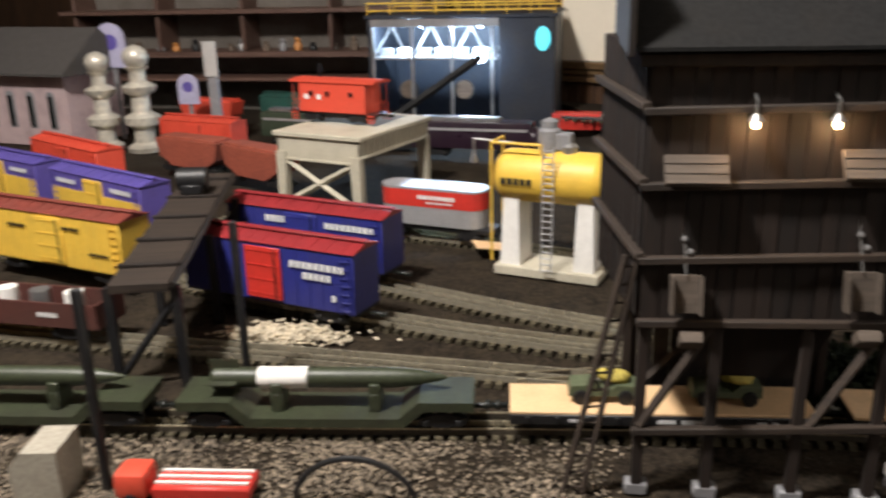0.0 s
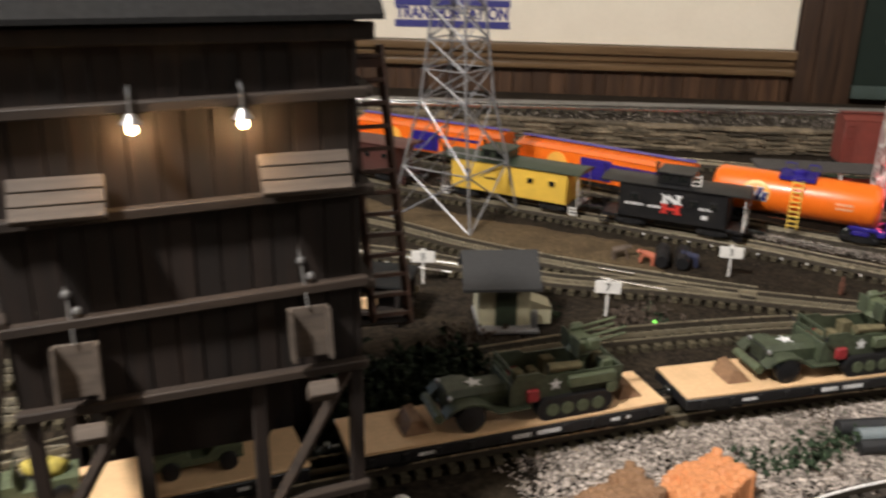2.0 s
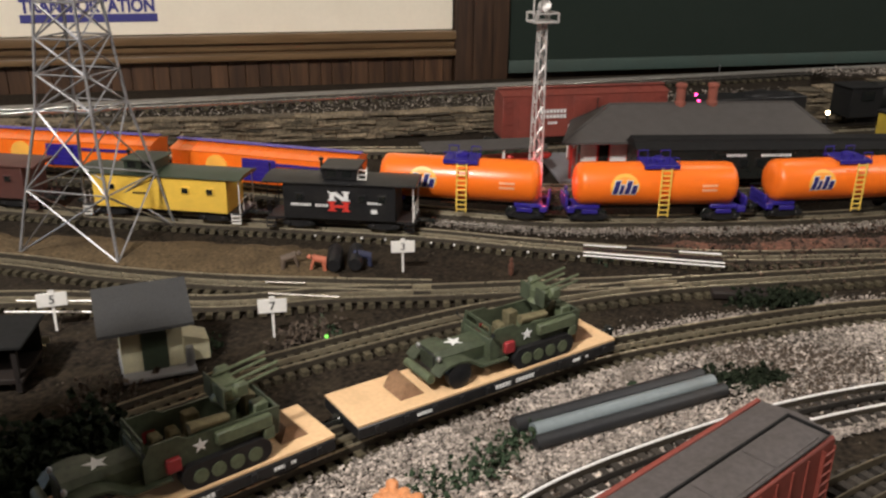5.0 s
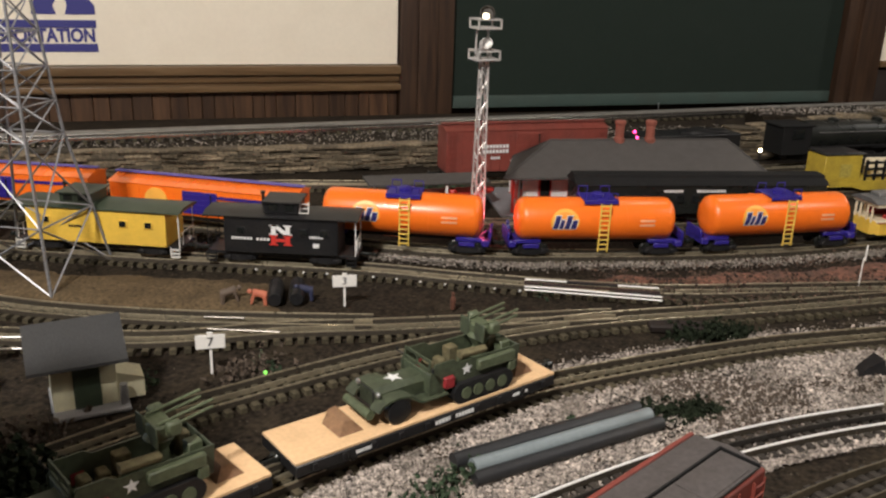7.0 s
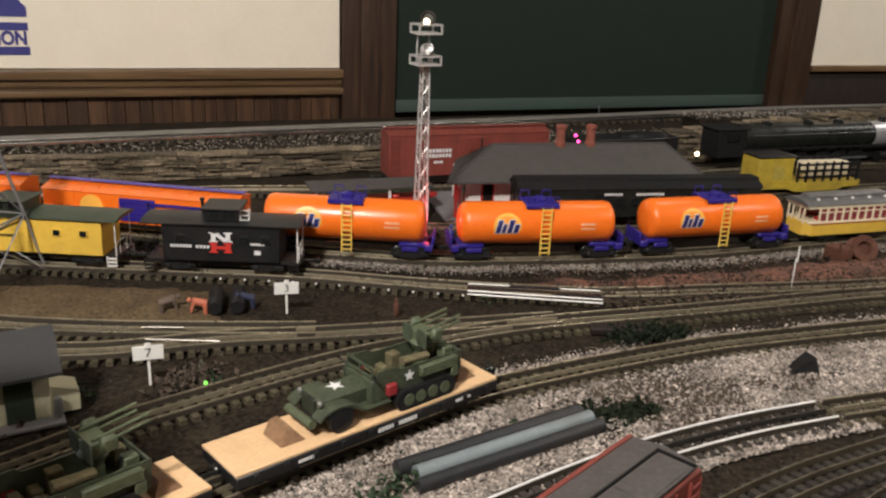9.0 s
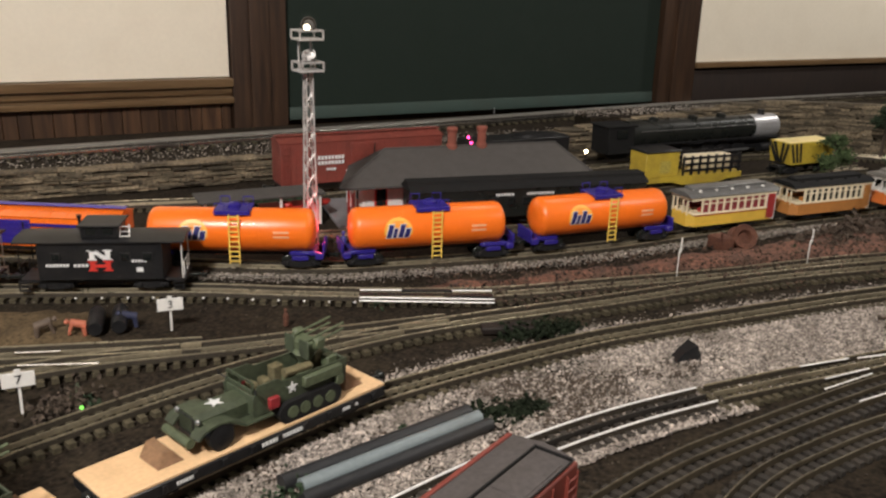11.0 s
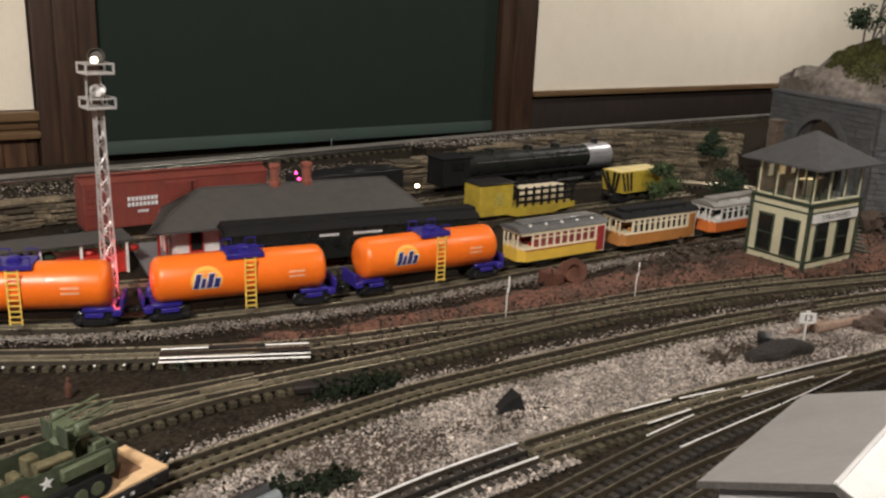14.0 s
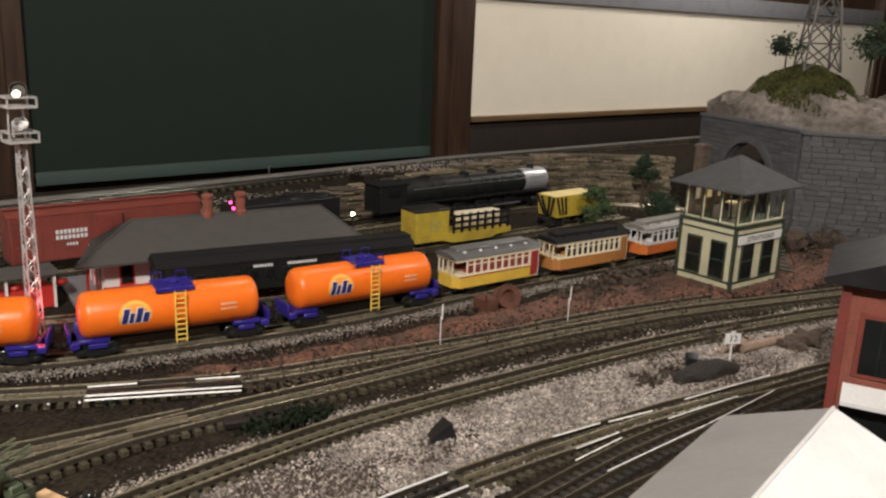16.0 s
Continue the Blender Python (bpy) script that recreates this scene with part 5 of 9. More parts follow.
def missile_car(m):
    c = thing("missile_car", m, "olive drab depressed flat car carrying a pale missile", "flat car", "missile cars")
    part("frame", Shape().prism([(-0.15, -0.029, 0.034), (-0.095, -0.029, 0.034), (-0.075, -0.029, 0.016), (0.075, -0.029, 0.016), (0.095, -0.029, 0.034), (0.15, -0.029, 0.034), (0.15, -0.029, 0.024), (0.10, -0.029, 0.024), (0.08, -0.029, 0.006), (-0.08, -0.029, 0.006), (-0.10, -0.029, 0.024), (-0.15, -0.029, 0.024)], (0, 0.058, 0)), OLIVE3, c)
    for x in (-0.05, 0.05):
        part("cradle", Shape().box((x, 0, 0.026), (0.012, 0.030, 0.020), 0.001).box((x, -0.012, 0.040), (0.012, 0.005, 0.012), 0.001).box((x, 0.012, 0.040), (0.012, 0.005, 0.012), 0.001), OLIVE3, c)
    q = part("missile", Shape().lathe([(0.006, -0.12), (0.0105, -0.115), (0.0105, 0.07), (0.008, 0.095), (0.003, 0.118), (0.0005, 0.124)], (0, 0, 0.048), 18, "x"), OLIVE3, c, "glossy missile")
    part("band", Shape().lathe([(0.0108, -0.07), (0.0112, -0.069), (0.0112, -0.02), (0.0108, -0.019)], (0, 0, 0.048), 18, "x"), WHITE, q)
    for a in (0, 90, 180, 270):
        part("fin", Shape().box((-0.105, 0, 0.014), (0.03, 0.001, 0.012)), OLIVE3, q, at=pose(0, 0, 0.048, a))
    for s in (-1, 1):
        truck(c, s * 0.118)
        coupler(c, s * 0.162)


for a, b in (((-0.14, 0.856), (0.165, 0.883)), ((-0.47, 0.833), (-0.17, 0.854))):
    missile_car(between(a, b))


# ---- coaling tower ----
def coaling_tower():
    t = thing("coaling_tower", pose(0, 0, 0), "tall dark-stained timber coaling tower over the track, two lamps lit", "coaling tower")
    x0, x1, y0, y1 = 0.313, 0.517, 0.787, 0.95
    # plank walls, board by board
    x = x0
    while x < x1 - 0.004:
        w = min(rnd.uniform(0.012, 0.018), x1 - x)
        part("board", Shape().box((x + w / 2, y0 + rnd.uniform(0, 0.0015), 0.279), (w - 0.0008, 0.005, 0.225), 0.0004), COALWOOD, t)
        x += w
    y = y0 + 0.006
    while y < y1 - 0.004:
        w = min(rnd.uniform(0.012, 0.018), y1 - y)
        for xs in (x0, x1):
            part("board", Shape().box((xs - (y - y0) * (0.17 if xs == x0 else -0.02), y + w / 2, 0.279), (0.005, w - 0.0008, 0.225), 0.0004), COALWOOD, t)
        y += w
    part("back_wall", Shape().box(((x0 + x1) / 2 - 0.012, y1, 0.279), (x1 - x0 + 0.03, 0.005, 0.225)), COALWOOD, t)
    part("roof", Shape().prism([(x0 - 0.014, y0 - 0.016, 0.391), (x0 - 0.014, y1 + 0.02, 0.391), (x0 - 0.014, y1 + 0.02, 0.394), (x0 - 0.014, (y0 + y1) / 2, 0.475), (x0 - 0.014, y0 - 0.016, 0.394)], (x1 - x0 + 0.028, 0, 0)), MATTE, t, "tarred dark roof")
    part("gable_board", Shape().box((x0 - 0.017, (y0 + y1) / 2 - 0.004, 0.435), (0.005, y1 - y0 + 0.034, 0.095), 0.0006), COALWOOD, t)
    part("fascia", Shape().box(((x0 + x1) / 2, y0 - 0.006, 0.384), (x1 - x0 + 0.02, 0.007, 0.010), 0.001), COALWOOD, t)
    for za, zb, more in ((0.345, 0.349, 0.004), (0.285, 0.291, 0.004), (0.223, 0.231, 0.002), (0.168, 0.173, 0.0), (0.066, 0.079, 0.0)):
        d = Vector((x1 - x0, 0, zb - za))
        ang = math.degrees(math.atan2(d.z, d.x))
        part("beam", Shape().box((0, 0, 0), (x1 - x0 + 0.006 + more, 0.008, 0.0062), 0.0008), BEAM, t, at=pose((x0 + x1) / 2, y0 - 0.006, (za + zb) / 2, 0, -ang, 0))
        if za > 0.2:
            part("beam", Shape().box((0, 0, 0), (y1 - y0 + 0.02, 0.008, 0.0065), 0.0008), BEAM, t, at=pose(x0 - 0.018, (y0 + y1) / 2, za + 0.004, 0, 0, 90 + 9.6))
            part("beam", Shape().box((0, 0, 0), (y1 - y0 + 0.01, 0.008, 0.0065), 0.0008), BEAM, t, at=pose(x1 + 0.006, (y0 + y1) / 2, za + 0.004, 0, 0, 90))
    for x in (x0 + 0.004, x0 + 0.064, x1 - 0.068, x1 - 0.004):
        for y in (y0, y1):
            part("leg", Shape().box((x, y, 0.085), (0.009, 0.009, 0.170), 0.0008), COALWOOD, t)
        ft = part("footing", Shape().box((x, y0 + 0.002, 0.006), (0.020, 0.014, 0.012), 0.0015), GREY, t, "grey footing block")
    # unseen rear boards and hopper, added to keep the space below dark
    x = x0
    while x < x1 - 0.004:
        w = min(rnd.uniform(0.012, 0.018), x1 - x)
        part("board", Shape().box((x + w / 2, y1 + 0.008, 0.084), (w - 0.0008, 0.004, 0.168), 0.0004), COALWOOD, t)
        x += w
    part("hopper", Shape().prism([(x0 + 0.03, y0 + 0.03, 0.168), (x1 - 0.03, y0 + 0.03, 0.168), (x1 - 0.06, y0 + 0.03, 0.105), (x0 + 0.06, y0 + 0.03, 0.105)], (0, 0.10, 0)), COALWOOD, t)
    for x in (x0 + 0.004, x1 - 0.004):
        part("tie_beam", Shape().box((x, (y0 + y1) / 2, 0.160), (0.008, y1 - y0, 0.010), 0.0008), COALWOOD, t)
    for a, b in (((x0 + 0.004, y0 - 0.004, 0.07), (x0 + 0.058, y0 - 0.004, 0.165)), ((x1 - 0.010, y0 - 0.004, 0.168), (x1 - 0.062, y0 - 0.004, 0.072)), ((x0 + 0.005, y1, 0.01), (x1 - 0.065, y1, 0.16))):
        part("brace", Shape().bar(a, b, 0.006), BEAM, t)
    part("floor", Shape().box(((x0 + x1) / 2, (y0 + y1) / 2, 0.171), (x1 - x0, y1 - y0, 0.005)), COALWOOD, t)
    # pale apron boards in front of the hoppers
    for a, b, z, tilt in ((0.327, 0.372, 0.300, 38), (0.459, 0.508, 0.305, 38)):
        ap = part("apron", Shape().box((0, 0, 0), (b - a + 0.004, 0.004, 0.026), 0.0006), APRON, t, "pale plank apron", at=pose((a + b) / 2, y0 - 0.014, z, -tilt, 0, 0))
        for k in range(3):
            part("plank", Shape().box((0, -0.0026, -0.0085 + k * 0.0085), (b - a + 0.003, 0.0015, 0.0076), 0.0003), APRON, ap)
    for a, b, z in ((0.336, 0.359, 0.197), (0.470, 0.493, 0.203)):
        ch = part("chute", Shape().box((0, 0, 0), (b - a, 0.004, 0.032), 0.0006).box((-(b - a) / 2, -0.006, 0), (0.002, 0.014, 0.032)).box(((b - a) / 2, -0.006, 0), (0.002, 0.014, 0.032)), APRON, t, "pale coal chute", at=pose((a + b) / 2, y0 - 0.012, z, -12, 0, 0))
        part("spout", Shape().box((0, 0, 0), (0.018, 0.016, 0.010), 0.001), APRON, ch, at=pose(0.004, -0.010, -0.036, -30, 0, 0))
        part("chain", Shape().cyl((0, -0.004, 0.016), (-0.004, 0.004, 0.075), 0.0008, seg=5).ball((-0.002, -0.001, 0.045), 0.003, sub=1).ball((0.003, -0.002, 0.035), 0.003, sub=1), STEEL, ch)
    # lamps on short arms
    for x in (0.391, 0.450):
        arm = part("lamp_arm", Shape().cyl((x, y0, 0.358), (x, y0 - 0.012, 0.354), 0.001, seg=6).cyl((x, y0 - 0.012, 0.354), (x, y0 - 0.012, 0.343), 0.001, seg=6).lathe([(0.002, 0.344), (0.006, 0.3385)], (x, y0 - 0.012, 0), 12), STEEL, t)
        part("bulb", Shape().ball((x, y0 - 0.012, 0.3355), 0.0032), BULB, arm, "lit warm bulb")
    # leaning access ladder and side stair
    lad = part("ladder", Shape(), BEAM, t)
    for k, (dx, dy) in enumerate(((0, 0), (0.018, 0.004))):
        part("stringer", Shape().bar((0.252 + dx, 0.775 + dy, 0.002), (0.299 + dx * 0.6, 0.785 + dy, 0.226), 0.004), BEAM, lad)
    for k in range(14):
        f = (k + 0.5) / 14
        part("rung", Shape().cyl((0.252 + 0.047 * f, 0.775 + 0.010 * f, 0.224 * f), (0.270 + 0.040 * f, 0.779 + 0.010 * f, 0.224 * f), 0.0012, seg=5), BEAM, lad)
    st = part("stair", Shape().box((0.526, 0.812, 0.362), (0.022, 0.016, 0.005)), STAIRWOOD, t, "open red-brown wooden stair")
    low, high = (Vector((0.532, 0.812, 0.185)), Vector((0.558, 0.812, 0.182))), (Vector((0.518, 0.812, 0.372)), Vector((0.538, 0.812, 0.372)))
    for p, q in zip(low, high):
        part("stringer", Shape().bar(p, q, 0.0042), STAIRWOOD, st)
    for k in range(13):
        f = (k + 0.5) / 13
        p, q = low[0].lerp(high[0], f), low[1].lerp(high[1], f)
        part("tread", Shape().box((0, 0, 0), ((q - p).length, 0.011, 0.0026), 0.0004), STAIRWOOD, st, at=pose((p.x + q.x) / 2, p.y, (p.z + q.z) / 2, -14, 0, 0))
    part("bracket", Shape().bar((0.520, 0.812, 0.186), (0.556, 0.812, 0.184), 0.004), COALWOOD, st)
    return t


coaling_tower()
for x in (0.391, 0.450):
    lamp("tower_lamp_light", "POINT", pose(x, 0.771, 0.331), 0.09, (1.0, 0.62, 0.30), 0.003)


# ---- pylons ----
def pylon(m, label, feet, levels, mat, w=0.0028, group="lattice pylons"):
    """A tapering lattice tower: levels of (height, half width)."""
    p = thing("pylon", m, label, "pylon", group)
    for sx, sy in ((-1, -1), (1, -1), (1, 1), (-1, 1)):
        leg, rings = Shape(), []
        for z, r in levels:
            rings.append([leg.bm.verts.new((sx * r + dx * w * 0.5, sy * r + dy * w * 0.5, z)) for dx, dy in ((-1, -1), (1, -1), (1, 1), (-1, 1))])
        for lo, hi in zip(rings, rings[1:]):
            for k in range(4):
                leg.bm.faces.new((lo[k], lo[(k + 1) % 4], hi[(k + 1) % 4], hi[k]))
        leg.bm.faces.new(rings[0][::-1])
        leg.bm.faces.new(rings[-1])
        part("leg", leg, mat, p)
    for (z0, a), (z1, b) in zip(levels, levels[1:]):
        for k in range(4):
            c, s = ((1, 0), (0, 1), (-1, 0), (0, -1))[k]

            def side(u, h, r, c=c, s=s):
                return (u * r * c + r * s, u * r * s - r * c, h)

            part("strut", Shape().bar(side(-1, z0, a), side(1, z1, b), w * 0.62), mat, p)
            part("strut", Shape().bar(side(1, z0, a), side(-1, z1, b), w * 0.62), mat, p)
            part("strut", Shape().bar(side(-1, z1, b), side(1, z1, b), w * 0.62), mat, p)
    return p


pylon(pose(0.853, 1.544, 0.004, 0, 0, 38), "silver grey lattice power pylon standing on tan earth", 0.07,
      ((0, 0.074), (0.085, 0.060), (0.19, 0.041), (0.235, 0.037), (0.28, 0.033), (0.325, 0.029), (0.37, 0.025), (0.42, 0.021), (0.47, 0.017)), PYLONGREY, 0.0030)


def light_tower(m):
    t = thing("floodlight_tower", m, "silver lattice floodlight tower with two lamp platforms, top lamp lit", "floodlight tower")
    a, b, top = 0.0085, 0.0048, 0.292
    for sx, sy in ((-1, -1), (1, -1), (1, 1), (-1, 1)):
        part("leg", Shape().bar((sx * a, sy * a, 0), (sx * b, sy * b, top), 0.0020), LAMPSILVER, t)
    n = 19
    for i in range(n):
        f0, f1 = i / n, (i + 1) / n
        r0, r1 = a + (b - a) * f0, a + (b - a) * f1
        for c, s in ((1, 0), (0, 1), (-1, 0), (0, -1)):
            u = 1 if i % 2 else -1
            part("strut", Shape().bar((u * r0 * c + r0 * s, u * r0 * s - r0 * c, top * f0), (-u * r1 * c + r1 * s, -u * r1 * s - r1 * c, top * f1), 0.0012), LAMPSILVER, t)
    for k, z in enumerate((top, top + 0.045)):
        pl = part("platform", Shape().box((0, 0, z), (0.038, 0.034, 0.003), 0.0005), LAMPSILVER, t)
        for x in (-0.018, 0.018):
            for y in (-0.016, 0.016):
                part("rail_post", Shape().box((x, y, z + 0.007), (0.0022, 0.0022, 0.012)), LAMPSILVER, pl)
        for y in (-0.016, 0.016):
            part("guard_rail", Shape().box((0, y, z + 0.0125), (0.038, 0.0022, 0.0022)), LAMPSILVER, pl)
        for x in (-0.018, 0.018):
            part("guard_rail", Shape().box((x, 0, z + 0.0125), (0.0022, 0.034, 0.0022)), LAMPSILVER, pl)
        if k:
            part("reflector", Shape().lathe([(0.003, 0), (0.0085, 0.005), (0.0112, 0.012), (0.0105, 0.012), (0.0078, 0.006)], (0, 0, 0), 20), DARKRAIL, pl, at=pose(0.006, 0.008, z + 0.0185, 78, 0, -25))
            part("bulb", Shape().ball((-0.002, -0.004, z + 0.0165), 0.0050), FLOODBULB, pl, "lit bulb")
        else:
            for x, y, turn in ((-0.010, -0.006, 30), (0.008, 0.004, -40)):
                part("reflector", Shape().lathe([(0.003, 0), (0.0075, 0.005), (0.0085, 0.010), (0.0078, 0.010), (0.005, 0.004)], (0, 0, 0), 16), LAMPSILVER, pl, at=pose(x, y, z + 0.020, 70, 0, turn))
                part("yoke", Shape().bar((x, y, z + 0.001), (x, y, z + 0.018), 0.0022), LAMPSILVER, pl)
            for sx in (-0.010, 0.010):
                part("mast", Shape().bar((sx, 0.010, z), (sx * 0.9, 0.010, z + 0.045), 0.0022), LAMPSILVER, pl)
    return t


light_tower(pose(1.436, 1.270, 0, 0, 0, -20))


# ---- numbered signs ----
def sign(x, y, text, rz, h=0.031, w=0.031, hh=0.016, edge=False):
    t = thing("track_sign", pose(x, y, 0, 0, 0, rz), "small white numbered track sign on a post" if text else "small white track sign on a post", "sign", "track signs")
    part("post", Shape().box((0, 0.002, h / 2), (0.0028, 0.0018, h), 0.0003), WHITE, t)
    bd = part("board", Shape().box((0, 0, h + hh / 2 - 0.003), (w, 0.002, hh), 0.0004).box((0, 0, h + hh - 0.0015), (0.006, 0.002, 0.003)), WHITE, t)
    if text:
        lettering("number", text, hh * 0.85, INK, bd, pose(0, -0.0013, h + hh / 2 - 0.003) @ NEAR)


sign(1.123, 1.192, "3", -32)
sign(0.900, 1.127, "7", -28, 0.034)
sign(0.718, 1.288, "5", -20, 0.034)
sign(1.742, 0.793, "", 22, 0.048, 0.014, 0.018)
sign(1.939, 0.658, "", 15, 0.046, 0.010, 0.018)
sign(1.906, 0.402, "13", -58, 0.032, 0.024, 0.016)
ts = thing("fallen_sign", pose(0.655, 1.50, 0.0, 0, 24, 25), "white sign post leaning by the siding", "sign")
part("post", Shape().box((0, 0, 0.022), (0.005, 0.003, 0.044), 0.0005), WHITE, ts)
part("board", Shape().box((0.002, 0, 0.046), (0.028, 0.003, 0.012), 0.0005), WHITE, ts)


# ---- sheds and stands ----
def yard_shed(m):
    t = thing("yard_shed", m, "small cream yard shed with green door and dark roof", "shed")
    part("body", Shape().box((0, 0.03, 0.027), (0.062, 0.055, 0.054), 0.0006).prism([(-0.031, 0.0025, 0.054), (-0.031, 0.0575, 0.054), (-0.031, 0.03, 0.07)], (0.062, 0, 0)), CREAM, t)
    part("roof", Shape().prism([(-0.052, -0.014, 0.046), (-0.052, 0.03, 0.0735), (-0.052, 0.074, 0.046), (-0.052, 0.074, 0.049), (-0.052, 0.03, 0.0765), (-0.052, -0.014, 0.049)], (0.094, 0, 0)), DARKSLATE, t, "dark slate roof")
    part("door", Shape().box((0.002, 0.002, 0.024), (0.026, 0.003, 0.046), 0.0005), DKGREEN, t)
    part("base", Shape().box((0.004, 0.024, 0.002), (0.074, 0.076, 0.004), 0.001), GREY, t)
    part("lean_to", Shape().prism([(0.031, 0.005, 0.004), (0.058, 0.005, 0.004), (0.058, 0.005, 0.022), (0.031, 0.005, 0.030)], (0, 0.03, 0)), CREAM, t)
    part("barrel", Shape().lathe([(0.004, 0.004), (0.0048, 0.012), (0.004, 0.022)], (0.036, -0.003, 0), 10), STEEL, t)


yard_shed(pose(0.768, 1.130, 0, 0, 0, -15) @ Matrix.Diagonal((0.96, 1.0, 1.16, 1)))
lp = thing("loading_platform", pose(0.605, 1.205, 0, 0, 0, -32), "low dark timber loading platform with a roof", "platform")
part("roof", Shape().box((0, 0.03, 0.050), (0.13, 0.075, 0.004), 0.001), MATTE, lp)
part("back_wall", Shape().box((0, 0.060, 0.030), (0.12, 0.003, 0.040)), COALWOOD, lp)
part("deck", Shape().box((0, 0.03, 0.012), (0.12, 0.065, 0.006), 0.001), COALWOOD, lp)
for x in (-0.055, 0.0, 0.055):
    for y in (0.0, 0.06):
        part("post", Shape().box((x, y, 0.025), (0.005, 0.005, 0.05)), COALWOOD, lp)
for x in (0.012,):
    part("crate", Shape().box((x, 0.012, 0.022), (0.026, 0.018, 0.014), 0.001), DECK, lp)


# ---- station ----
def station(m):
    """Local x runs along the ridge; the roof is hipped at both ends."""
    t = thing("station", m, "red and white station with a broad grey hipped roof", "station")
    xa, xb, W, ze, zr = -0.277, 0.225, 0.095, 0.073, 0.120
    mid, L = (xa + xb) / 2, xb - xa
    part("wall", Shape().box((mid, 0, 0.037), (L - 0.10, 0.116, 0.072), 0.0008), WHITE, t)
    part("plinth", Shape().box((mid, 0, 0.012), (L - 0.096, 0.120, 0.024), 0.0008), RED, t)
    part("platform", Shape().box((mid, 0, 0.003), (L, 2 * W, 0.006), 0.001), GREY, t)
    sh = Shape()
    e = [(xa, -W, ze), (xb, -W, ze), (xb, W, ze), (xa + 0.055, W * 0.75, ze)]
    r = [(xa + 0.108, 0, zr), (xb - 0.047, 0, zr)]
    v = [sh.bm.verts.new(p) for p in e + r]
    lo = [sh.bm.verts.new((p[0], p[1], ze - 0.004)) for p in e]
    for f in ((v[0], v[1], v[5], v[4]), (v[2], v[3], v[4], v[5]), (v[1], v[2], v[5]), (v[3], v[0], v[4]), tuple(lo[::-1]), (lo[0], lo[1], v[1], v[0]), (lo[1], lo[2], v[2], v[1]), (lo[2], lo[3], v[3], v[2]), (lo[3], lo[0], v[0], v[3])):
        sh.bm.faces.new(f)
    part("roof", sh, ROOFGREY, t, "grey shingle roof")
    for a, b in ((e[0], r[0]), (e[3], r[0]), (e[1], r[1]), r):
        part("ridge_cap", Shape().cyl(a, b, 0.0022, seg=6), ROOFGREY, t)
    for x in (-0.038, 0.022):
        part("chimney", Shape().lathe([(0.0105, zr - 0.006), (0.0105, zr + 0.003), (0.0085, zr + 0.005), (0.0085, zr + 0.028), (0.0105, zr + 0.030), (0.0105, zr + 0.035), (0.007, zr + 0.037)], (x, 0, 0), 12), BRICK, t)
    end = xa + 0.05
    for y in (-0.050, -0.022, 0.022, 0.050):
        part("pilaster", Shape().box((end - 0.0015, y, 0.040), (0.004, 0.007, 0.064), 0.0005), WHITE, t)
    for y in (-0.036, 0.036):
        d = part("door", Shape().box((end - 0.001, y, 0.038), (0.003, 0.020, 0.062), 0.0006), RED, t)
        part("pane", Shape().box((end - 0.003, y, 0.048), (0.001, 0.012, 0.022)), DARKGLASS, d)
    part("sign_panel", Shape().box((end - 0.002, 0, 0.046), (0.003, 0.034, 0.040), 0.0005), RED, t)
    part("sign_disc", Shape().cyl((end - 0.0032, 0, 0.048), (end - 0.0045, 0, 0.048), 0.010, seg=18), WHITEINK, t)
    for k in range(7):
        x = xa + 0.085 + k * 0.055
        w = part("window", Shape().box((x, -0.0585, 0.044), (0.024, 0.003, 0.038), 0.0006), RED, t)
        part("pane", Shape().box((x, -0.0602, 0.044), (0.018, 0.001, 0.031)), DARKGLASS, w)
    for k in range(5):
        part("post", Shape().box((xa + 0.02 + k * (L - 0.04) / 4, -W + 0.012, 0.037), (0.004, 0.004, 0.066)), RED, t)
    return t


station(pose(1.862, 1.278, 0, 0, 0, -33))
mk = thing("market_stand", pose(1.505, 1.470, 0, 0, 0, -27), "low stand with grey awning and red goods", "market stand")
part("awning", Shape().box((0, 0, 0.056), (0.22, 0.07, 0.004), 0.001), ROOFGREY, mk)
part("counter", Shape().box((0, 0, 0.016), (0.20, 0.05, 0.032), 0.001), RED, mk)
for x in (-0.1, -0.03, 0.03, 0.1):
    part("post", Shape().box((x, -0.028, 0.028), (0.004, 0.004, 0.056)), WHITE, mk)
    part("produce", Shape().ball((x + 0.012, -0.012, 0.036), 0.010, (1.3, 1, 0.7)).rough(0.003, 80), LEAF if x < 0 else RED, mk)


def street_lamp(x, y, h=0.112):
    t = thing("street_lamp", pose(x, y, 0), "street lamp with a lit round globe", "street lamp")
    part("post", Shape().lathe([(0.005, 0), (0.0045, 0.006), (0.0016, 0.01), (0.0012, h - 0.006), (0.003, h - 0.004), (0.0032, h)], (0, 0, 0), 10), BLACK, t)
    part("globe", Shape().ball((0, 0, h + 0.004), 0.0038), BULB, t, "lit round globe")


street_lamp(2.042, 1.127, 0.101)
lamp("street_lamp_light", "POINT", pose(2.038, 1.118, 0.118), 0.03, (1.0, 0.82, 0.6), 0.002)


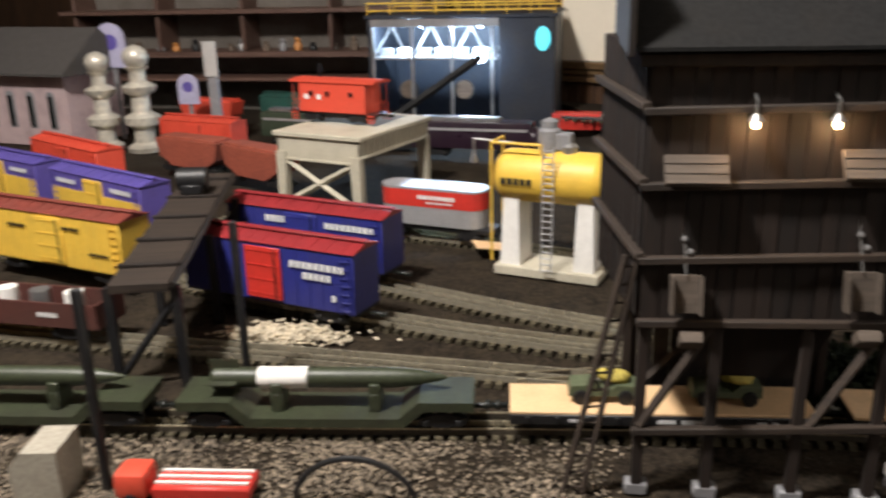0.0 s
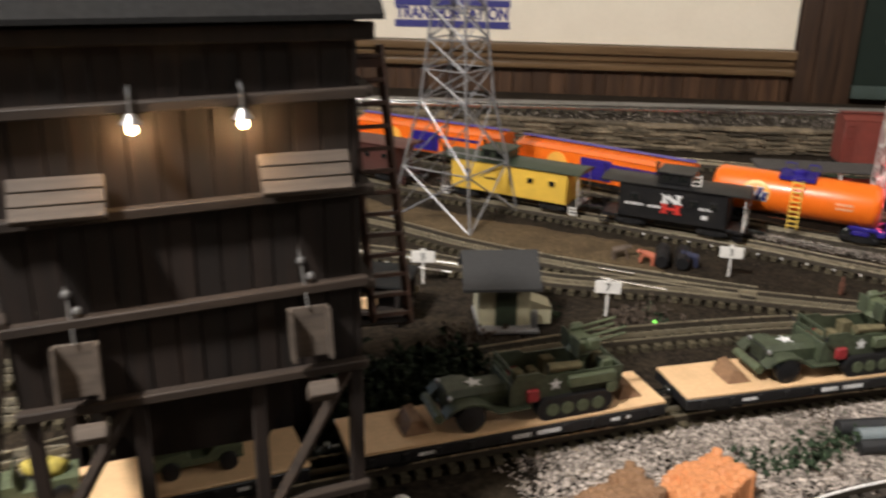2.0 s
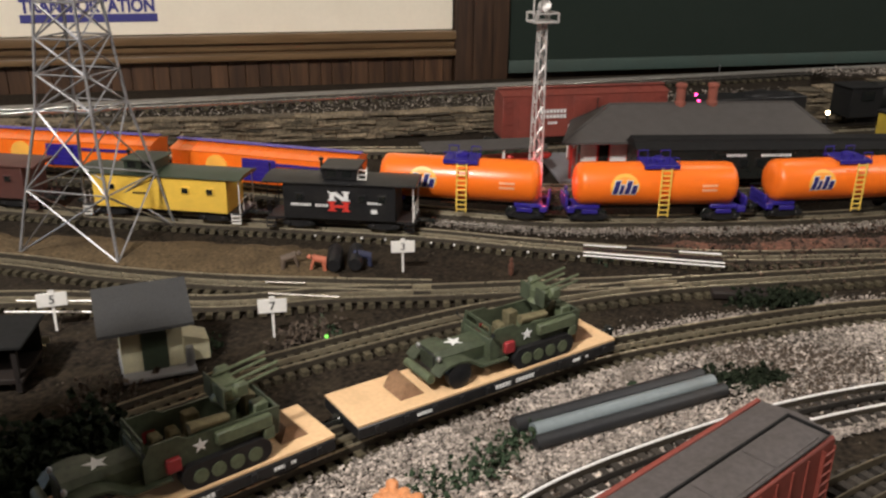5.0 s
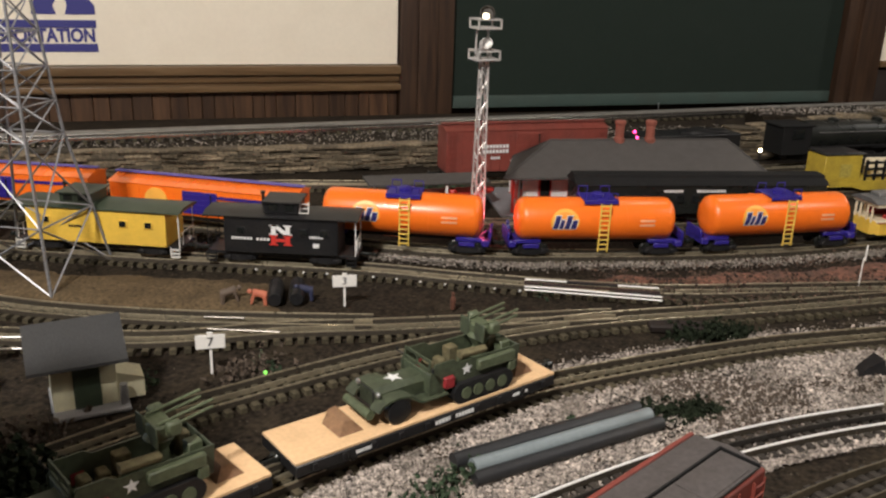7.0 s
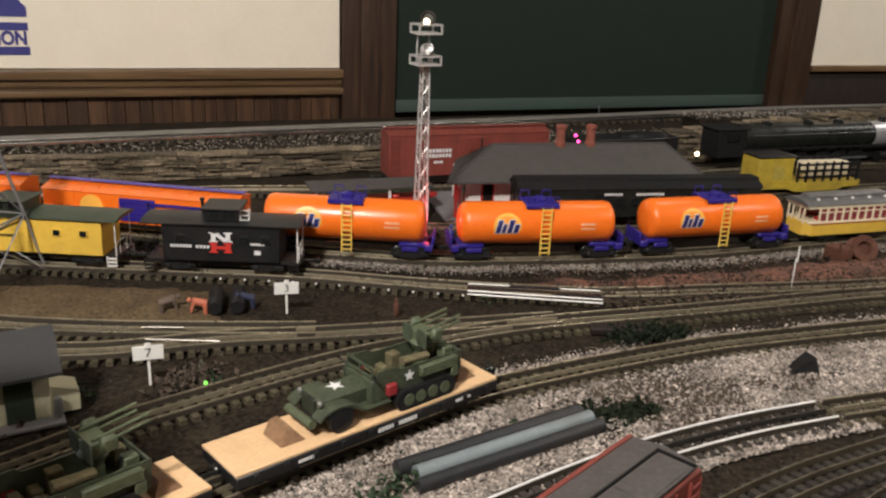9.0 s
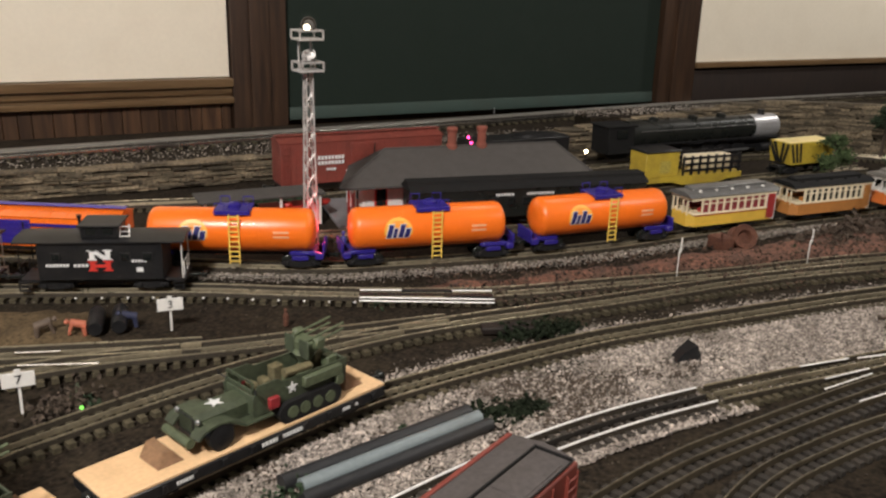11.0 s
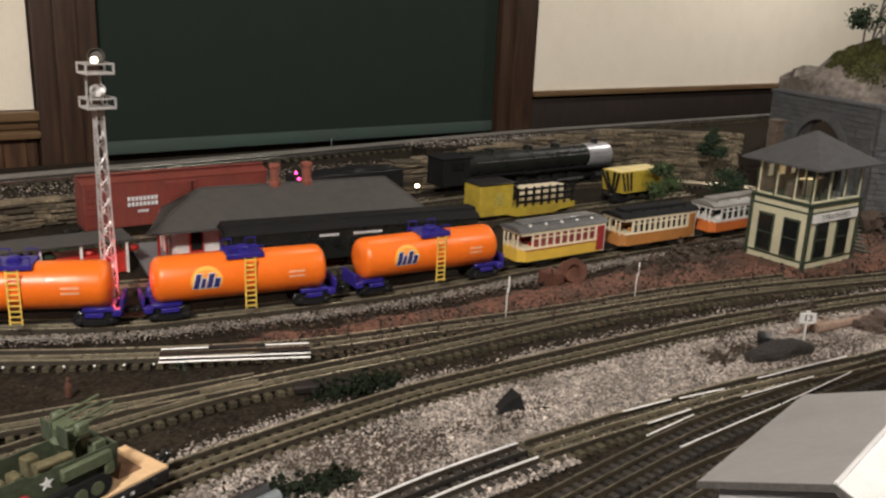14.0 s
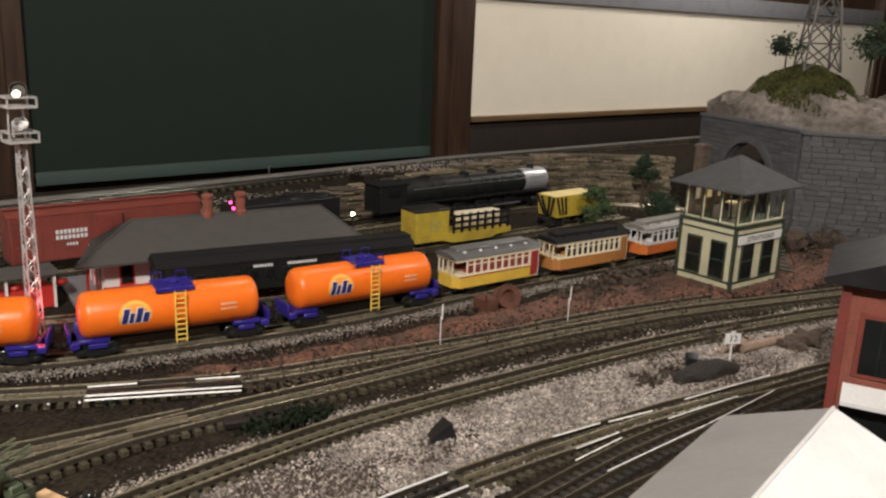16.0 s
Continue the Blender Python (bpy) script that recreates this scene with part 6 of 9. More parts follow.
def passenger_car(m):
    c = thing("passenger_car", m, "black passenger car with plain white lettering bars", "passenger car")
    L, w = 0.44, 0.064
    part("body", Shape().box((0, 0, 0.052), (L, w, 0.058), 0.001), SATIN, c)
    part("roof", Shape().prism([(-L / 2 - 0.003, -w / 2 - 0.002, 0.081), (-L / 2 - 0.003, -w / 2 + 0.006, 0.088), (-L / 2 - 0.003, -0.016, 0.092), (-L / 2 - 0.003, -0.014, 0.098), (-L / 2 - 0.003, 0.014, 0.098), (-L / 2 - 0.003, 0.016, 0.092), (-L / 2 - 0.003, w / 2 - 0.006, 0.088), (-L / 2 - 0.003, w / 2 + 0.002, 0.081)], (L + 0.006, 0, 0)), MATTE, c)
    for k in range(14):
        x = -L / 2 + 0.035 + k * 0.0285
        wn = part("window", Shape().box((x, -w / 2 - 0.0005, 0.055), (0.016, 0.002, 0.018), 0.0005), BLACK, c)
        part("pane", Shape().box((x, -w / 2 - 0.0017, 0.055), (0.012, 0.001, 0.014)), DARKGLASS, wn)
    for row in ((-0.055, 0.070, 0.034, 0.005), (0.012, 0.070, 0.052, 0.005)):
        part("marking", bars(Shape(), (row,), -w / 2 - 0.0006), WHITEINK, c, "plain lettering bars")
    part("underframe", Shape().box((0, 0, 0.019), (L - 0.02, 0.03, 0.010), 0.001).box((0.02, 0, 0.014), (0.08, 0.04, 0.014), 0.001), BLACK, c)
    for s in (-1, 1):
        truck(c, s * (L / 2 - 0.065), BLACK, 0.045)
        coupler(c, s * (L / 2 + 0.012))


passenger_car(between((1.645, 1.236), (1.985, 0.995)) @ Matrix.Diagonal((1, 1, 0.86, 1)))


def steam_engine(m):
    c = thing("steam_engine", m, "large black steam engine with a silver smokebox front", "steam engine")
    part("boiler", Shape().lathe([(0.030, -0.20), (0.033, -0.198), (0.033, -0.05), (0.0305, -0.02), (0.030, 0.185)], (0, 0, 0.068), 28, "x"), SATIN, c)
    part("smokebox", Shape().lathe([(0.0308, 0.185), (0.0308, 0.262), (0.029, 0.268), (0.022, 0.271), (0.008, 0.274)], (0, 0, 0.068), 28, "x"), SILVER, c, "silver grey smokebox")
    part("cab", Shape().box((-0.235, 0, 0.062), (0.075, 0.066, 0.062), 0.0015).box((-0.235, 0, 0.095), (0.088, 0.072, 0.004), 0.0015), MATTE, c)
    for s in (-1, 1):
        part("cab_window", Shape().box((-0.235, s * 0.0355, 0.078), (0.03, 0.001, 0.02)), DARKGLASS, c)
        part("running_board", Shape().box((0.03, s * 0.034, 0.048), (0.46, 0.010, 0.002)), BLACK, c)
        part("cylinder", Shape().cyl((0.20, s * 0.030, 0.020), (0.25, s * 0.030, 0.020), 0.011, seg=14), BLACK, c)
        part("side_rod", Shape().box((0.02, s * 0.027, 0.018), (0.30, 0.002, 0.005)), STEEL, c)
        for x in (-0.13, -0.08, -0.03, 0.04, 0.09, 0.14):
            part("driving_wheel", Shape().lathe([(0.021, -0.002), (0.021, 0.002), (0.018, 0.003), (0.006, 0.003)], (0, 0, 0), 20), BLACK, c, at=pose(x, s * 0.020, 0.021, -90 * s))
        part("handrail", Shape().cyl((-0.18, s * 0.034, 0.080), (0.25, s * 0.032, 0.080), 0.0008, seg=5), STEEL, c)
    for x, h in ((-0.12, 0.010), (0.0, 0.010), (0.09, 0.010)):
        part("dome", Shape().lathe([(0.012, 0.094), (0.012, 0.100 + h * 0.4), (0.006, 0.1 + h * 0.7)], (x, 0, 0), 16), SATIN, c)
    part("stack", Shape().lathe([(0.010, 0.096), (0.008, 0.103), (0.009, 0.110)], (0.225, 0, 0), 16), BLACK, c)
    part("pilot", Shape().prism([(0.265, -0.028, 0.004), (0.30, -0.008, 0.004), (0.30, 0.008, 0.004), (0.265, 0.028, 0.004)], (0, 0, 0.014)), BLACK, c)
    part("frame", Shape().box((0.02, 0, 0.028), (0.52, 0.030, 0.026), 0.001), BLACK, c)
    return c


def tender(m):
    c = thing("tender", m, "long black tender with two lit red markers", "tender")
    part("body", Shape().box((0, 0, 0.052), (0.25, 0.066, 0.062), 0.002), BLACK, c)
    part("coal", Shape().ball((0.05, 0, 0.080), 0.03, (2.2, 0.9, 0.35), 3).rough(0.006, 70), BLACK, c)
    for s in (-1, 1):
        truck(c, s * 0.075, BLACK, 0.045)
    for y, z in ((-0.018, 0.092), (-0.030, 0.082)):
        part("marker_lamp", Shape().ball((-0.126, y, z), 0.0032), PINKLED, c, "lit red marker")


steam_engine(between((2.295, 1.262), (2.85, 0.995)))
tender(between((1.985, 1.405), (2.25, 1.285)))


# ---- trolleys and work cars ----
def trolley(m, label, lower, upper, roof, trim, door, n=9, length=0.195):
    c = thing("trolley", m, label, "trolley", "parked trolleys")
    w = 0.058
    h = length / 2
    part("skirt", Shape().prism([(-h, -w / 2 + 0.01, 0.014), (-h + 0.012, -w / 2, 0.014), (h - 0.012, -w / 2, 0.014), (h, -w / 2 + 0.01, 0.014), (h, w / 2 - 0.01, 0.014), (h - 0.012, w / 2, 0.014), (-h + 0.012, w / 2, 0.014), (-h, w / 2 - 0.01, 0.014)], (0, 0, 0.022)), lower, c)
    part("belt", Shape().box((0, 0, 0.0362), (length - 0.012, w + 0.0006, 0.0035), 0.0005), upper, c)
    part("sill_line", Shape().box((0, 0, 0.0335), (length - 0.020, w + 0.0014, 0.0012)), trim, c)
    part("header", Shape().box((0, 0, 0.0632), (length - 0.004, w, 0.007), 0.001), upper, c)
    for s in (-1, 1):
        for k in range(n + 1):
            x = -h + 0.026 + k * (length - 0.052) / n
            part("mullion", Shape().box((x, s * (w / 2 - 0.001), 0.0490), (0.0034 if trim is TROLLEYRED else 0.0052, 0.002, 0.023)), upper, c)
        part("pane", Shape().box((0, s * (w / 2 - 0.003), 0.0490), (length - 0.054, 0.0008, 0.024)), TROLLEYGLASS if trim is TROLLEYRED else DARKGLASS, c)
        part("sash_rail", Shape().box((0, s * (w / 2 - 0.0014), 0.0535), (length - 0.054, 0.0014, 0.0018)), upper, c)
        part("door_frame", Shape().box((h - 0.014, s * (w / 2 - 0.0014), 0.0385), (0.022, 0.0026, 0.049), 0.0004), WHITE, c)
        part("door", Shape().box((h - 0.014, s * (w / 2 - 0.001), 0.0385), (0.018, 0.003, 0.045), 0.0006), door, c)
    for s in (-1, 1):
        for y in (-w / 2 + 0.010, -0.008, 0.008, w / 2 - 0.010):
            part("mullion", Shape().box((s * (h - 0.001), y, 0.0465), (0.002, 0.003, 0.026)), upper, c)
    for s in (-1, 1):
        part("seat", Shape().box((0, s * 0.016, 0.038), (length - 0.06, 0.014, 0.012), 0.001), trim, c)
    part("roof", Shape().prism([(-h - 0.003, -w / 2 - 0.002, 0.066), (-h - 0.003, -w / 2 + 0.005, 0.071), (-h - 0.003, -0.014, 0.074), (-h - 0.003, 0.014, 0.074), (-h - 0.003, w / 2 - 0.005, 0.071), (-h - 0.003, w / 2 + 0.002, 0.066)], (length + 0.006, 0, 0)), roof, c)
    part("clerestory", Shape().box((0, 0, 0.0755), (length - 0.03, 0.026, 0.008), 0.002), roof, c)
    for k in range(5):
        part("roof_vent", Shape().ball((-0.07 + k * 0.035, -0.017, 0.073), 0.0035, sub=1), WHITE if roof is ROOFTIN else roof, c)
    part("floor", Shape().box((0, 0, 0.013), (length - 0.01, w - 0.006, 0.004)), BLACK, c)
    for s in (-1, 1):
        truck(c, s * (h - 0.055), BLACK, 0.03)
    return c


trolley(between((1.945, 0.888), (2.125, 0.792)), "cream and yellow trolley with red trim and grey roof", YELLOW, CREAMY, ROOFTIN, TROLLEYRED, TROLLEYRED)
trolley(between((2.152, 0.778), (2.335, 0.677)), "orange brown trolley with white windows and black roof", BRONZE, CREAMY, MATTE, BRONZE, BRONZE, 10)
trolley(between((2.365, 0.660), (2.535, 0.577)), "orange and white trolley with pale grey roof", TROLLEYORANGE, WHITE, LEDGEGREY, WHITE, WHITE, 7, 0.18)


def work_car(m):
    c = thing("work_car", m, "yellow work car with cabin and black stake rails", "work car")
    part("frame", Shape().prism([(-0.13, -0.030, 0.024), (0.13, -0.030, 0.024), (0.13, -0.030, 0.012), (0.09, -0.030, 0.010), (0.07, -0.030, 0.004), (-0.03, -0.030, 0.004), (-0.06, -0.030, 0.012), (-0.13, -0.030, 0.012)], (0, 0.060, 0)), MUSTARD, c)
    cb = part("cabin", Shape().box((-0.085, 0, 0.050), (0.085, 0.056, 0.052), 0.001), MUSTARD, c)
    part("vent", Shape().box((-0.078, -0.0284, 0.045), (0.026, 0.001, 0.026)), KHAKI, cb)
    part("roof", Shape().box((-0.085, 0, 0.078), (0.092, 0.062, 0.005), 0.002), BLACK, c)
    for k in range(8):
        for s in (-1, 1):
            part("stake", Shape().box((-0.03 + k * 0.0215, s * 0.0285, 0.044), (0.005, 0.003, 0.042)), BLACK, c)
    for s in (-1, 1):
        for z in (0.034, 0.047, 0.060):
            part("rail", Shape().box((0.045, s * 0.030, z), (0.16, 0.002, 0.005)), BLACK, c)
    part("load", Shape().box((0.06, 0.006, 0.042), (0.11, 0.030, 0.034), 0.003).rough(0.002, 60), CREAMY, c)
    for s in (-1, 1):
        truck(c, s * 0.095)


def dump_car(m):
    c = thing("dump_car", m, "yellow side-dump car with black chevrons", "dump car")
    part("body", Shape().prism([(-0.075, -0.030, 0.075), (0.075, -0.030, 0.075), (0.065, -0.030, 0.026), (-0.065, -0.030, 0.026)], (0, 0.06, 0)), MUSTARD, c)
    part("fill", Shape().box((0, 0, 0.0755), (0.14, 0.05, 0.003), 0.001), material_pale, c)
    for y, low in ((-0.027, -0.010), (-0.013, -0.002), (0.013, 0.002), (0.027, 0.010)):
        part("chevron", Shape().bar((-0.0762, y, 0.074), (-0.0662, low, 0.028), 0.0050), INK, c)
    for k in range(3):
        x = -0.072 + k * 0.014
        part("chevron", Shape().prism([(x, -0.0306, 0.074), (x + 0.007, -0.0306, 0.074), (x + 0.021 - k * 0.004, -0.0306, 0.030), (x + 0.014 - k * 0.004, -0.0306, 0.030)], (0, 0.0008, 0)), INK, c)
    part("frame", Shape().box((0, 0, 0.020), (0.17, 0.03, 0.008), 0.001), BLACK, c)
    for s in (-1, 1):
        truck(c, s * 0.055)


work_car(between((2.195, 1.090), (2.43, 0.966)))
dump_car(between((2.53, 0.915), (2.70, 0.835)))


# ---- signal tower ----
def signal_tower(m):
    t = thing("signal_tower", m, "cream two-storey signal tower with green trim and lit windows", "signal tower")
    a, b, top = 0.152, 0.120, 0.126
    part("base", Shape().box((a / 2, b / 2, 0.002), (a + 0.008, b + 0.008, 0.004), 0.0008), GREY, t)
    part("landing", Shape().box((a + 0.045, 0.030, 0.003), (0.080, 0.060, 0.006), 0.001), PLANK, t)
    part("wall", Shape().box((a / 2, b / 2, top / 2 + 0.001), (a, b, top - 0.002), 0.0006), CREAM, t)
    for z, g, h in ((0.006, 0.003, 0.006), (0.021, 0.0022, 0.0035), (0.111, 0.0022, 0.0035), (0.126, 0.006, 0.006)):
        part("trim_band", Shape().box((a / 2, b / 2, z), (a + g, b + g, h)), DKGREEN, t)
    for x, y in ((0, 0), (a, 0), (0, b), (a, b)):
        part("corner_trim", Shape().box((x, y, top / 2), (0.006, 0.006, top)), DKGREEN, t)
    for k in range(2):
        for side in range(2):
            c = (a * (0.28 + 0.43 * k), -0.0005, 0.060) if side == 0 else (-0.0005, b * (0.27 + 0.44 * k), 0.060)
            s = (0.040, 0.003, 0.072) if side == 0 else (0.003, 0.034, 0.072)
            w = part("window", Shape().box(c, s, 0.0005), DKGREEN, t)
            q = (c[0], c[1] - 0.0016, c[2]) if side == 0 else (c[0] - 0.0016, c[1], c[2])
            part("pane", Shape().box(q, (0.033, 0.001, 0.064) if side == 0 else (0.001, 0.028, 0.064)), DARKGLASS, w)
            part("glazing_bar", Shape().box((q[0], q[1] - 0.0006, q[2]) if side == 0 else (q[0] - 0.0006, q[1], q[2]), (0.034, 0.0012, 0.0022) if side == 0 else (0.0012, 0.029, 0.0022)), DKGREEN, w)
    nb = part("name_board", Shape().box((a * 0.5, -0.003, 0.1015), (a * 0.92, 0.002, 0.0165), 0.0004), WHITE, t)
    lettering("lettering", "STRATFORD", 0.0140, INK, nb, pose(a * 0.5, -0.0043, 0.1015) @ NEAR, spread=1.15)
    for x, y in ((0.004, 0.004), (a * 0.34, 0.004), (a * 0.66, 0.004), (a - 0.004, 0.004), (0.004, b * 0.34), (0.004, b * 0.66), (0.004, b - 0.004), (a - 0.004, b - 0.004), (a - 0.004, b / 2)):
        part("mullion", Shape().box((x, y, 0.159), (0.0042, 0.0046, 0.064)), CREAM, t)
        part("mullion_edge", Shape().box((x, y, 0.159), (0.0072, 0.0030, 0.064)), DKGREEN, t)
    for x, y in ((a * 0.17, 0.0042), (a * 0.50, 0.0042), (a * 0.83, 0.0042), (0.0042, b * 0.17), (0.0042, b * 0.50), (0.0042, b * 0.83)):
        part("glazing_bar", Shape().box((x, y, 0.159), (0.0016, 0.0016, 0.062)), DKGREEN, t)
    for x, y in ((a / 2, 0.0022), (0.0022, b / 2)):
        part("sill", Shape().box((x, y, 0.1300), (a - 0.012, 0.003, 0.004) if y < 0.01 else (0.003, b - 0.012, 0.004)), CREAM, t)
    part("back_wall", Shape().box((a / 2, b - 0.002, 0.159), (a - 0.01, 0.002, 0.064)), PLANK, t)
    part("pane", Shape().box((a / 2, 0.003, 0.159), (a - 0.01, 0.0008, 0.063)), GLASS, t).visible_shadow = False
    part("pane", Shape().box((0.003, b / 2, 0.159), (0.0008, b - 0.01, 0.063)), GLASS, t).visible_shadow = False
    for k in range(3):
        part("lever_desk", Shape().box((a * (0.28 + 0.24 * k), b * 0.55, 0.142), (0.022, 0.02, 0.030), 0.001), PLANK if k != 1 else CREAMY, t)
        part("lever", Shape().cyl((a * (0.24 + 0.26 * k), b * 0.32, 0.130), (a * (0.25 + 0.26 * k), b * 0.34, 0.158), 0.0012, seg=6), SATIN, t)
        part("notice", Shape().box((a * (0.22 + 0.25 * k), b - 0.0045, 0.168), (0.016, 0.002, 0.022)), WHITE if k != 1 else CREAMY, t)
    part("header", Shape().box((a / 2, b / 2, 0.190), (a + 0.004, b + 0.004, 0.005)), DKGREEN, t)
    sh = Shape()
    e = 0.022
    base = [sh.bm.verts.new(p) for p in ((-e, -e, 0.191), (a + e, -e, 0.191), (a + e, b + e, 0.191), (-e, b + e, 0.191))]
    up = [sh.bm.verts.new((v.co.x, v.co.y, 0.194)) for v in base]
    r0, r1 = sh.bm.verts.new((a / 2 - 0.005, b / 2, 0.247)), sh.bm.verts.new((a / 2 + 0.005, b / 2, 0.247))
    for f in (base[::-1], (up[0], up[1], r1, r0), (up[1], up[2], r1), (up[2], up[3], r0, r1), (up[3], up[0], r0)):
        sh.bm.faces.new(f)
    for i in range(4):
        sh.bm.faces.new((base[i], base[(i + 1) % 4], up[(i + 1) % 4], up[i]))
    part("roof", sh, SLATE, t, "slate grey hipped roof")
    part("chimney", Shape().box((a * 0.30, b + 0.004, 0.232), (0.022, 0.018, 0.055), 0.0008).box((a * 0.30, b + 0.004, 0.258), (0.026, 0.022, 0.004)), PLANK, t)
    for k in range(8):
        part("stair_step", Shape().box((a + 0.012 + k * 0.008, 0.02, 0.078 - k * 0.0095), (0.010, 0.03, 0.002)), DKGREEN, t)
    for y in (0.005, 0.036):
        part("stair_rail", Shape().bar((a + 0.006, y, 0.105), (a + 0.075, y, 0.022), 0.0022), DKGREEN, t)
    return t


signal_tower(pose(2.257, 0.450, 0.001, 0, 0, -27))
lamp("signal_tower_light", "POINT", pose(2.257, 0.450, 0.001, 0, 0, -27) @ pose(0.085, 0.06, 0.183), 0.06, (1.0, 0.80, 0.52), 0.003)


# ---- little red crossing lamp by the floodlight tower ----
cl = thing("crossing_signal", pose(1.418, 1.248, 0), "small crossing signal with a lit red lamp", "signal")
part("post", Shape().cyl((0, 0, 0), (0, 0, 0.058), 0.0016, seg=8), BLACK, cl)
part("lamp", Shape().ball((0, -0.002, 0.060), 0.0032), REDLED, cl, "lit red lamp")
lamp("crossing_signal_light", "POINT", pose(1.418, 1.240, 0.064), 0.13, (1.0, 0.08, 0.10), 0.003)


# ---- mountain with tunnel portal ----
def block_wall(name, a, b, h, label, arch=None, top=True):
    """A wall of cut stone blocks from a to b; arch: (middle, half width, spring height)."""
    d = Vector((b[0] - a[0], b[1] - a[1], 0))
    L = d.length
    w = thing(name, pose(a[0], a[1], 0, 0, 0, math.degrees(math.atan2(d.y, d.x))), label, "stone wall", kind="structure")

    def open_at(x, z):
        if not arch:
            return False
        mid, half, spring = arch
        return abs(x - mid) < half and (z < spring or (x - mid) ** 2 + (z - spring) ** 2 < half ** 2)

    back = Shape()
    n = 48
    for i in range(n):
        x0, x1 = L * i / n, L * (i + 1) / n
        z0 = 0.0
        if arch and abs((x0 + x1) / 2 - arch[0]) < arch[1]:
            z0 = arch[2] + math.sqrt(max(0, arch[1] ** 2 - ((x0 + x1) / 2 - arch[0]) ** 2))
        back.box(((x0 + x1) / 2, 0.012, (z0 + h) / 2), (x1 - x0, 0.018, h - z0))
    part("wall_core", back, STONE, w)
    rows = int(h / 0.0125)
    block = [finish("block", Shape().box((0, 0, 0), (1, 1, 1), 0.10).rough(0.04, 3 + k), STONE) for k in range(4)]
    for r in range(rows):
        x = -0.02 * rnd.random()
        z = (r + 0.5) * h / rows
        while x < L:
            ln = rnd.uniform(0.022, 0.036)
            x0, x1 = max(0, x), min(L, x + ln)
            if x1 - x0 > 0.006 and not (open_at(x0, z) or open_at(x1, z) or open_at((x0 + x1) / 2, z)):
                o = new("block", rnd.choice(block))
                o.parent = w
                o.matrix_basis = pose((x0 + x1) / 2, 0.001 + rnd.uniform(-0.001, 0.001), z) @ Matrix.Diagonal((x1 - x0 - 0.0006, 0.008, h / rows - 0.0006, 1))
            x += ln
    if arch:
        mid, half, spring = arch
        for k in range(15):
            a0 = math.pi * (k + 0.5) / 15
            o = new("arch_stone", block[k % 4])
            o.parent = w
            o.matrix_basis = pose(mid + (half + 0.011) * math.cos(a0), -0.003, spring + (half + 0.011) * math.sin(a0), 0, 90 - math.degrees(a0), 0) @ Matrix.Diagonal((0.0215, 0.012, (half + 0.011) * math.pi / 15.5, 1)) @ pose(0, 0, 0, 0, 90, 0)
    part("coping", Shape().box((L / 2, 0.008, h + 0.004), (L + 0.006, 0.030, 0.009), 0.0015), STONE, w)
    return w


block_wall("portal_wall", (3.12, 0.66), (2.862, 0.392), 0.250, "grey cut stone tunnel portal wall with an arched opening", (0.20, 0.085, 0.115))
block_wall("side_wall", (2.860, 0.386), (2.97, -0.25), 0.246, "grey cut stone retaining wall below the mountain")


def hill(u, v, x, y):
    """Height of the mountain: a craggy shelf with a rounded mossy knoll on it."""
    e = max(0.0, 1 - (u / 0.60) ** 6) * max(0.0, 1 - (v / 0.44) ** 6)
    knoll = math.exp(-((x - 3.14) / 0.17) ** 2 - ((y - 0.415) / 0.150) ** 2)
    crag = noise.fractal(Vector((x * 13, y * 13, 2)), 0.9, 2.1, 5)
    ridge = 1 - abs(noise.noise(Vector((x * 16, y * 16, 9))))
    h = 0.225 + e ** 0.35 * (0.058 + 0.112 * knoll + 0.035 * max(0, 0.3 - y))
    return h + e * (1 - 0.75 * knoll) * (0.028 * crag + 0.026 * (ridge - 0.6)), e


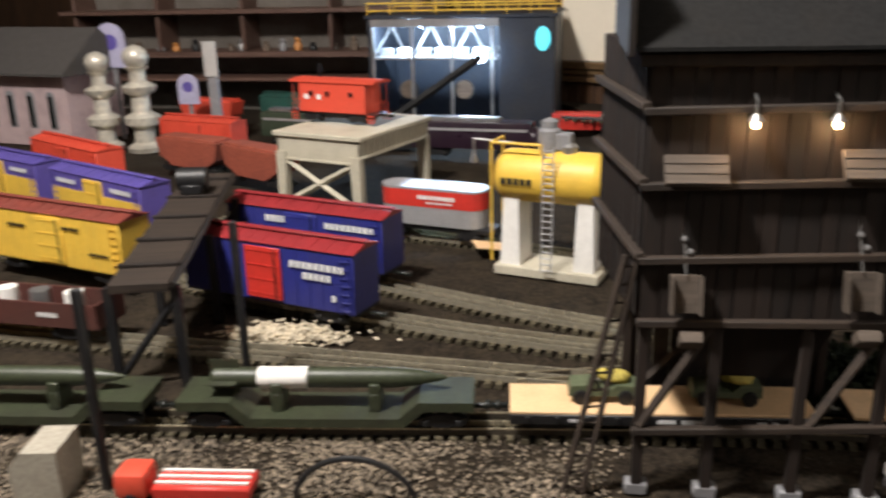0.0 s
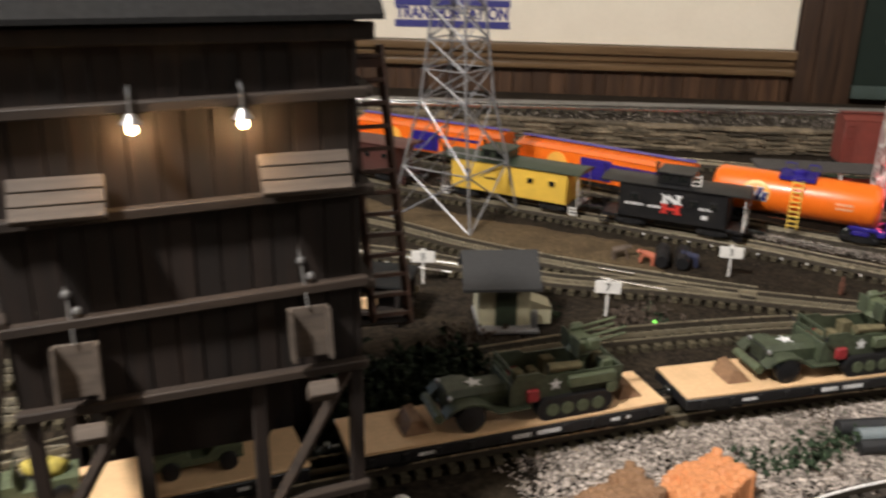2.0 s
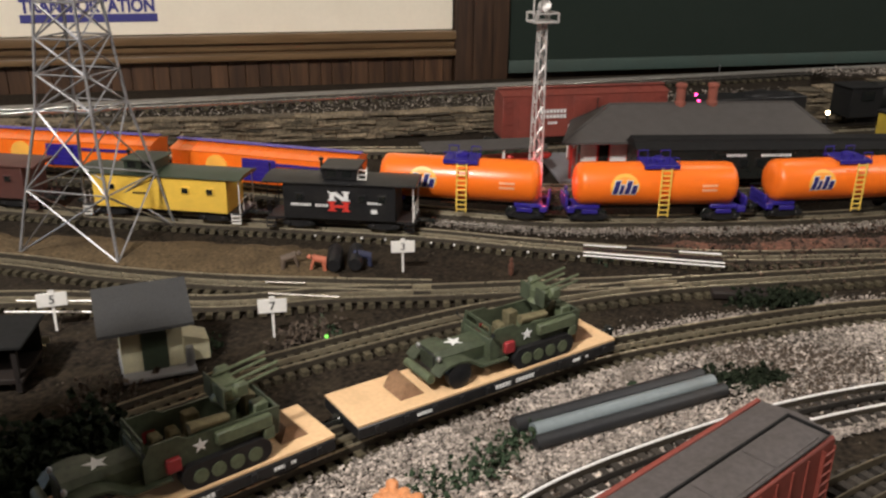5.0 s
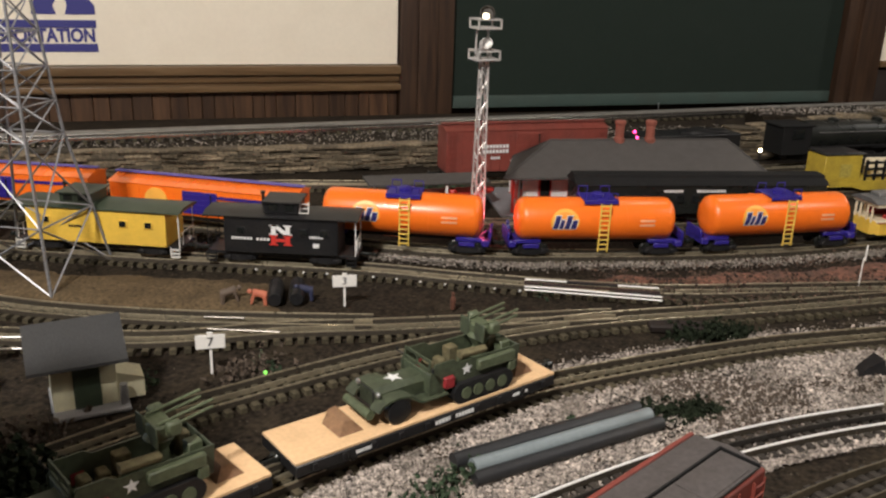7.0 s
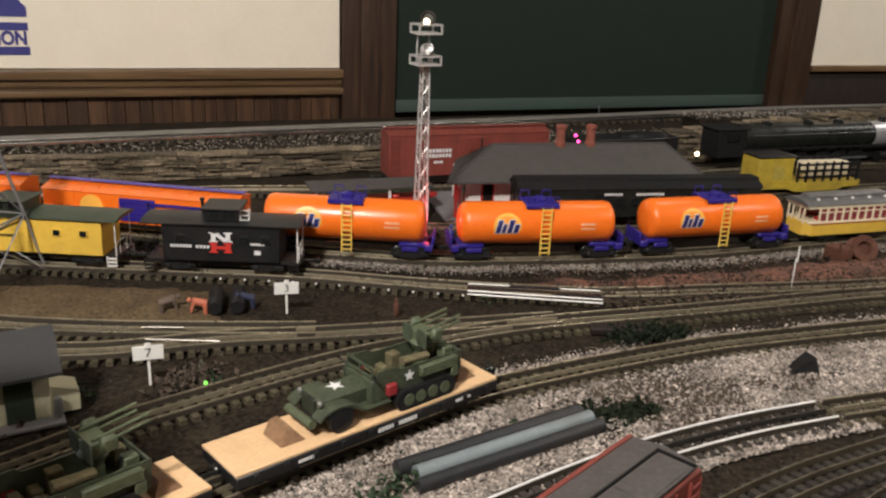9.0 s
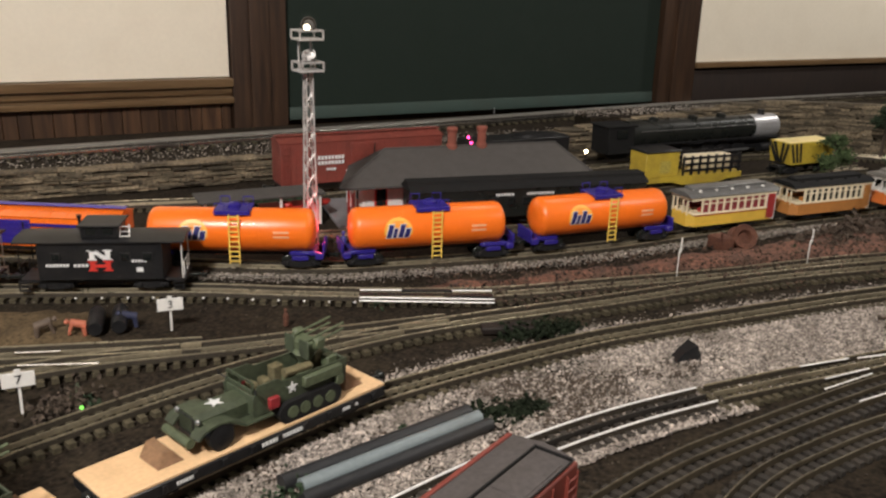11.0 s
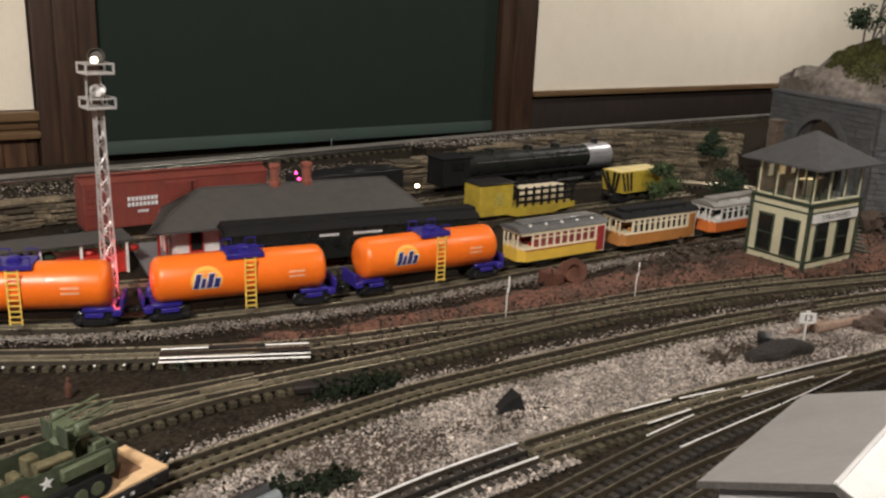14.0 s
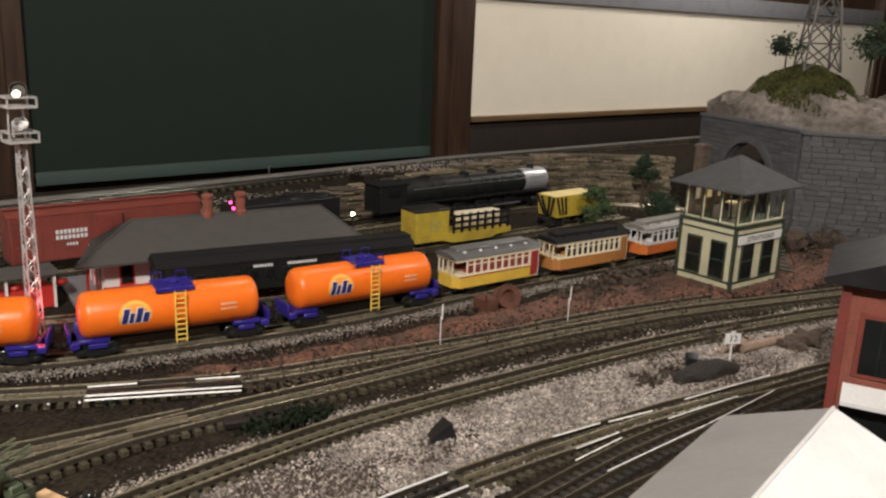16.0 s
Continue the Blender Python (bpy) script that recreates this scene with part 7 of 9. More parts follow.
def mountain():
    sh = Shape()
    n, mth = 130, 90
    c = Vector((3.36, 0.16, 0))
    rows = []
    for i in range(n + 1):
        u = -0.66 + 1.32 * i / n
        row = []
        for j in range(mth + 1):
            v = -0.44 + 0.88 * j / mth
            x, y = c.x + v * 0.975 + u * 0.22, c.y + u * 0.975 - v * 0.22
            p = Vector((x, y, 0))
            # keep behind the two walls
            for q, r in ((Vector((3.12, 0.66, 0)), Vector((2.862, 0.392, 0))), (Vector((2.860, 0.386, 0)), Vector((2.97, -0.25, 0)))):
                d = (r - q).normalized()
                nrm = Vector((-d.y, d.x, 0))
                away = (p - q).dot(nrm) - 0.022
                if away < 0 and (p - q).dot(d) > -0.15:
                    p -= nrm * away
            h, e = hill(u, v, p.x, min(p.y, 0.655))
            row.append(sh.bm.verts.new((p.x, min(p.y, 0.655), h if e > 0 else 0.20)))
        rows.append(row)
    for i in range(n):
        for j in range(mth):
            sh.bm.faces.new((rows[i][j], rows[i + 1][j], rows[i + 1][j + 1], rows[i][j + 1]))
    single("mountain", sh, ROCK, pose(0, 0, 0), "craggy grey plaster mountain above the portal walls", "mountain", kind="structure")
    # tufts of moss over the knoll, thinning towards its foot
    v, f = [], []
    r2 = random.Random(3)
    while len(f) < 30000:
        x, y = r2.gauss(3.14, 0.09), r2.gauss(0.405, 0.085)
        g = math.exp(-((x - 3.14) / 0.16) ** 2 - ((y - 0.405) / 0.125) ** 2) + 0.3 * noise.noise(Vector((x * 22, y * 22, 4))) + 0.3 * (r2.random() - 0.5)
        if g < 0.56:
            continue
        dx, dy = x - c.x, y - c.y
        det = 0.975 ** 2 + 0.22 ** 2
        u, w = (0.22 * dx + 0.975 * dy) / det, (0.975 * dx - 0.22 * dy) / det
        h, e = hill(u, w, x, y)
        k = len(v)
        a, s1 = r2.uniform(0, 6.28), r2.uniform(0.0025, 0.0060)
        ca, sa = math.cos(a) * s1, math.sin(a) * s1
        v += [(x - ca, y - sa, h - 0.002), (x + ca, y + sa, h - 0.002), (x + r2.uniform(-0.004, 0.004), y + r2.uniform(-0.004, 0.004), h + r2.uniform(0.002, 0.009))]
        f.append((k, k + 1, k + 2))
    me = bpy.data.meshes.new("moss_cover")
    me.from_pydata(v, [], f)
    me.materials.append(GRASS)
    tagged(new("moss_cover", me), "mossy green ground cover on the mountain top", "moss", kind="stuff")
    single("rock_outcrop", Shape().box((0, 0, 0), (0.10, 0.07, 0.075), 0.006).rough(0.012, 30).rough(0.005, 90), ROCK, pose(3.17, 0.605, 0.262, 0, 8, 20), "dark squared rock outcrop beside the portal wall", "rock")


mountain()


def tree(m, label, h=0.10, crown=0.04, n=260, bare=0.35, mat=LEAF):
    """A small model tree: tapered trunk, limbs and a crown of many leaf flakes."""
    t = thing("tree", m, label, "tree", "model trees")
    rr = random.Random(int(h * 9000) + n)
    part("trunk", Shape().cyl((0, 0, 0), (0.003, 0.001, h * 0.55), h * 0.030, h * 0.018, 7).cyl((0.003, 0.001, h * 0.55), (0.0, 0.002, h * 0.9), h * 0.018, h * 0.006, 6), BARK, t)
    tips = []
    limbs = Shape()
    for k in range(11):
        a, z = rr.uniform(0, 6.28), h * rr.uniform(bare, 0.85)
        L = crown * rr.uniform(0.6, 1.1) * (1.15 - z / h * 0.5)
        p = Vector((L * math.cos(a), L * math.sin(a), z + L * rr.uniform(0.1, 0.6)))
        limbs.cyl((0.002, 0.001, z), p, h * 0.010, h * 0.003, 5)
        tips += [p, p * 0.7 + Vector((0, 0, z * 0.3))]
    tips.append(Vector((0, 0, h * 0.98)))
    part("limbs", limbs, BARK, t)
    v, f = [], []
    for k in range(n * 2):
        c = rr.choice(tips) + Vector((rr.gauss(0, 1), rr.gauss(0, 1), rr.gauss(0, 0.7))) * crown * 0.22
        s = rr.uniform(0.0014, 0.0034)
        for q in range(2):
            e = Euler((rr.uniform(0, 6), rr.uniform(0, 6), rr.uniform(0, 6))).to_matrix()
            i = len(v)
            v += [tuple(c + e @ Vector(p) * s) for p in ((-1, -0.7, 0), (1, -0.6, 0.2), (0.9, 0.8, 0), (-0.8, 0.7, 0.25))]
            f.append((i, i + 1, i + 2, i + 3))
    me = bpy.data.meshes.new("crown")
    me.from_pydata(v, [], f)
    me.materials.append(mat)
    o = new("crown", me)
    o.parent = t
    return t


tree(pose(2.603, 0.800, 0), "small green model tree beside the dump car", 0.105, 0.036, 700, 0.3, LEAF2)
tree(pose(2.95, 0.770, 0), "thin dark green model tree by the stone wall", 0.152, 0.036, 620, 0.55)
tree(pose(2.80, 0.690, 0), "low dark green model tree by the stone wall", 0.075, 0.040, 620, 0.15)
tree(pose(3.08, 0.462, 0.375), "thin-leaved model tree on the mountain top", 0.10, 0.044, 420, 0.45)
tree(pose(3.04, 0.265, 0.335), "thin-leaved model tree on the mountain top", 0.17, 0.055, 560, 0.5)
tree(pose(3.15, 0.15, 0.34), "thin-leaved model tree on the mountain top", 0.15, 0.05, 200, 0.4)
pylon(pose(3.15, 0.39, 0.385, 0, 0, 20), "grey lattice pylon on the mountain top", 0.03, ((0, 0.046), (0.07, 0.039), (0.14, 0.032), (0.21, 0.025), (0.28, 0.018), (0.34, 0.012)), WEATHERED, 0.0048)
fc = thing("fence", pose(3.02, 0.20, 0.335, 0, 0, -80), "small white picket fence on the mountain", "fence")
for k in range(9):
    part("picket", Shape().box((k * 0.012, 0, 0.016), (0.003, 0.002, 0.036)), WHITE, fc)
for z in (0.012, 0.024):
    part("rail", Shape().box((0.048, 0.002, z), (0.105, 0.002, 0.003)), WHITE, fc)


def shrubs(name, spots, mat, label, size):
    v, f = [], []
    for x, y, r in spots:
        for k in range(int(90 * (r / 0.03))):
            c = Vector((x + rnd.gauss(0, r * 0.5), y + rnd.gauss(0, r * 0.35), abs(rnd.gauss(0, r * 0.28))))
            s = rnd.uniform(0.5, 1.2) * size
            e = Euler((rnd.uniform(0, 6), rnd.uniform(0, 6), rnd.uniform(0, 6))).to_matrix()
            i = len(v)
            v += [tuple(c + e @ Vector(p) * s) for p in ((-1, -0.7, 0), (1, -0.6, 0.2), (0.9, 0.8, 0), (-0.8, 0.7, 0.25), (0, 0, 0.9))]
            f += [(i, i + 1, i + 4), (i + 1, i + 2, i + 4), (i + 2, i + 3, i + 4), (i + 3, i, i + 4)]
    me = bpy.data.meshes.new(name)
    me.from_pydata(v, [], f)
    me.materials.append(mat)
    tagged(new(name, me), label, "shrubs", kind="stuff")


BLACKGREEN = material("blackish_green_leaf", (0.015, 0.021, 0.011), 0.9, 0, 0.5, 80, 0.3, (0.006, 0.008, 0.004), 0.5, spec=0.15)
BLACKROCK = material("black_earth", (0.020, 0.016, 0.013), 0.9, 0, 0.5, 60, 0.8, (0.04, 0.03, 0.022), 0.4)
BROWNROCK = material("dark_brown_rock", (0.075, 0.050, 0.036), 0.95, 0, 0.4, 50, 0.8, (0.03, 0.022, 0.016), 0.5)
shrubs("dark_shrubs", [(2.17, 0.575, 0.03), (2.105, 0.64, 0.035), (2.20, 0.60, 0.03), (2.05, 0.66, 0.025), (1.76, 0.491, 0.025), (1.80, 0.47, 0.02), (0.93, 1.10, 0.04), (0.70, 1.10, 0.04), (2.62, 0.33, 0.05), (2.70, 0.22, 0.04), (2.5, 0.75, 0.03)], BARK, "dark brown scrub and debris clumps", 0.004)
# dense blackish leaves also stand in for the tower's shade on this ground
shrubs("dark_bushes", [(0.535 + 0.036 * (k % 4) + rnd.uniform(-0.01, 0.01), 0.968 + 0.034 * (k // 4) + rnd.uniform(-0.01, 0.01), 0.050) for k in range(12)] * 4, BLACKGREEN, "thick bushes beside the coaling tower, its shade in their blackish green", 0.0055)
shrubs("dark_weeds", [(1.40, 0.862, 0.022), (1.43, 0.838, 0.026), (1.455, 0.820, 0.020), (1.200, 0.776, 0.016), (1.218, 0.762, 0.018), (1.236, 0.748, 0.018), (1.250, 0.734, 0.014), (1.225, 0.742, 0.012)] * 3, BLACKGREEN, "low blackish green weeds at the ends of the pipes", 0.0035)
shrubs("green_shrubs", [(1.585, 1.545, 0.035), (1.63, 1.525, 0.03), (1.60, 1.58, 0.03), (0.875, 0.808, 0.026), (0.90, 0.800, 0.03), (0.93, 0.805, 0.03), (0.96, 0.812, 0.03), (0.99, 0.813, 0.026), (1.02, 0.815, 0.02), (1.365, 1.06, 0.018), (2.30, 0.60, 0.02), (0.83, 1.15, 0.02), (1.98, 0.69, 0.02), (1.12, 0.80, 0.02), (0.955, 1.10, 0.015)], LEAF, "low green shrubs and grass tufts", 0.003)


# ---- pipes, blocks and debris beside the front tracks ----
shrubs("brown_debris", [(2.13, 0.665, 0.045), (2.20, 0.645, 0.05), (2.27, 0.62, 0.045), (2.33, 0.585, 0.03), (2.06, 0.70, 0.03), (1.90, 0.775, 0.02), (2.75, 0.40, 0.05), (2.80, 0.30, 0.06), (1.98, 0.445, 0.025), (2.04, 0.41, 0.025)], BARK, "dark brown roots and rubble on the earth bank", 0.0055)
for x, y, r, rz in ((2.02, 0.325, 0.022, 40), (2.06, 0.30, 0.026, 0), (2.15, 0.672, 0.024, 20), (2.215, 0.645, 0.030, 70), (2.265, 0.635, 0.020, 10), (2.76, 0.37, 0.040, 30), (2.81, 0.30, 0.035, 80)):
    single("rubble_rock", Shape().ball((0, 0, 0.1 * r), r, (1.4, 0.85, 0.5), 3).rough(0.55 * r, 1.0 / r).rough(0.25 * r, 2.7 / r), BROWNROCK, pose(x, y, 0.002, 0, 0, rz), "dark brown rock on the earth bank", "rock", "bank rocks")


def pipe(m, r, L, mat, label):
    o = single("pipe", Shape().lathe([(r * 0.8, -L / 2), (r, -L / 2), (r, L / 2), (r * 0.8, L / 2)], (0, 0, r), 20, "x"), mat, m, label, "pipe", "pipe stack")


PIPES = pose(1.077, 0.788, 0.002, 0, 0, -12.7)
pipe(PIPES @ pose(0, 0.0145, 0.001), 0.0078, 0.215, PIPEDARK, "dark grey plastic pipe lying on gravel")
pipe(PIPES @ pose(0.006, -0.001, 0.002), 0.0074, 0.205, PIPEGREY, "pale blue grey plastic pipe lying between dark ones")
pipe(PIPES @ pose(0.004, -0.0150, 0), 0.0068, 0.215, PIPEDARK, "dark grey plastic pipe lying on gravel")


def block(m, mat, label, seed, length, depth, low, high):
    """A fluted lump: upright columns grown together, with an uneven stepped top, rising along x."""
    sh, r3 = Shape(), random.Random(seed)
    d, cols = 0.0075, []
    for i in range(int(length / d)):
        for j in range(int(depth / (d * 0.9))):
            x, y = (i + 0.5 * (j % 2)) * d - length / 2 + r3.uniform(-0.0014, 0.0014), j * d * 0.9 - depth / 2 + r3.uniform(-0.0014, 0.0014)
            if (2 * x / length) ** 4 + (2 * y / depth) ** 4 < 0.9:
                h = low + (high - low) * (i * d / length) ** 1.3 + 0.008 * noise.noise(Vector((x * 40, y * 40, seed))) + r3.uniform(-0.0015, 0.0015)
                cols.append((x, y, h))
    step, grid = 0.0013, []
    nx, ny = int(length / step) + 10, int(depth / step) + 10
    for i in range(nx):
        row = []
        for j in range(ny):
            x, y = (i - nx / 2) * step, (j - ny / 2) * step
            e, h = min(((x - p) ** 2 + (y - q) ** 2, h) for p, q, h in cols)
            z = h - 90 * e if e < 0.0052 ** 2 else -0.001
            row.append(sh.bm.verts.new((x, y, z)))
        grid.append(row)
    for p, q in zip(grid, grid[1:]):
        for j in range(ny - 1):
            sh.bm.faces.new((p[j], q[j], q[j + 1], p[j + 1]))
    single("rock_load", sh, mat, m, label, "block", "carved blocks")


block(pose(0.805, 0.785, 0, 0, 0, 8), LUMBER, "orange fluted carved block on the gravel", 1, 0.074, 0.056, 0.018, 0.034)
block(pose(0.728, 0.798, 0, 0, 0, 12), CHOCK, "brown fluted carved block on the gravel", 2, 0.082, 0.052, 0.010, 0.024)
single("coal_lump", Shape().prism([(-0.022, -0.012, -0.002), (0.018, -0.012, -0.002), (0.010, -0.008, 0.020), (-0.004, -0.006, 0.012)], (0, 0.020, 0)).rough(0.004, 70), BLACK, pose(1.475, 0.668, 0, 0, 0, -35), "black lump of coal on the gravel", "lump")
single("coal_lump", Shape().box((0, 0, 0.008), (0.020, 0.016, 0.018), 0.003).rough(0.004, 80), BLACK, pose(1.86, 0.45, 0, 0, 0, 10), "black lump of coal on the gravel", "lump")
box_car(between((0.784, 0.605), (1.046, 0.612)), "oxide red box car with weathered grey roof", OXIDE, WORNROOF, 0.27, (), height=0.062, ribbed=False)


# two white bars laid as highlights over a siding's rails
def glare_pair(a, b, gap=0.030, thick=0.0019):
    d = (Vector(b) - Vector(a)).normalized()
    t = thing("glare_rails", pose(0, 0, 0), "pair of rail bars with glare in their white colour", "rail", "polished rails")
    for s in (-0.5, 0.5):
        n = Vector((-d.y, d.x)) * gap * s
        part("rail", Shape().bar((a[0] + n.x, a[1] + n.y, 0.0118), (b[0] + n.x, b[1] + n.y, 0.0120), thick), GLAREWHITE, t)


# split rails here take the painted glare colour too
op = thing("operating_track", pose(0, 0, 0), "operating track section with bright split rails and a black plate", "track", "model railway tracks")
for a, b in (((1.362, 1.096), (1.400, 1.0525)), ((1.446, 1.000), (1.483, 0.9575)), ((1.341, 1.0775), (1.4585, 0.936)), ((1.332, 1.0695), (1.448, 0.9285))):
    part("rail", Shape().bar((*a, 0.0122), (*b, 0.0124), 0.0019), GLAREWHITE, op, "rail with glare in its white colour")
part("cover_plate", Shape().box((0, 0, 0), (0.070, 0.007, 0.006), 0.0008), BLACK, op, "black plate", at=pose(1.423, 1.026, 0.0110, 0, 0, -48.8))
part("centre_strip", Shape().box((0, 0, 0), (0.185, 0.012, 0.003), 0.0006), BLACK, op, "black strip", at=pose(1.4115, 1.0175, 0.0105, 0, 0, -49.5))
# glints on the yard rails, shaped as thin bright bars on top
worn = thing("rail_glints", pose(0, 0, 0), "short bright bars laid on the rails as glints", "rail", "polished rails")
for a, b in (((1.268, 1.285), (1.321, 1.2185)), ((0.954, 1.247), (0.990, 1.214)), ((0.940, 1.214), (1.001, 1.153)), ((1.327, 1.368), (1.342, 1.347))):
    part("rail", Shape().bar((*a, 0.0122), (*b, 0.0124), 0.0015), CHROME, worn)
glare_pair((0.690, 1.362), (0.767, 1.302), 0.030, 0.0017)
glare_pair((0.54, 1.47), (0.66, 1.385), 0.030, 0.0017)
# streaks of glare on the joining rails, laid as white bars
points = thing("switch_rails", pose(0, 0, 0), "switch rails with glare in their white where the front tracks join", "rail", "polished rails")
for a, b in (((1.510, 0.517), (1.573, 0.485)), ((1.483, 0.510), (1.561, 0.479)), ((1.478, 0.473), (1.645, 0.398)), ((1.650, 0.396), (1.801, 0.333)),
             ((1.641, 0.441), (1.756, 0.374)), ((1.524, 0.549), (1.586, 0.511)), ((1.595, 0.503), (1.652, 0.463)), ((1.709, 0.434), (1.854, 0.343))):
    part("rail", Shape().bar((*a, 0.0119), (*b, 0.0121), 0.0014), GLAREWHITE, points)
winch = thing("scrap_winch", pose(1.944, 0.782, 0.006, 0, 0, -25), "rusty iron winch drum lying on the bank", "winch")
part("drum", Shape().lathe([(0.012, -0.013), (0.021, -0.015), (0.022, -0.011), (0.014, -0.009), (0.014, 0.009), (0.022, 0.011), (0.021, 0.015), (0.012, 0.013), (0.009, 0.004)], (0, 0, 0), 20).rough(0.0012, 90), RUST, winch, at=pose(0.010, -0.006, 0.017, 62, 0, -18))
part("frame", Shape().box((-0.028, 0.002, 0.012), (0.030, 0.034, 0.022), 0.003).box((-0.004, 0.016, 0.006), (0.060, 0.010, 0.012), 0.002).rough(0.002, 70), RUST, winch)
part("crank", Shape().cyl((-0.040, -0.014, 0.010), (-0.046, -0.016, 0.034), 0.002, seg=6), RUST, winch)
single("timber_offcut", Shape().box((0, 0, 0.006), (0.09, 0.022, 0.010), 0.002).rough(0.002, 60), COALWOOD, pose(1.41, 0.87, 0, 0, 0, -42), "dark timber offcut beside the track", "timber")
LOG = material("pale_pinkish_wood", (0.30, 0.205, 0.15), 0.8, 0, 0.25, 60, 0.3, (0.12, 0.08, 0.06), 0.5)
for x, y, rz, length, r in ((2.012, 0.352, -34, 0.150, 0.0085), (1.975, 0.400, -22, 0.110, 0.0045)):
    single("driftwood_log", Shape().cyl((-length / 2, 0, r), (length / 2, 0.004, r), r, r * 0.7, 10).rough(0.003, 60), LOG, pose(x, y, 0, 0, 0, rz), "pale weathered log on the gravel", "log", "logs")
single("tarred_mound", Shape().ball((0, 0, 0.006), 0.03, (2.2, 0.8, 0.55), 3).rough(0.008, 35).rough(0.003, 110), BLACKROCK, pose(1.835, 0.425, -0.002, 0, 0, -33), "black tarry earth mound beside the front track", "mound")


def figure(x, y, mat, label, s=1.0):
    single("figurine", Shape().lathe([(0.0045, 0), (0.005, 0.010), (0.0055, 0.018), (0.004, 0.024), (0.002, 0.0265), (0.0034, 0.030), (0.0015, 0.034)], (0, 0, 0), 10), mat, pose(x, y, 0.002, 0, 0, 30) @ Matrix.Diagonal((s, s, s, 1)), label, "figurine", "figurines")


BLUEBLACK = material("dark_blue_cloth_paint", (0.022, 0.026, 0.06), 0.7, 0, 0.2, 60, 0.1)


SALMON = material("salmon_paint", (0.50, 0.15, 0.085), 0.6, 0, 0.1, 60, 0.05)


def bent_figure(x, y, mat, label, s=1.0, rz=0):
    sh = Shape()
    for dy in (-0.0035, 0.0035):
        sh.cyl((-0.005, dy, 0), (-0.004, dy, 0.013), 0.0026, 0.0032, 8)
    sh.cyl((-0.006, 0, 0.013), (0.011, 0, 0.018), 0.0052, 0.0048, 10)
    for dy in (-0.005, 0.005):
        sh.cyl((0.009, dy, 0.016), (0.013, dy, 0.004), 0.0018, 0.0016, 8)
    sh.lathe([(0.0008, 0), (0.0032, 0.002), (0.0034, 0.004), (0.001, 0.0068)], (0.0145, 0, 0.016), 10)
    single("figurine", sh, mat, pose(x, y, 0.001, 0, 0, rz) @ Matrix.Diagonal((s, s, s, 1)), label, "figurine", "figurines")


bent_figure(1.008, 1.291, PLANK, "small crouching track worker figurine, plain shape", 1.1, -25)
bent_figure(1.042, 1.262, SALMON, "small salmon red crouching track worker figurine, plain shape", 1.0, 150)
bent_figure(1.098, 1.240, BLUEBLACK, "small dark blue crouching figurine beside the barrels, plain shape", 1.0, 150)
figure(1.226, 1.097, RUST, "small reddish figurine beside the track, plain shape", 0.7)
figure(1.492, 1.255, NAVY, "small figurine with orange top beside the tower, plain shape", 1.0)
figure(0.955, 1.117, OLIVE2, "small green figurine beside the sign, plain shape", 0.5)
for dx in (0, 0.024):
    single("barrel", Shape().lathe([(0.0085, -0.030), (0.010, -0.024), (0.0102, -0.008), (0.0095, 0.0), (0.0102, 0.008), (0.010, 0.024), (0.0085, 0.030)], (0, 0, 0.010), 14, "x"), BLACK, pose(1.068 + dx, 1.270 - dx * 0.6, 0, 0, 0, 55), "black barrel lying by the track", "barrel", "barrels")
gm = thing("ground_signal", pose(0.935, 1.075, 0), "dwarf signal with a lit green lamp", "signal")
part("post", Shape().cyl((0, 0, 0), (0, 0, 0.010), 0.002, seg=8), BLACK, gm)
part("lamp", Shape().ball((0, 0, 0.012), 0.0022), GREENLED, gm, "lit green lamp")


# ---- warehouse and red tower building in front ----
def warehouse(m):
    t = thing("warehouse", m, "warehouse with pale corrugated gable roof", "warehouse")
    L, W, ze, zr = 0.114, 0.10, 0.090, 0.131
    part("wall", Shape().box((0, 0, 0.044), (2 * L - 0.02, 2 * W - 0.03, 0.088)), WHITEWALL, t)
    part("gable", Shape().prism([(-L + 0.01, -W + 0.015, 0.088), (-L + 0.01, W - 0.015, 0.088), (-L + 0.01, 0, zr - 0.004)], (2 * L - 0.02, 0, 0)), WHITEWALL, t)
    # shade of the +y slope is put into its grey colour
    for s, mat, look_of in ((-1, ROOFWHITE, "white corrugated sheet"), (1, ROOFSHADED, "smooth roof sheet with shade in its grey")):
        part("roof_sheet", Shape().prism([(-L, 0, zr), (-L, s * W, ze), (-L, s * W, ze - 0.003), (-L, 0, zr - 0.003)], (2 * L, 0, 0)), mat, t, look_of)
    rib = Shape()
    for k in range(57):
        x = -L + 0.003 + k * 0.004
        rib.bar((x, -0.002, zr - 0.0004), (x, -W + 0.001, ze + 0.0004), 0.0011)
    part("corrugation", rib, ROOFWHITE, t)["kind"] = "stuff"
    part("barge_board", Shape().prism([(-L - 0.002, 0, zr), (-L - 0.002, W, ze), (-L - 0.002, W, ze - 0.006), (-L - 0.002, 0, zr - 0.006), (-L - 0.002, -W, ze - 0.006), (-L - 0.002, -W, ze)], (0.0018, 0, 0)), WEATHERED, t)
    part("ridge_cap", Shape().cyl((-L, 0, zr), (L, 0, zr), 0.002, seg=6), ROOFWHITE, t)


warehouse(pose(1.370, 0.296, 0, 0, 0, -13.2))


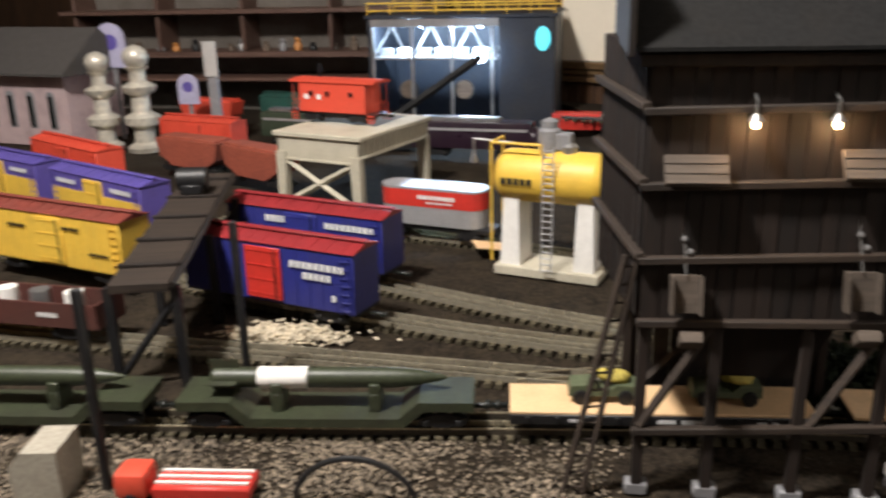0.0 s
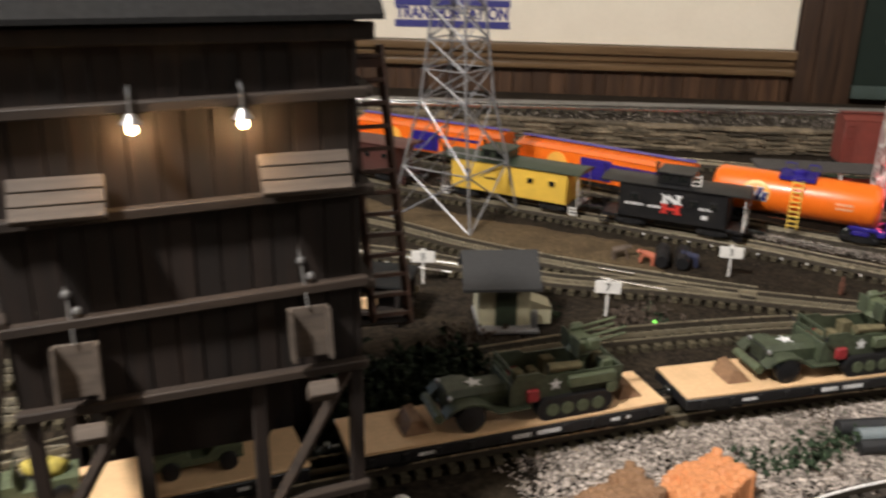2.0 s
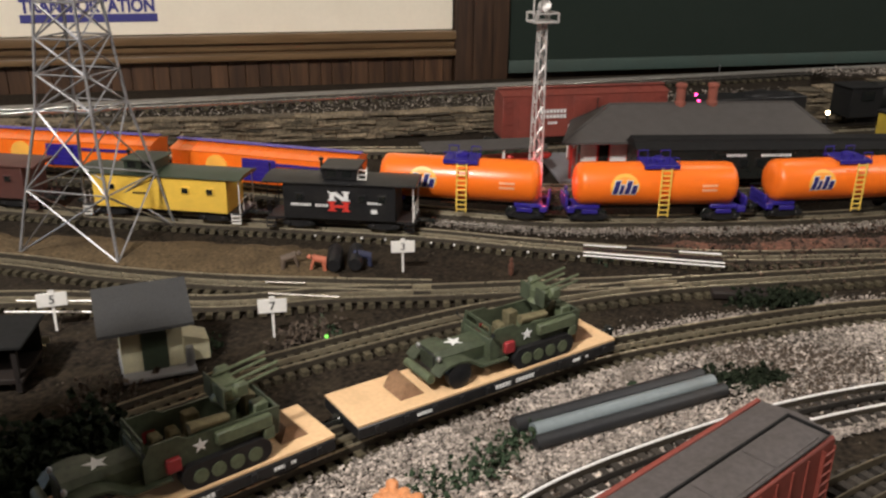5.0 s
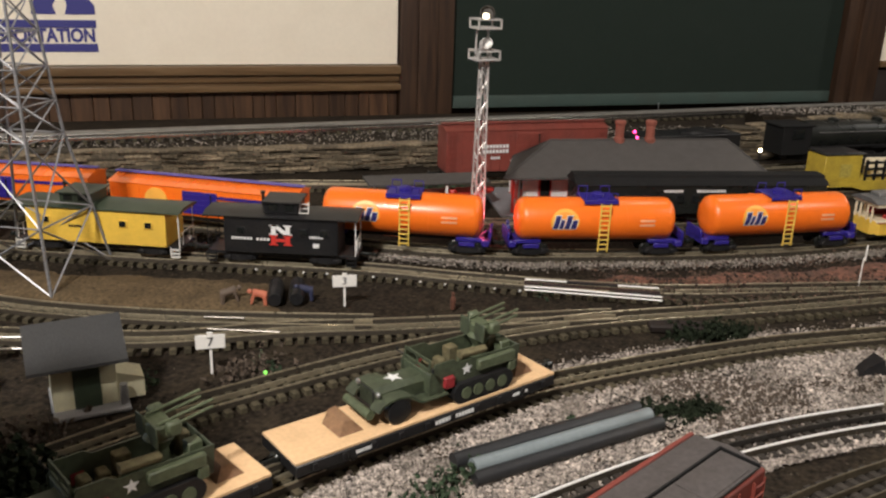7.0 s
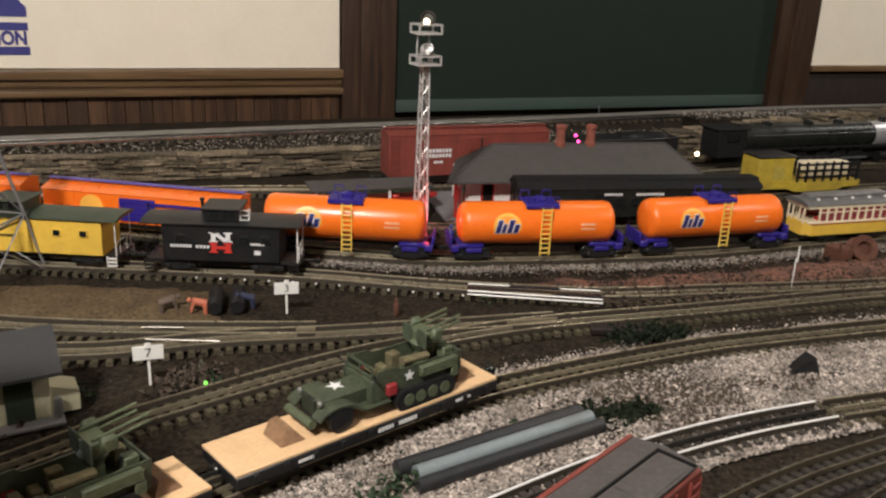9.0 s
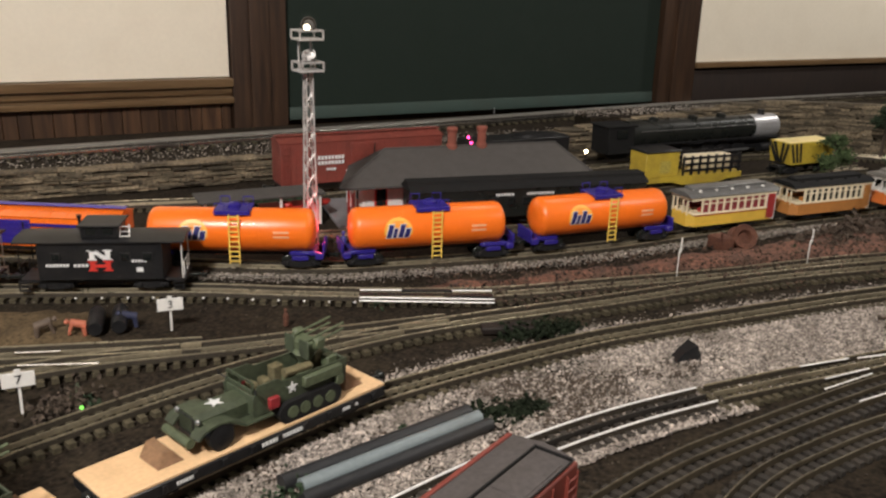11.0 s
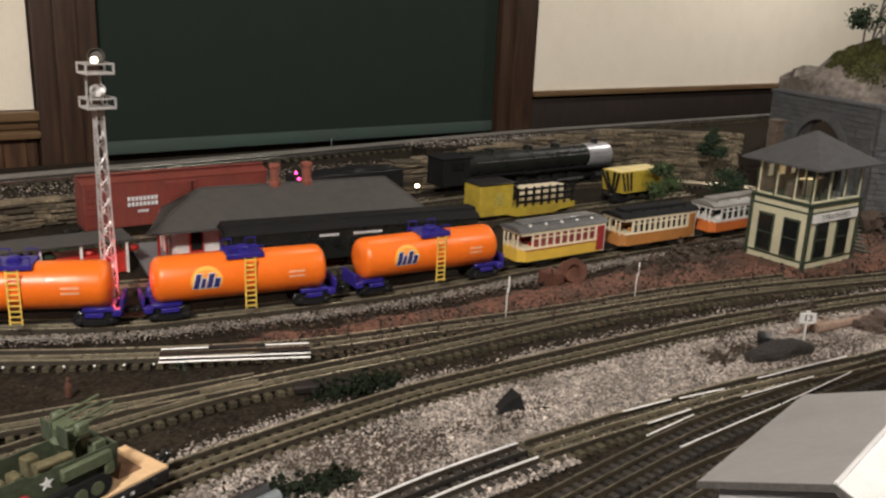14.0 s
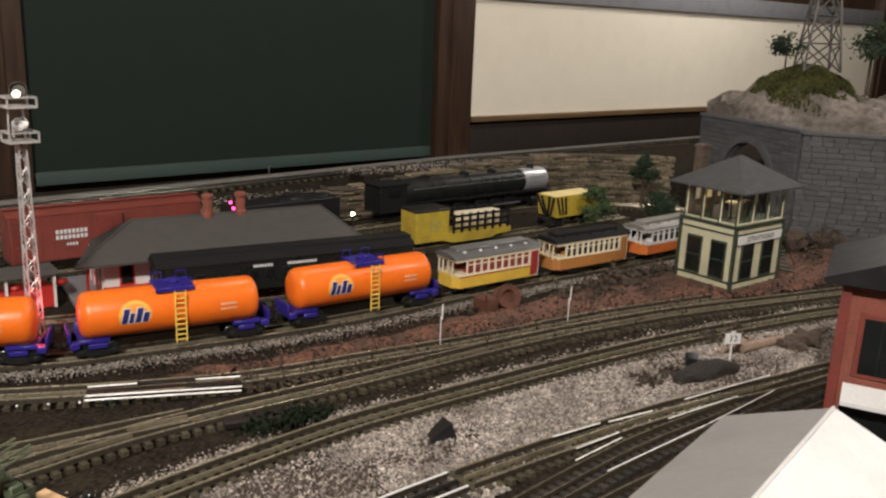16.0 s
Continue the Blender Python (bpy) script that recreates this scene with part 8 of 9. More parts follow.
def red_building(m):
    t = thing("red_tower", m, "red boarded tower building with dark windows and dark roof", "building")
    part("wall", Shape().box((0.07, -0.10, 0.095), (0.14, 0.20, 0.19), 0.001), BRICK, t)
    for y in (-0.004, -0.196):
        part("corner_board", Shape().box((0.0, y, 0.095), (0.012, 0.012, 0.19), 0.001), OXIDE, t)
    for y in (-0.058, -0.142):
        w = part("window", Shape().box((-0.001, y, 0.115), (0.004, 0.072, 0.080), 0.001), OXIDE, t)
        part("pane", Shape().box((-0.0035, y, 0.115), (0.002, 0.060, 0.068)), DARKGLASS, w)
        for k in range(2):
            part("glazing_bar", Shape().box((-0.0048, y - 0.01 + 0.02 * k, 0.115), (0.001, 0.002, 0.068)), BLACK, w)
    part("awning", Shape().prism([(-0.002, -0.015, 0.066), (-0.030, -0.015, 0.052), (-0.030, -0.015, 0.047), (-0.002, -0.015, 0.047)], (0, -0.18, 0)), ROOFWHITE, t, "pale awning")
    part("doorway", Shape().box((-0.001, -0.10, 0.024), (0.003, 0.17, 0.046)), DARKGLASS, t)
    part("roof", Shape().prism([(-0.022, 0.022, 0.190), (-0.022, -0.222, 0.190), (-0.022, -0.222, 0.196), (-0.022, -0.10, 0.245), (-0.022, 0.022, 0.196)], (0.184, 0, 0)), BLACK, t)


red_building(pose(1.735, 0.272, 0, 0, 0, -2))


# ---- the crowded yard by the tower ----
def concrete_gantry(m):
    t = thing("trestle", m, "warm grey concrete trestle with braced legs", "trestle")
    a, b, h = 0.200, 0.26, 0.155
    part("deck", Shape().box((a / 2, b / 2, h - 0.005), (a + 0.012, b + 0.012, 0.010), 0.002), CONCRETE, t)
    for y in (0.004, b - 0.004):
        part("girder", Shape().box((a / 2, y, h - 0.032), (a, 0.008, 0.044), 0.001).box((a / 2, y, h - 0.054), (a, 0.014, 0.005), 0.001), CONCRETE, t)
    for x in (0.004, a - 0.004):
        part("girder", Shape().box((x, b / 2, h - 0.026), (0.008, b, 0.032), 0.001).box((x, b / 2, h - 0.042), (0.014, b, 0.005), 0.001), CONCRETE, t)
        for k in range(12):
            part("stiffener", Shape().box((x, 0.02 + k * 0.02, h - 0.026), (0.012, 0.003, 0.030)), CONCRETE, t)
    for x in (0.008, a - 0.008):
        for y in (0.004, b - 0.004):
            s = -1 if x < a / 2 else 1
            part("leg", Shape().prism([(x - 0.009, y - 0.008, 0), (x + 0.009, y - 0.008, 0), (x + 0.012 - s * 0.004, y - 0.008, h - 0.04), (x - 0.012 - s * 0.004, y - 0.008, h - 0.04)], (0, 0.016, 0)), CONCRETE, t)
    for p, q in (((0.016, 0.004, 0.010), (a - 0.016, 0.004, 0.098)), ((a - 0.016, 0.004, 0.010), (0.016, 0.004, 0.098))):
        part("brace", Shape().bar(p, q, 0.009), CONCRETE, t)
    part("sill", Shape().box((a / 2, 0.004, 0.006), (a, 0.012, 0.010), 0.001), CONCRETE, t)


concrete_gantry(pose(-0.322, 1.738, 0, 0, 0, -21))
caboose(between((-0.31, 1.868), (-0.115, 1.80)).copy() @ pose(0, 0, 0.146), "bright red caboose standing on the concrete trestle", REDORANGE, REDORANGE, 0.20, ((-0.06, 0.052, 0.016, 0.010), (-0.03, 0.052, 0.014, 0.010)), False, WHITEINK, False, REDORANGE)


def tub_car(m):
    c = thing("tub_car", m, "silver grey tub car with a red band and white script bars", "tub car")

    def oval(h0, h1, k, mat, name):
        pts = []
        for i in range(28):
            a = 2 * math.pi * i / 28
            cx = 0.068 if math.cos(a) > 0 else -0.068
            pts.append((cx * k + 0.028 * k * math.cos(a), 0.030 * k * math.sin(a), h0))
        return part(name, Shape().prism(pts, (0, 0, h1 - h0)), mat, c)

    oval(0.026, 0.060, 1.0, SILVER, "tub")
    oval(0.058, 0.088, 1.015, RED, "red_band")
    oval(0.087, 0.091, 1.02, SILVER, "lid")
    part("marking", bars(Shape(), ((0.015, 0.075, 0.07, 0.007), (0.02, 0.066, 0.05, 0.003)), -0.0312), WHITEINK, c, "plain script bars")
    part("frame", Shape().box((0, 0, 0.021), (0.225, 0.05, 0.008), 0.001), BLACK, c)
    for s in (-1, 1):
        truck(c, s * 0.07, BLACK, 0.03)


tub_car(between((-0.068, 1.545), (0.128, 1.487)))
single("wood_ramp", Shape().box((0, 0, 0.012), (0.07, 0.04, 0.004), 0.001), DECK, pose(0.135, 1.45, 0.004, 0, 10, 20), "pale wooden ramp board beside the rails", "board")


def fuel_stand(m):
    t = thing("fuel_tank_stand", m, "bright yellow fuel tank on a white concrete stand", "fuel tank")
    part("base", Shape().box((0, 0, 0.008), (0.165, 0.075, 0.016), 0.002), CONCRETE, t)
    for x in (-0.058, 0.058):
        part("pier", Shape().prism([(x - 0.016, -0.03, 0.012), (x + 0.016, -0.03, 0.012), (x + 0.012, -0.026, 0.125), (x - 0.012, -0.026, 0.125)], (0, 0.056, 0)), WHITE, t)
    tk = part("tank", Shape().lathe([(0.010, -0.087), (0.030, -0.084), (0.038, -0.076), (0.040, -0.068), (0.040, 0.068), (0.038, 0.076), (0.030, 0.084), (0.010, 0.087)], (0, 0, 0.152), 28, "x"), YELLOW, t, "bright yellow tank")
    part("marking", bars(Shape(), ((-0.045, 0.150, 0.05, 0.010),), -0.041), INK, tk, "plain lettering bars")
    part("ladder", grab_ladder(Shape(), 0.006, -0.048, 0.014, 0.205, 0.016, 0.0011, 20, 0.004), SILVER, t)
    pipe_sh = Shape()
    for a, b in (((-0.088, -0.03, 0.02), (-0.088, -0.03, 0.205)), ((-0.088, -0.03, 0.205), (-0.01, -0.03, 0.205)), ((-0.088, 0.02, 0.02), (-0.088, 0.02, 0.205)), ((-0.088, -0.03, 0.205), (-0.088, 0.02, 0.205)), ((-0.01, -0.03, 0.205), (-0.01, -0.03, 0.19))):
        pipe_sh.cyl(a, b, 0.0022, seg=8)
    part("hand_rail", pipe_sh, YELLOW, t)
    sp = part("spout", Shape().cyl((-0.06, 0, 0.200), (-0.125, -0.01, 0.205), 0.002, seg=8).cyl((-0.125, -0.01, 0.205), (-0.125, -0.01, 0.185), 0.002, seg=8).lathe([(0.002, 0.185), (0.006, 0.172), (0.006, 0.168)], (-0.125, -0.01, 0), 12), STEEL, t)
    part("pump", Shape().lathe([(0.017, 0.188), (0.017, 0.222), (0.013, 0.226), (0.013, 0.236), (0.004, 0.240)], (-0.008, 0.004, 0), 16).box((0.012, 0.004, 0.206), (0.03, 0.022, 0.026), 0.002), GREY, t)
    part("hatch", Shape().lathe([(0.012, 0.188), (0.012, 0.200), (0.006, 0.205)], (0.025, 0, 0), 14), STEEL, t)


fuel_stand(pose(0.232, 1.372, 0, 0, 0, -17))


# ---- lit engine shop at the back ----
def engine_shop(m):
    t = thing("engine_shop", m, "dark engine shop with bright blue-lit interior and railed roof", "engine shop")
    W, D, H = 0.515, 0.30, 0.325
    part("back_wall", Shape().box((W / 2, D, H / 2), (W, 0.006, H)), DARKSTEEL, t)
    for x in (0, W):
        part("side_wall", Shape().box((x, D / 2, H / 2), (0.008, D, H)), DARKSTEEL, t)
    part("roof", Shape().box((W / 2, D / 2, H + 0.004), (W + 0.02, D + 0.02, 0.010), 0.001), DARKSTEEL, t)
    part("right_panel", Shape().box((W - 0.075, -0.002, H / 2), (0.15, 0.006, H), 0.001), DARKSTEEL, t)
    part("header", Shape().box((W * 0.36, -0.002, H - 0.012), (W * 0.70, 0.008, 0.024), 0.001), STEEL, t)
    part("gallery", Shape().box((W * 0.36, 0.06, 0.215), (W * 0.68, 0.12, 0.006)), STEEL, t)
    for k in range(4):
        x = 0.01 + k * 0.112
        part("column", Shape().box((x, 0.002, H / 2), (0.008, 0.008, H)), STEEL, t)
        part("brace", Shape().bar((x, 0.002, 0.215), (x + 0.055, 0.002, H - 0.02), 0.005), STEEL, t)
        part("brace", Shape().bar((x + 0.1, 0.002, 0.215), (x + 0.055, 0.002, H - 0.02), 0.005), STEEL, t)
    for k in range(4):
        tb = part("lamp_housing", Shape().lathe([(0.004, H - 0.006), (0.016, H - 0.022)], (0.05 + k * 0.085, 0.06, 0), 12), STEEL, t)
        part("bulb", Shape().ball((0.05 + k * 0.085, 0.06, H - 0.024), 0.006 if k < 3 else 0.008), BLUEBULB, tb, "lit blue-white bulb")
    part("work_lamp", Shape().ball((0.312, -0.012, 0.222), 0.019), BLUEBULB, t, "glaring blue-white lamp")
    part("sign", Shape().cyl((0, 0, 0), (0, -0.004, 0), 0.032, seg=28), CYANSIGN, t, "lit cyan oval sign", at=pose(0.485, -0.006, 0.268) @ Matrix.Diagonal((0.62, 1, 1, 1)))
    for y in (-0.005, D):
        for z in (0.020, 0.040):
            part("roof_rail", Shape().cyl((0, y, H + z), (W, y, H + z), 0.0022, seg=6), YELLOW, t)
        for k in range(9):
            part("rail_post", Shape().cyl((k * W / 8, y, H), (k * W / 8, y, H + 0.042), 0.0018, seg=6), YELLOW, t)
    for x in (0.10, 0.26):
        part("wheel_set", Shape().cyl((x, 0.04, 0.125), (x, 0.05, 0.125), 0.026, seg=20), PLANK, t)
    for k in range(6):
        part("bench", Shape().box((0.03 + k * 0.055, 0.08, 0.228), (0.04, 0.03, 0.02), 0.002), WHITE if k % 2 else STEEL, t)


SHOP = pose(-0.300, 2.52, 0, 0, 0, -3)
engine_shop(SHOP)
for x, e in ((0.09, 5.0), (0.26, 8.0)):
    lamp("engine_shop_light", "POINT", SHOP @ pose(x, 0.03, 0.285), e, (0.55, 0.75, 1.0), 0.01)
lamp("work_lamp_light", "POINT", SHOP @ pose(0.312, -0.04, 0.222), 1.3, (0.55, 0.75, 1.0), 0.012)
part_crane = thing("crane_boom", pose(-0.22, 2.30, 0.0), "black wrecking crane with raised boom", "crane")
part("boom", Shape().bar((0, 0, 0.07), (0.25, 0.06, 0.235), 0.014), BLACK, part_crane)
part("cab", Shape().box((-0.03, 0, 0.055), (0.09, 0.06, 0.055), 0.003), BLACK, part_crane)
part("base", Shape().box((0, 0, 0.018), (0.16, 0.055, 0.016), 0.002), BLACK, part_crane)


def diesel(m, label, body):
    c = thing("diesel_engine", m, label, "diesel engine", "diesel engines")
    part("body", Shape().box((0, 0, 0.055), (0.30, 0.060, 0.066), 0.006), body, c)
    part("nose", Shape().ball((0.15, 0, 0.048), 0.030, (1, 1, 1), 2), body, c)
    part("roof_gear", Shape().box((-0.03, 0, 0.092), (0.20, 0.03, 0.010), 0.002), STEEL, c)
    part("stripe", Shape().box((0, -0.0305, 0.070), (0.28, 0.001, 0.006)), SILVER, c)
    for s in (-1, 1):
        truck(c, s * 0.09, BLACK, 0.045)


PLUM = material("blackish_plum_enamel", (0.022, 0.011, 0.020), 0.3, 0, 0.15, 40, 0.03)
diesel(between((-0.12, 2.20), (0.17, 2.16)), "blackish plum diesel engine with silver stripe", PLUM)
diesel(between((-0.55, 2.34), (-0.27, 2.27)), "dark green diesel engine", DKGREEN)
single("red_wagon", Shape().box((0, 0, 0.045), (0.13, 0.05, 0.045), 0.003), RED, pose(0.28, 2.50, 0.0, 0, 0, -6), "red wagon body in front of the wall", "wagon")


def church(m):
    t = thing("church", m, "pink plaster church with arched windows and grey roof", "church")
    part("wall", Shape().box((0, 0, 0.105), (0.36, 0.22, 0.21), 0.001), PINK, t)
    part("roof", Shape().prism([(-0.22, -0.15, 0.200), (-0.22, 0.15, 0.200), (-0.22, 0.15, 0.207), (-0.22, 0, 0.32), (-0.22, -0.15, 0.207)], (0.44, 0, 0)), ROOFGREY, t)
    for k in range(4):
        x = -0.10 + k * 0.075
        w = part("window", Shape().box((x, -0.1105, 0.095), (0.028, 0.003, 0.09), 0.001).cyl((x, -0.109, 0.14), (x, -0.1135, 0.14), 0.014, seg=14), GREY, t)
        part("pane", Shape().box((x, -0.1145, 0.098), (0.018, 0.001, 0.085)), DARKGLASS, w)


church(pose(-1.258, 2.46, 0, 0, 0, -14))


PALEVIOLET = material("pale_violet_paint", (0.42, 0.40, 0.55), 0.5, 0, 0.08, 40, 0.02)


def ornate_tower(m, s):
    t = thing("ornate_lamp_tower", m, "tarnished silver ornate lamp tower", "lamp tower", "ornate towers")
    part("shaft", Shape().lathe([(0.034 * s, 0), (0.036 * s, 0.01), (0.02 * s, 0.02), (0.02 * s, 0.05), (0.034 * s, 0.06), (0.036 * s, 0.075), (0.018 * s, 0.085), (0.018 * s, 0.12), (0.030 * s, 0.128), (0.034 * s, 0.14), (0.016 * s, 0.15), (0.016 * s, 0.17), (0.024 * s, 0.18)], (0, 0, 0), 18), TARNISH, t)
    part("ball", Shape().ball((0, 0, 0.20), 0.026 * s), TARNISH, t)


ornate_tower(pose(-1.00, 2.30, 0) @ Matrix.Diagonal((1.25, 1.25, 1.17, 1)), 1.0)
ornate_tower(pose(-0.878, 2.28, 0) @ Matrix.Diagonal((1.35, 1.35, 1.25, 1)), 1.0)
for x, y, h, s, lab in ((-1.03, 2.45, 0.285, 0.044, "pale violet round emblem board on a post"), (-0.80, 2.42, 0.16, 0.030, "pale violet arched board on a post")):
    ab = thing("emblem_board", pose(x, y, 0), lab, "board", "emblem boards")
    part("post", Shape().box((0, 0, h / 2), (0.01, 0.006, h)), GREY, ab)
    part("panel", Shape().prism([(-s, -0.004, h - 1.8 * s)] + [(-s * math.cos(math.pi * k / 14), -0.004, h + s * math.sin(math.pi * k / 14)) for k in range(15)] + [(s, -0.004, h - 1.8 * s)], (0, -0.006, 0)), PALEVIOLET, ab)
    part("emblem", Shape().cyl((0, -0.0102, h - 0.2 * s), (0, -0.0112, h - 0.2 * s), s * 0.5, seg=18), PURPLE, ab)
sp = thing("semaphore_post", pose(-0.66, 2.262, 0), "tall grey signal post with a white board", "signal post")
part("post", Shape().box((0, 0, 0.11), (0.026, 0.016, 0.22), 0.001), GREY, sp)
part("board", Shape().box((0, -0.010, 0.245), (0.036, 0.004, 0.090), 0.001), WHITEWALL, sp)


HOPPERRED = material("rust_red_paint", (0.30, 0.075, 0.045), 0.6, 0, 0.2, 40, 0.1, (0.10, 0.03, 0.025), 0.4)
TEAL = material("teal_green_paint", (0.018, 0.075, 0.058), 0.55, 0, 0.15, 40, 0.05)


def hopper(m, label, mat):
    c = thing("hopper_car", m, label, "hopper car", "hopper cars")
    part("body", Shape().prism([(-0.10, -0.030, 0.080), (0.10, -0.030, 0.080), (0.09, -0.030, 0.040), (0.05, -0.030, 0.018), (-0.05, -0.030, 0.018), (-0.09, -0.030, 0.040)], (0, 0.06, 0)), mat, c)
    part("load", Shape().box((0, 0, 0.082), (0.18, 0.05, 0.008), 0.003).rough(0.003, 60), mat, c)
    for s in (-1, 1):
        truck(c, s * 0.07, BLACK, 0.03)


hopper(between((-0.70, 2.02), (-0.50, 1.93)), "rust brown hopper car", HOPPERRED)
hopper(between((-0.48, 1.92), (-0.34, 1.83)), "rust brown hopper car", HOPPERRED)
box_car(between((-0.74, 2.13), (-0.52, 2.06)), "bright red box car", REDORANGE, REDORANGE, 0.22, ())
box_car(between((-0.62, 2.52), (-0.34, 2.44)), "teal green box car", TEAL, TEAL, 0.28, ())
hopper(between((-0.92, 2.62), (-0.70, 2.55)), "signal red hopper car", REDORANGE)


def gondola(m):
    c = thing("gondola_car", m, "maroon gondola car with white and blue loads", "gondola car")
    part("body", Shape().box((0, 0, 0.024), (0.28, 0.060, 0.006)).box((0, -0.029, 0.038), (0.28, 0.003, 0.032)).box((0, 0.029, 0.038), (0.28, 0.003, 0.032)).box((-0.139, 0, 0.038), (0.003, 0.06, 0.032)).box((0.139, 0, 0.038), (0.003, 0.06, 0.032)), MAROON, c)
    part("marking", bars(Shape(), ((-0.06, 0.038, 0.10, 0.006), (0.07, 0.038, 0.03, 0.006)), -0.031), WHITEINK, c)
    for k, mat in enumerate((WHITE, BLUE, WHITE, STEEL, WHITE)):
        part("drum", Shape().lathe([(0.013, 0.027), (0.014, 0.04), (0.013, 0.06)], (-0.11 + k * 0.05, 0, 0), 14), mat, c)
    for s in (-1, 1):
        truck(c, s * 0.09)


gondola(between((-0.60, 1.078), (-0.32, 1.05)))
shrub_pts = [(-0.11 + rnd.gauss(0, 0.034), 1.094 + rnd.gauss(0, 0.012), abs(rnd.gauss(0, 0.006))) for _ in range(1400)]
pebbles("white_stone_heap", shrub_pts, HEAP, "heap of white stones beside the box car", 0.0014, 0.0042)


def dark_conveyor(m):
    t = thing("coal_conveyor", m, "black timber coal conveyor frame with a grey sloping top", "conveyor")
    part("top", Shape().prism([(-0.032, 0.0, 0.120), (0.036, 0.0, 0.120), (0.036, 0.40, 0.152), (-0.032, 0.40, 0.152)], (0, 0, 0.010)).rough(0.002, 60), BEAM, t)
    for x in (-0.035, 0.04):
        for y in (0.01, 0.20, 0.39):
            part("post", Shape().box((x, y, 0.062), (0.010, 0.010, 0.124)), BLACK, t)
    for y in (0.05, 0.13, 0.21, 0.29, 0.37):
        part("batten", Shape().box((0.002, y, 0.132 + 0.08 * y), (0.072, 0.007, 0.004), 0.0006), COALWOOD, t)
    part("side_rail", Shape().bar((0.040, 0.0, 0.128), (0.040, 0.40, 0.160), 0.006), COALWOOD, t)
    for y in (0.01, 0.39):
        part("brace", Shape().bar((-0.035, y, 0.01), (0.04, y, 0.11), 0.006), BLACK, t)
    part("motor", Shape().cyl((-0.02, 0.31, 0.176), (0.02, 0.31, 0.176), 0.017, seg=16).box((0.0, 0.31, 0.164), (0.03, 0.04, 0.014), 0.002), BLACK, t)


dark_conveyor(pose(-0.218, 0.935, 0, 0, 0, 11))
for x, y in ((-0.105, 0.95), (-0.165, 0.74)):
    single("dark_pole", Shape().box((0, 0, 0.10), (0.008, 0.008, 0.20), 0.001), BLACK, pose(x, y, 0), "slim black timber pole", "pole", "poles")
single("relay_box", Shape().prism([(-0.022, -0.03, 0), (0.022, -0.03, 0), (0.022, -0.03, 0.055), (-0.010, -0.03, 0.055), (-0.022, -0.03, 0.040)], (0, 0.05, 0)), RELAYGREY, pose(-0.218, 0.738, 0, 0, 0, 8), "grey metal relay box by the front track", "box")
rv = thing("toy_truck", pose(-0.088, 0.738, 0, 0, 0, 4), "red toy truck with silver ladder bed", "toy truck")
part("cab", Shape().box((-0.045, 0, 0.018), (0.03, 0.032, 0.026), 0.006), REDORANGE, rv)
part("bed", Shape().box((0.02, 0, 0.014), (0.09, 0.034, 0.012), 0.002), RED, rv)
for y in (-0.010, 0.0, 0.010):
    part("ladder_rail", Shape().box((0.02, y, 0.0215), (0.085, 0.003, 0.002)), WHITE, rv)
for x in (-0.045, 0.045):
    for y in (-0.016, 0.016):
        part("wheel", Shape().lathe([(0.004, -0.003), (0.006, -0.002), (0.006, 0.002), (0.004, 0.003)], (0, 0, 0), 12), BLACK, rv, at=pose(x, y, 0.006, 90))


def tube(pts, r, seg=8):
    """One bent round tube through the points, in the x-z plane."""
    sh, rings = Shape(), []
    for i, p in enumerate(pts):
        d = (Vector(pts[min(i + 1, len(pts) - 1)]) - Vector(pts[max(i - 1, 0)])).normalized()
        n = Vector((-d.z, 0, d.x))
        rings.append([sh.bm.verts.new(Vector(p) + n * r * math.cos(6.2832 * k / seg) + Vector((0, r * math.sin(6.2832 * k / seg), 0))) for k in range(seg)])
    for a, b in zip(rings, rings[1:]):
        for k in range(seg):
            sh.bm.faces.new((a[k], a[(k + 1) % seg], b[(k + 1) % seg], b[k]))
    sh.bm.faces.new(rings[0][::-1])
    sh.bm.faces.new(rings[-1])
    return sh


single("cable_loop", tube([(0.056 * math.cos(math.pi * k / 24), 0, 0.049 * math.sin(math.pi * k / 24) - 0.002) for k in range(25)], 0.0028), BLACK, pose(0.070, 0.742, 0), "black cable looping up from the gravel", "cable")
jm = thing("search_light", pose(0.553, 0.822, 0, 0, 0, -30), "small chrome twin searchlight on the gravel", "searchlight")
for x in (0, 0.028):
    part("lamp_head", Shape().cyl((x, -0.012, 0.020), (x, 0.010, 0.016), 0.012, 0.009, 16), GLAREWHITE, jm)
part("stand", Shape().box((0.014, 0, 0.004), (0.05, 0.02, 0.008), 0.001), GREY, jm)


# ---- shelf along the far corner ----
SHELFWOOD = wood("reddish_shelf_wood", (0.075, 0.040, 0.030), (0.14, 0.080, 0.060), 0.5, (4, 60, 60))
SHELFBACK = material("dusty_taupe_board", (0.125, 0.108, 0.092), 0.85, 0, 0.15, 20, 0.1, (0.06, 0.05, 0.04), 0.5)


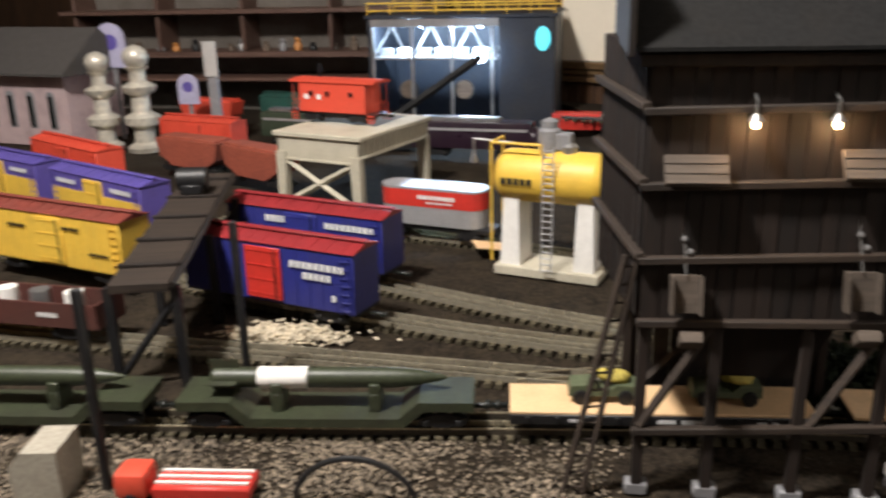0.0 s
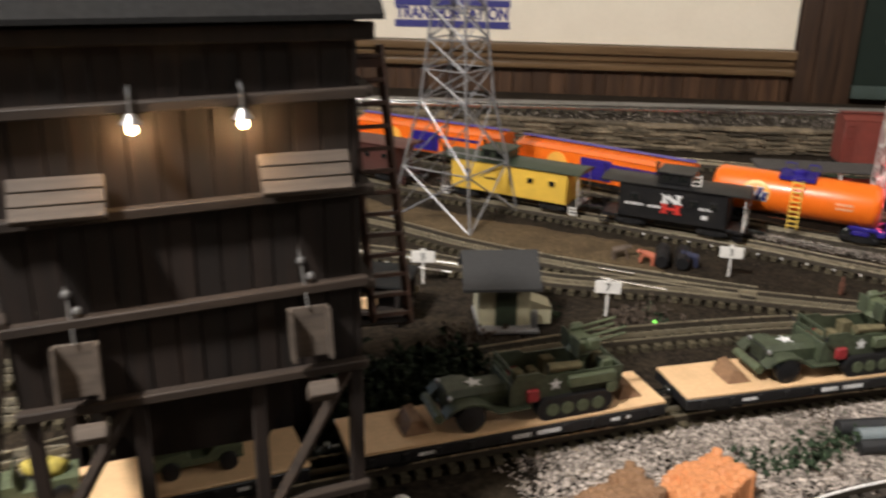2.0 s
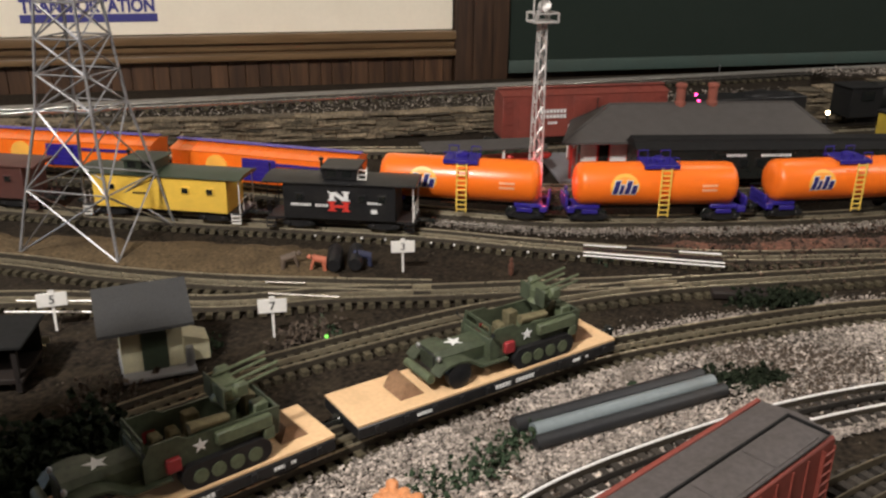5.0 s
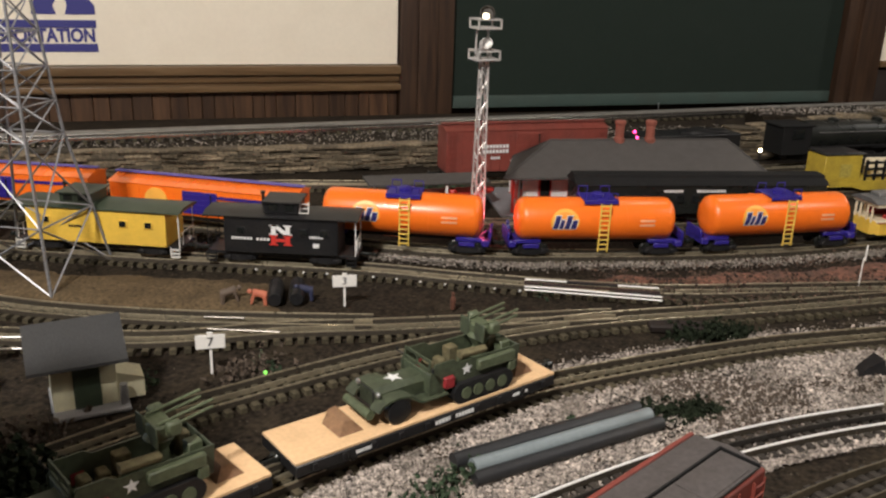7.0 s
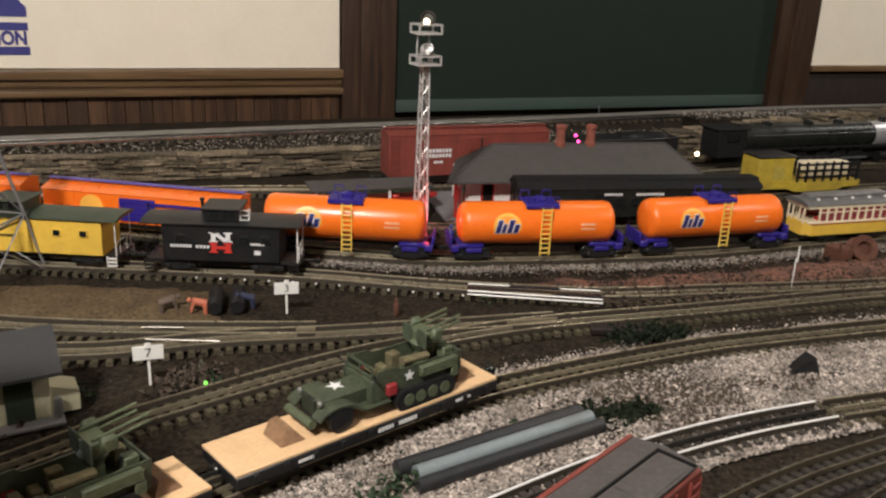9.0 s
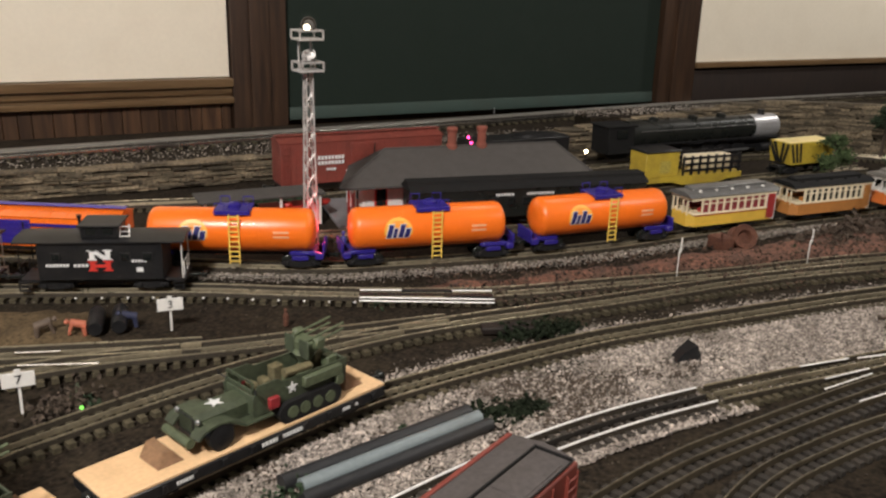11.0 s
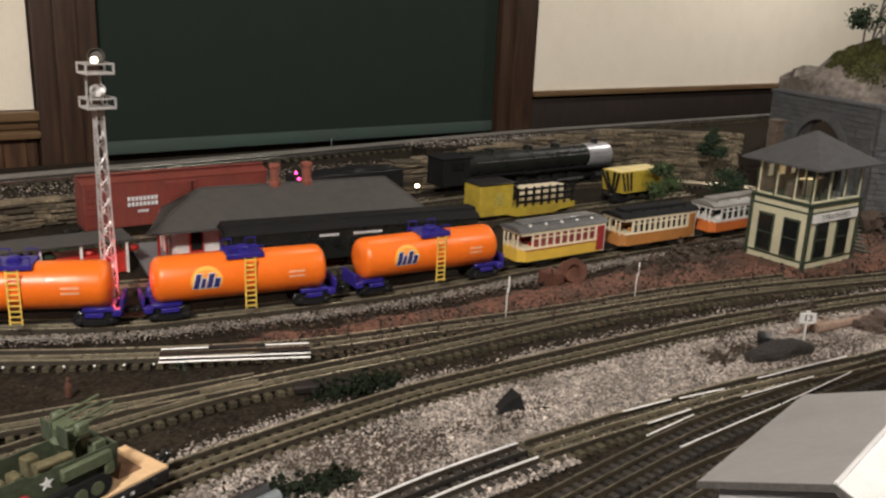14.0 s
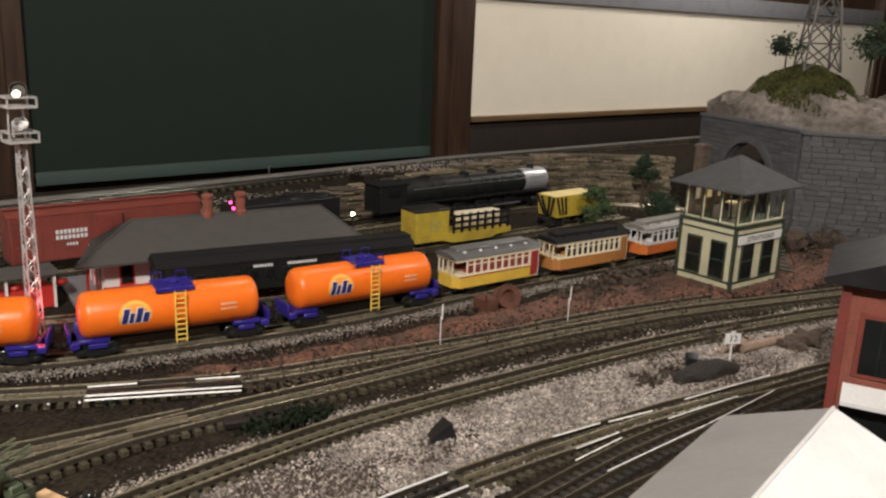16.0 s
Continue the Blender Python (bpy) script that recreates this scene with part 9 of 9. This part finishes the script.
def shelf():
    t = thing("display_shelf", pose(-1.25, 2.95, 0, 0, 0, -3), "brown display shelf against the far wall", "shelf")
    part("board", Shape().box((0.45, 0, 0.20), (1.3, 0.16, 0.018), 0.002), SHELFWOOD, t)
    part("lower_board", Shape().box((0.45, 0, 0.12), (1.3, 0.16, 0.012), 0.002), SHELFWOOD, t)
    part("back", Shape().box((0.45, 0.09, 0.20), (1.3, 0.01, 0.42)), SHELFBACK, t)
    for k in range(5):
        part("divider", Shape().box((-0.15 + k * 0.3, 0.02, 0.30), (0.012, 0.13, 0.18), 0.002), SHELFWOOD, t)
    part("top_board", Shape().box((0.45, 0.01, 0.335), (1.3, 0.14, 0.014), 0.002), SHELFWOOD, t)
    for k in range(16):
        x = -0.05 + k * 0.062
        mat = (PLANK, BLACK, GREY, STEEL, BEAM, BRONZE, PLANK)[(k * 3) % 7]
        single("ornament", Shape().lathe([(0.012, 0), (0.014, 0.02), (0.008, 0.03), (0.010, 0.04), (0.004, 0.048)], (0, 0, 0), 10), mat, pose(-1.25, 2.95, 0, 0, 0, -3) @ pose(x + rnd.uniform(-0.015, 0.015), -0.03, 0.209) @ Matrix.Diagonal((1, 1, rnd.uniform(0.5, 0.95), 1)), "small ornament standing on the shelf", "ornament", "shelf ornaments")


shelf()


# ---- bright pins along the caboose track ----
pins = thing("rail_pins", pose(0, 0, 0), "row of bright pins along the rail edge", "pin", kind="stuff")
pin = finish("pin", Shape().ball((0, 0, 0), 0.0017, sub=2), GLAREWHITE)
for i, p in enumerate(smooth(K_LINE, 0.034)):
    if 1.11 < p.x < 1.36:
        d = (smooth(K_LINE, 0.034)[i + 1] - p).normalized()
        o = new("pin", pin)
        o.parent, o.location = pins, (p.x + d.y * 0.029, p.y - d.x * 0.029, 0.0075)


# ---- unseen globes added around the room lights ----
GLOBEGLOW = glow("added_globe_glow", (1.0, 0.92, 0.80), 3.0)
for place, watts in ROOM_LIGHTS:
    t = thing("added_globe", pose(place[0], place[1], 0), "unseen glowing globe on a rod, added overhead", "pendant lamp", "pendant lamps")
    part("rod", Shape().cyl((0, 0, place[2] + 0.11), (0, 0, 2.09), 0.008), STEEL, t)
    g = part("globe", Shape().ball((0, 0, place[2]), 0.115, sub=3), GLOBEGLOW, t)
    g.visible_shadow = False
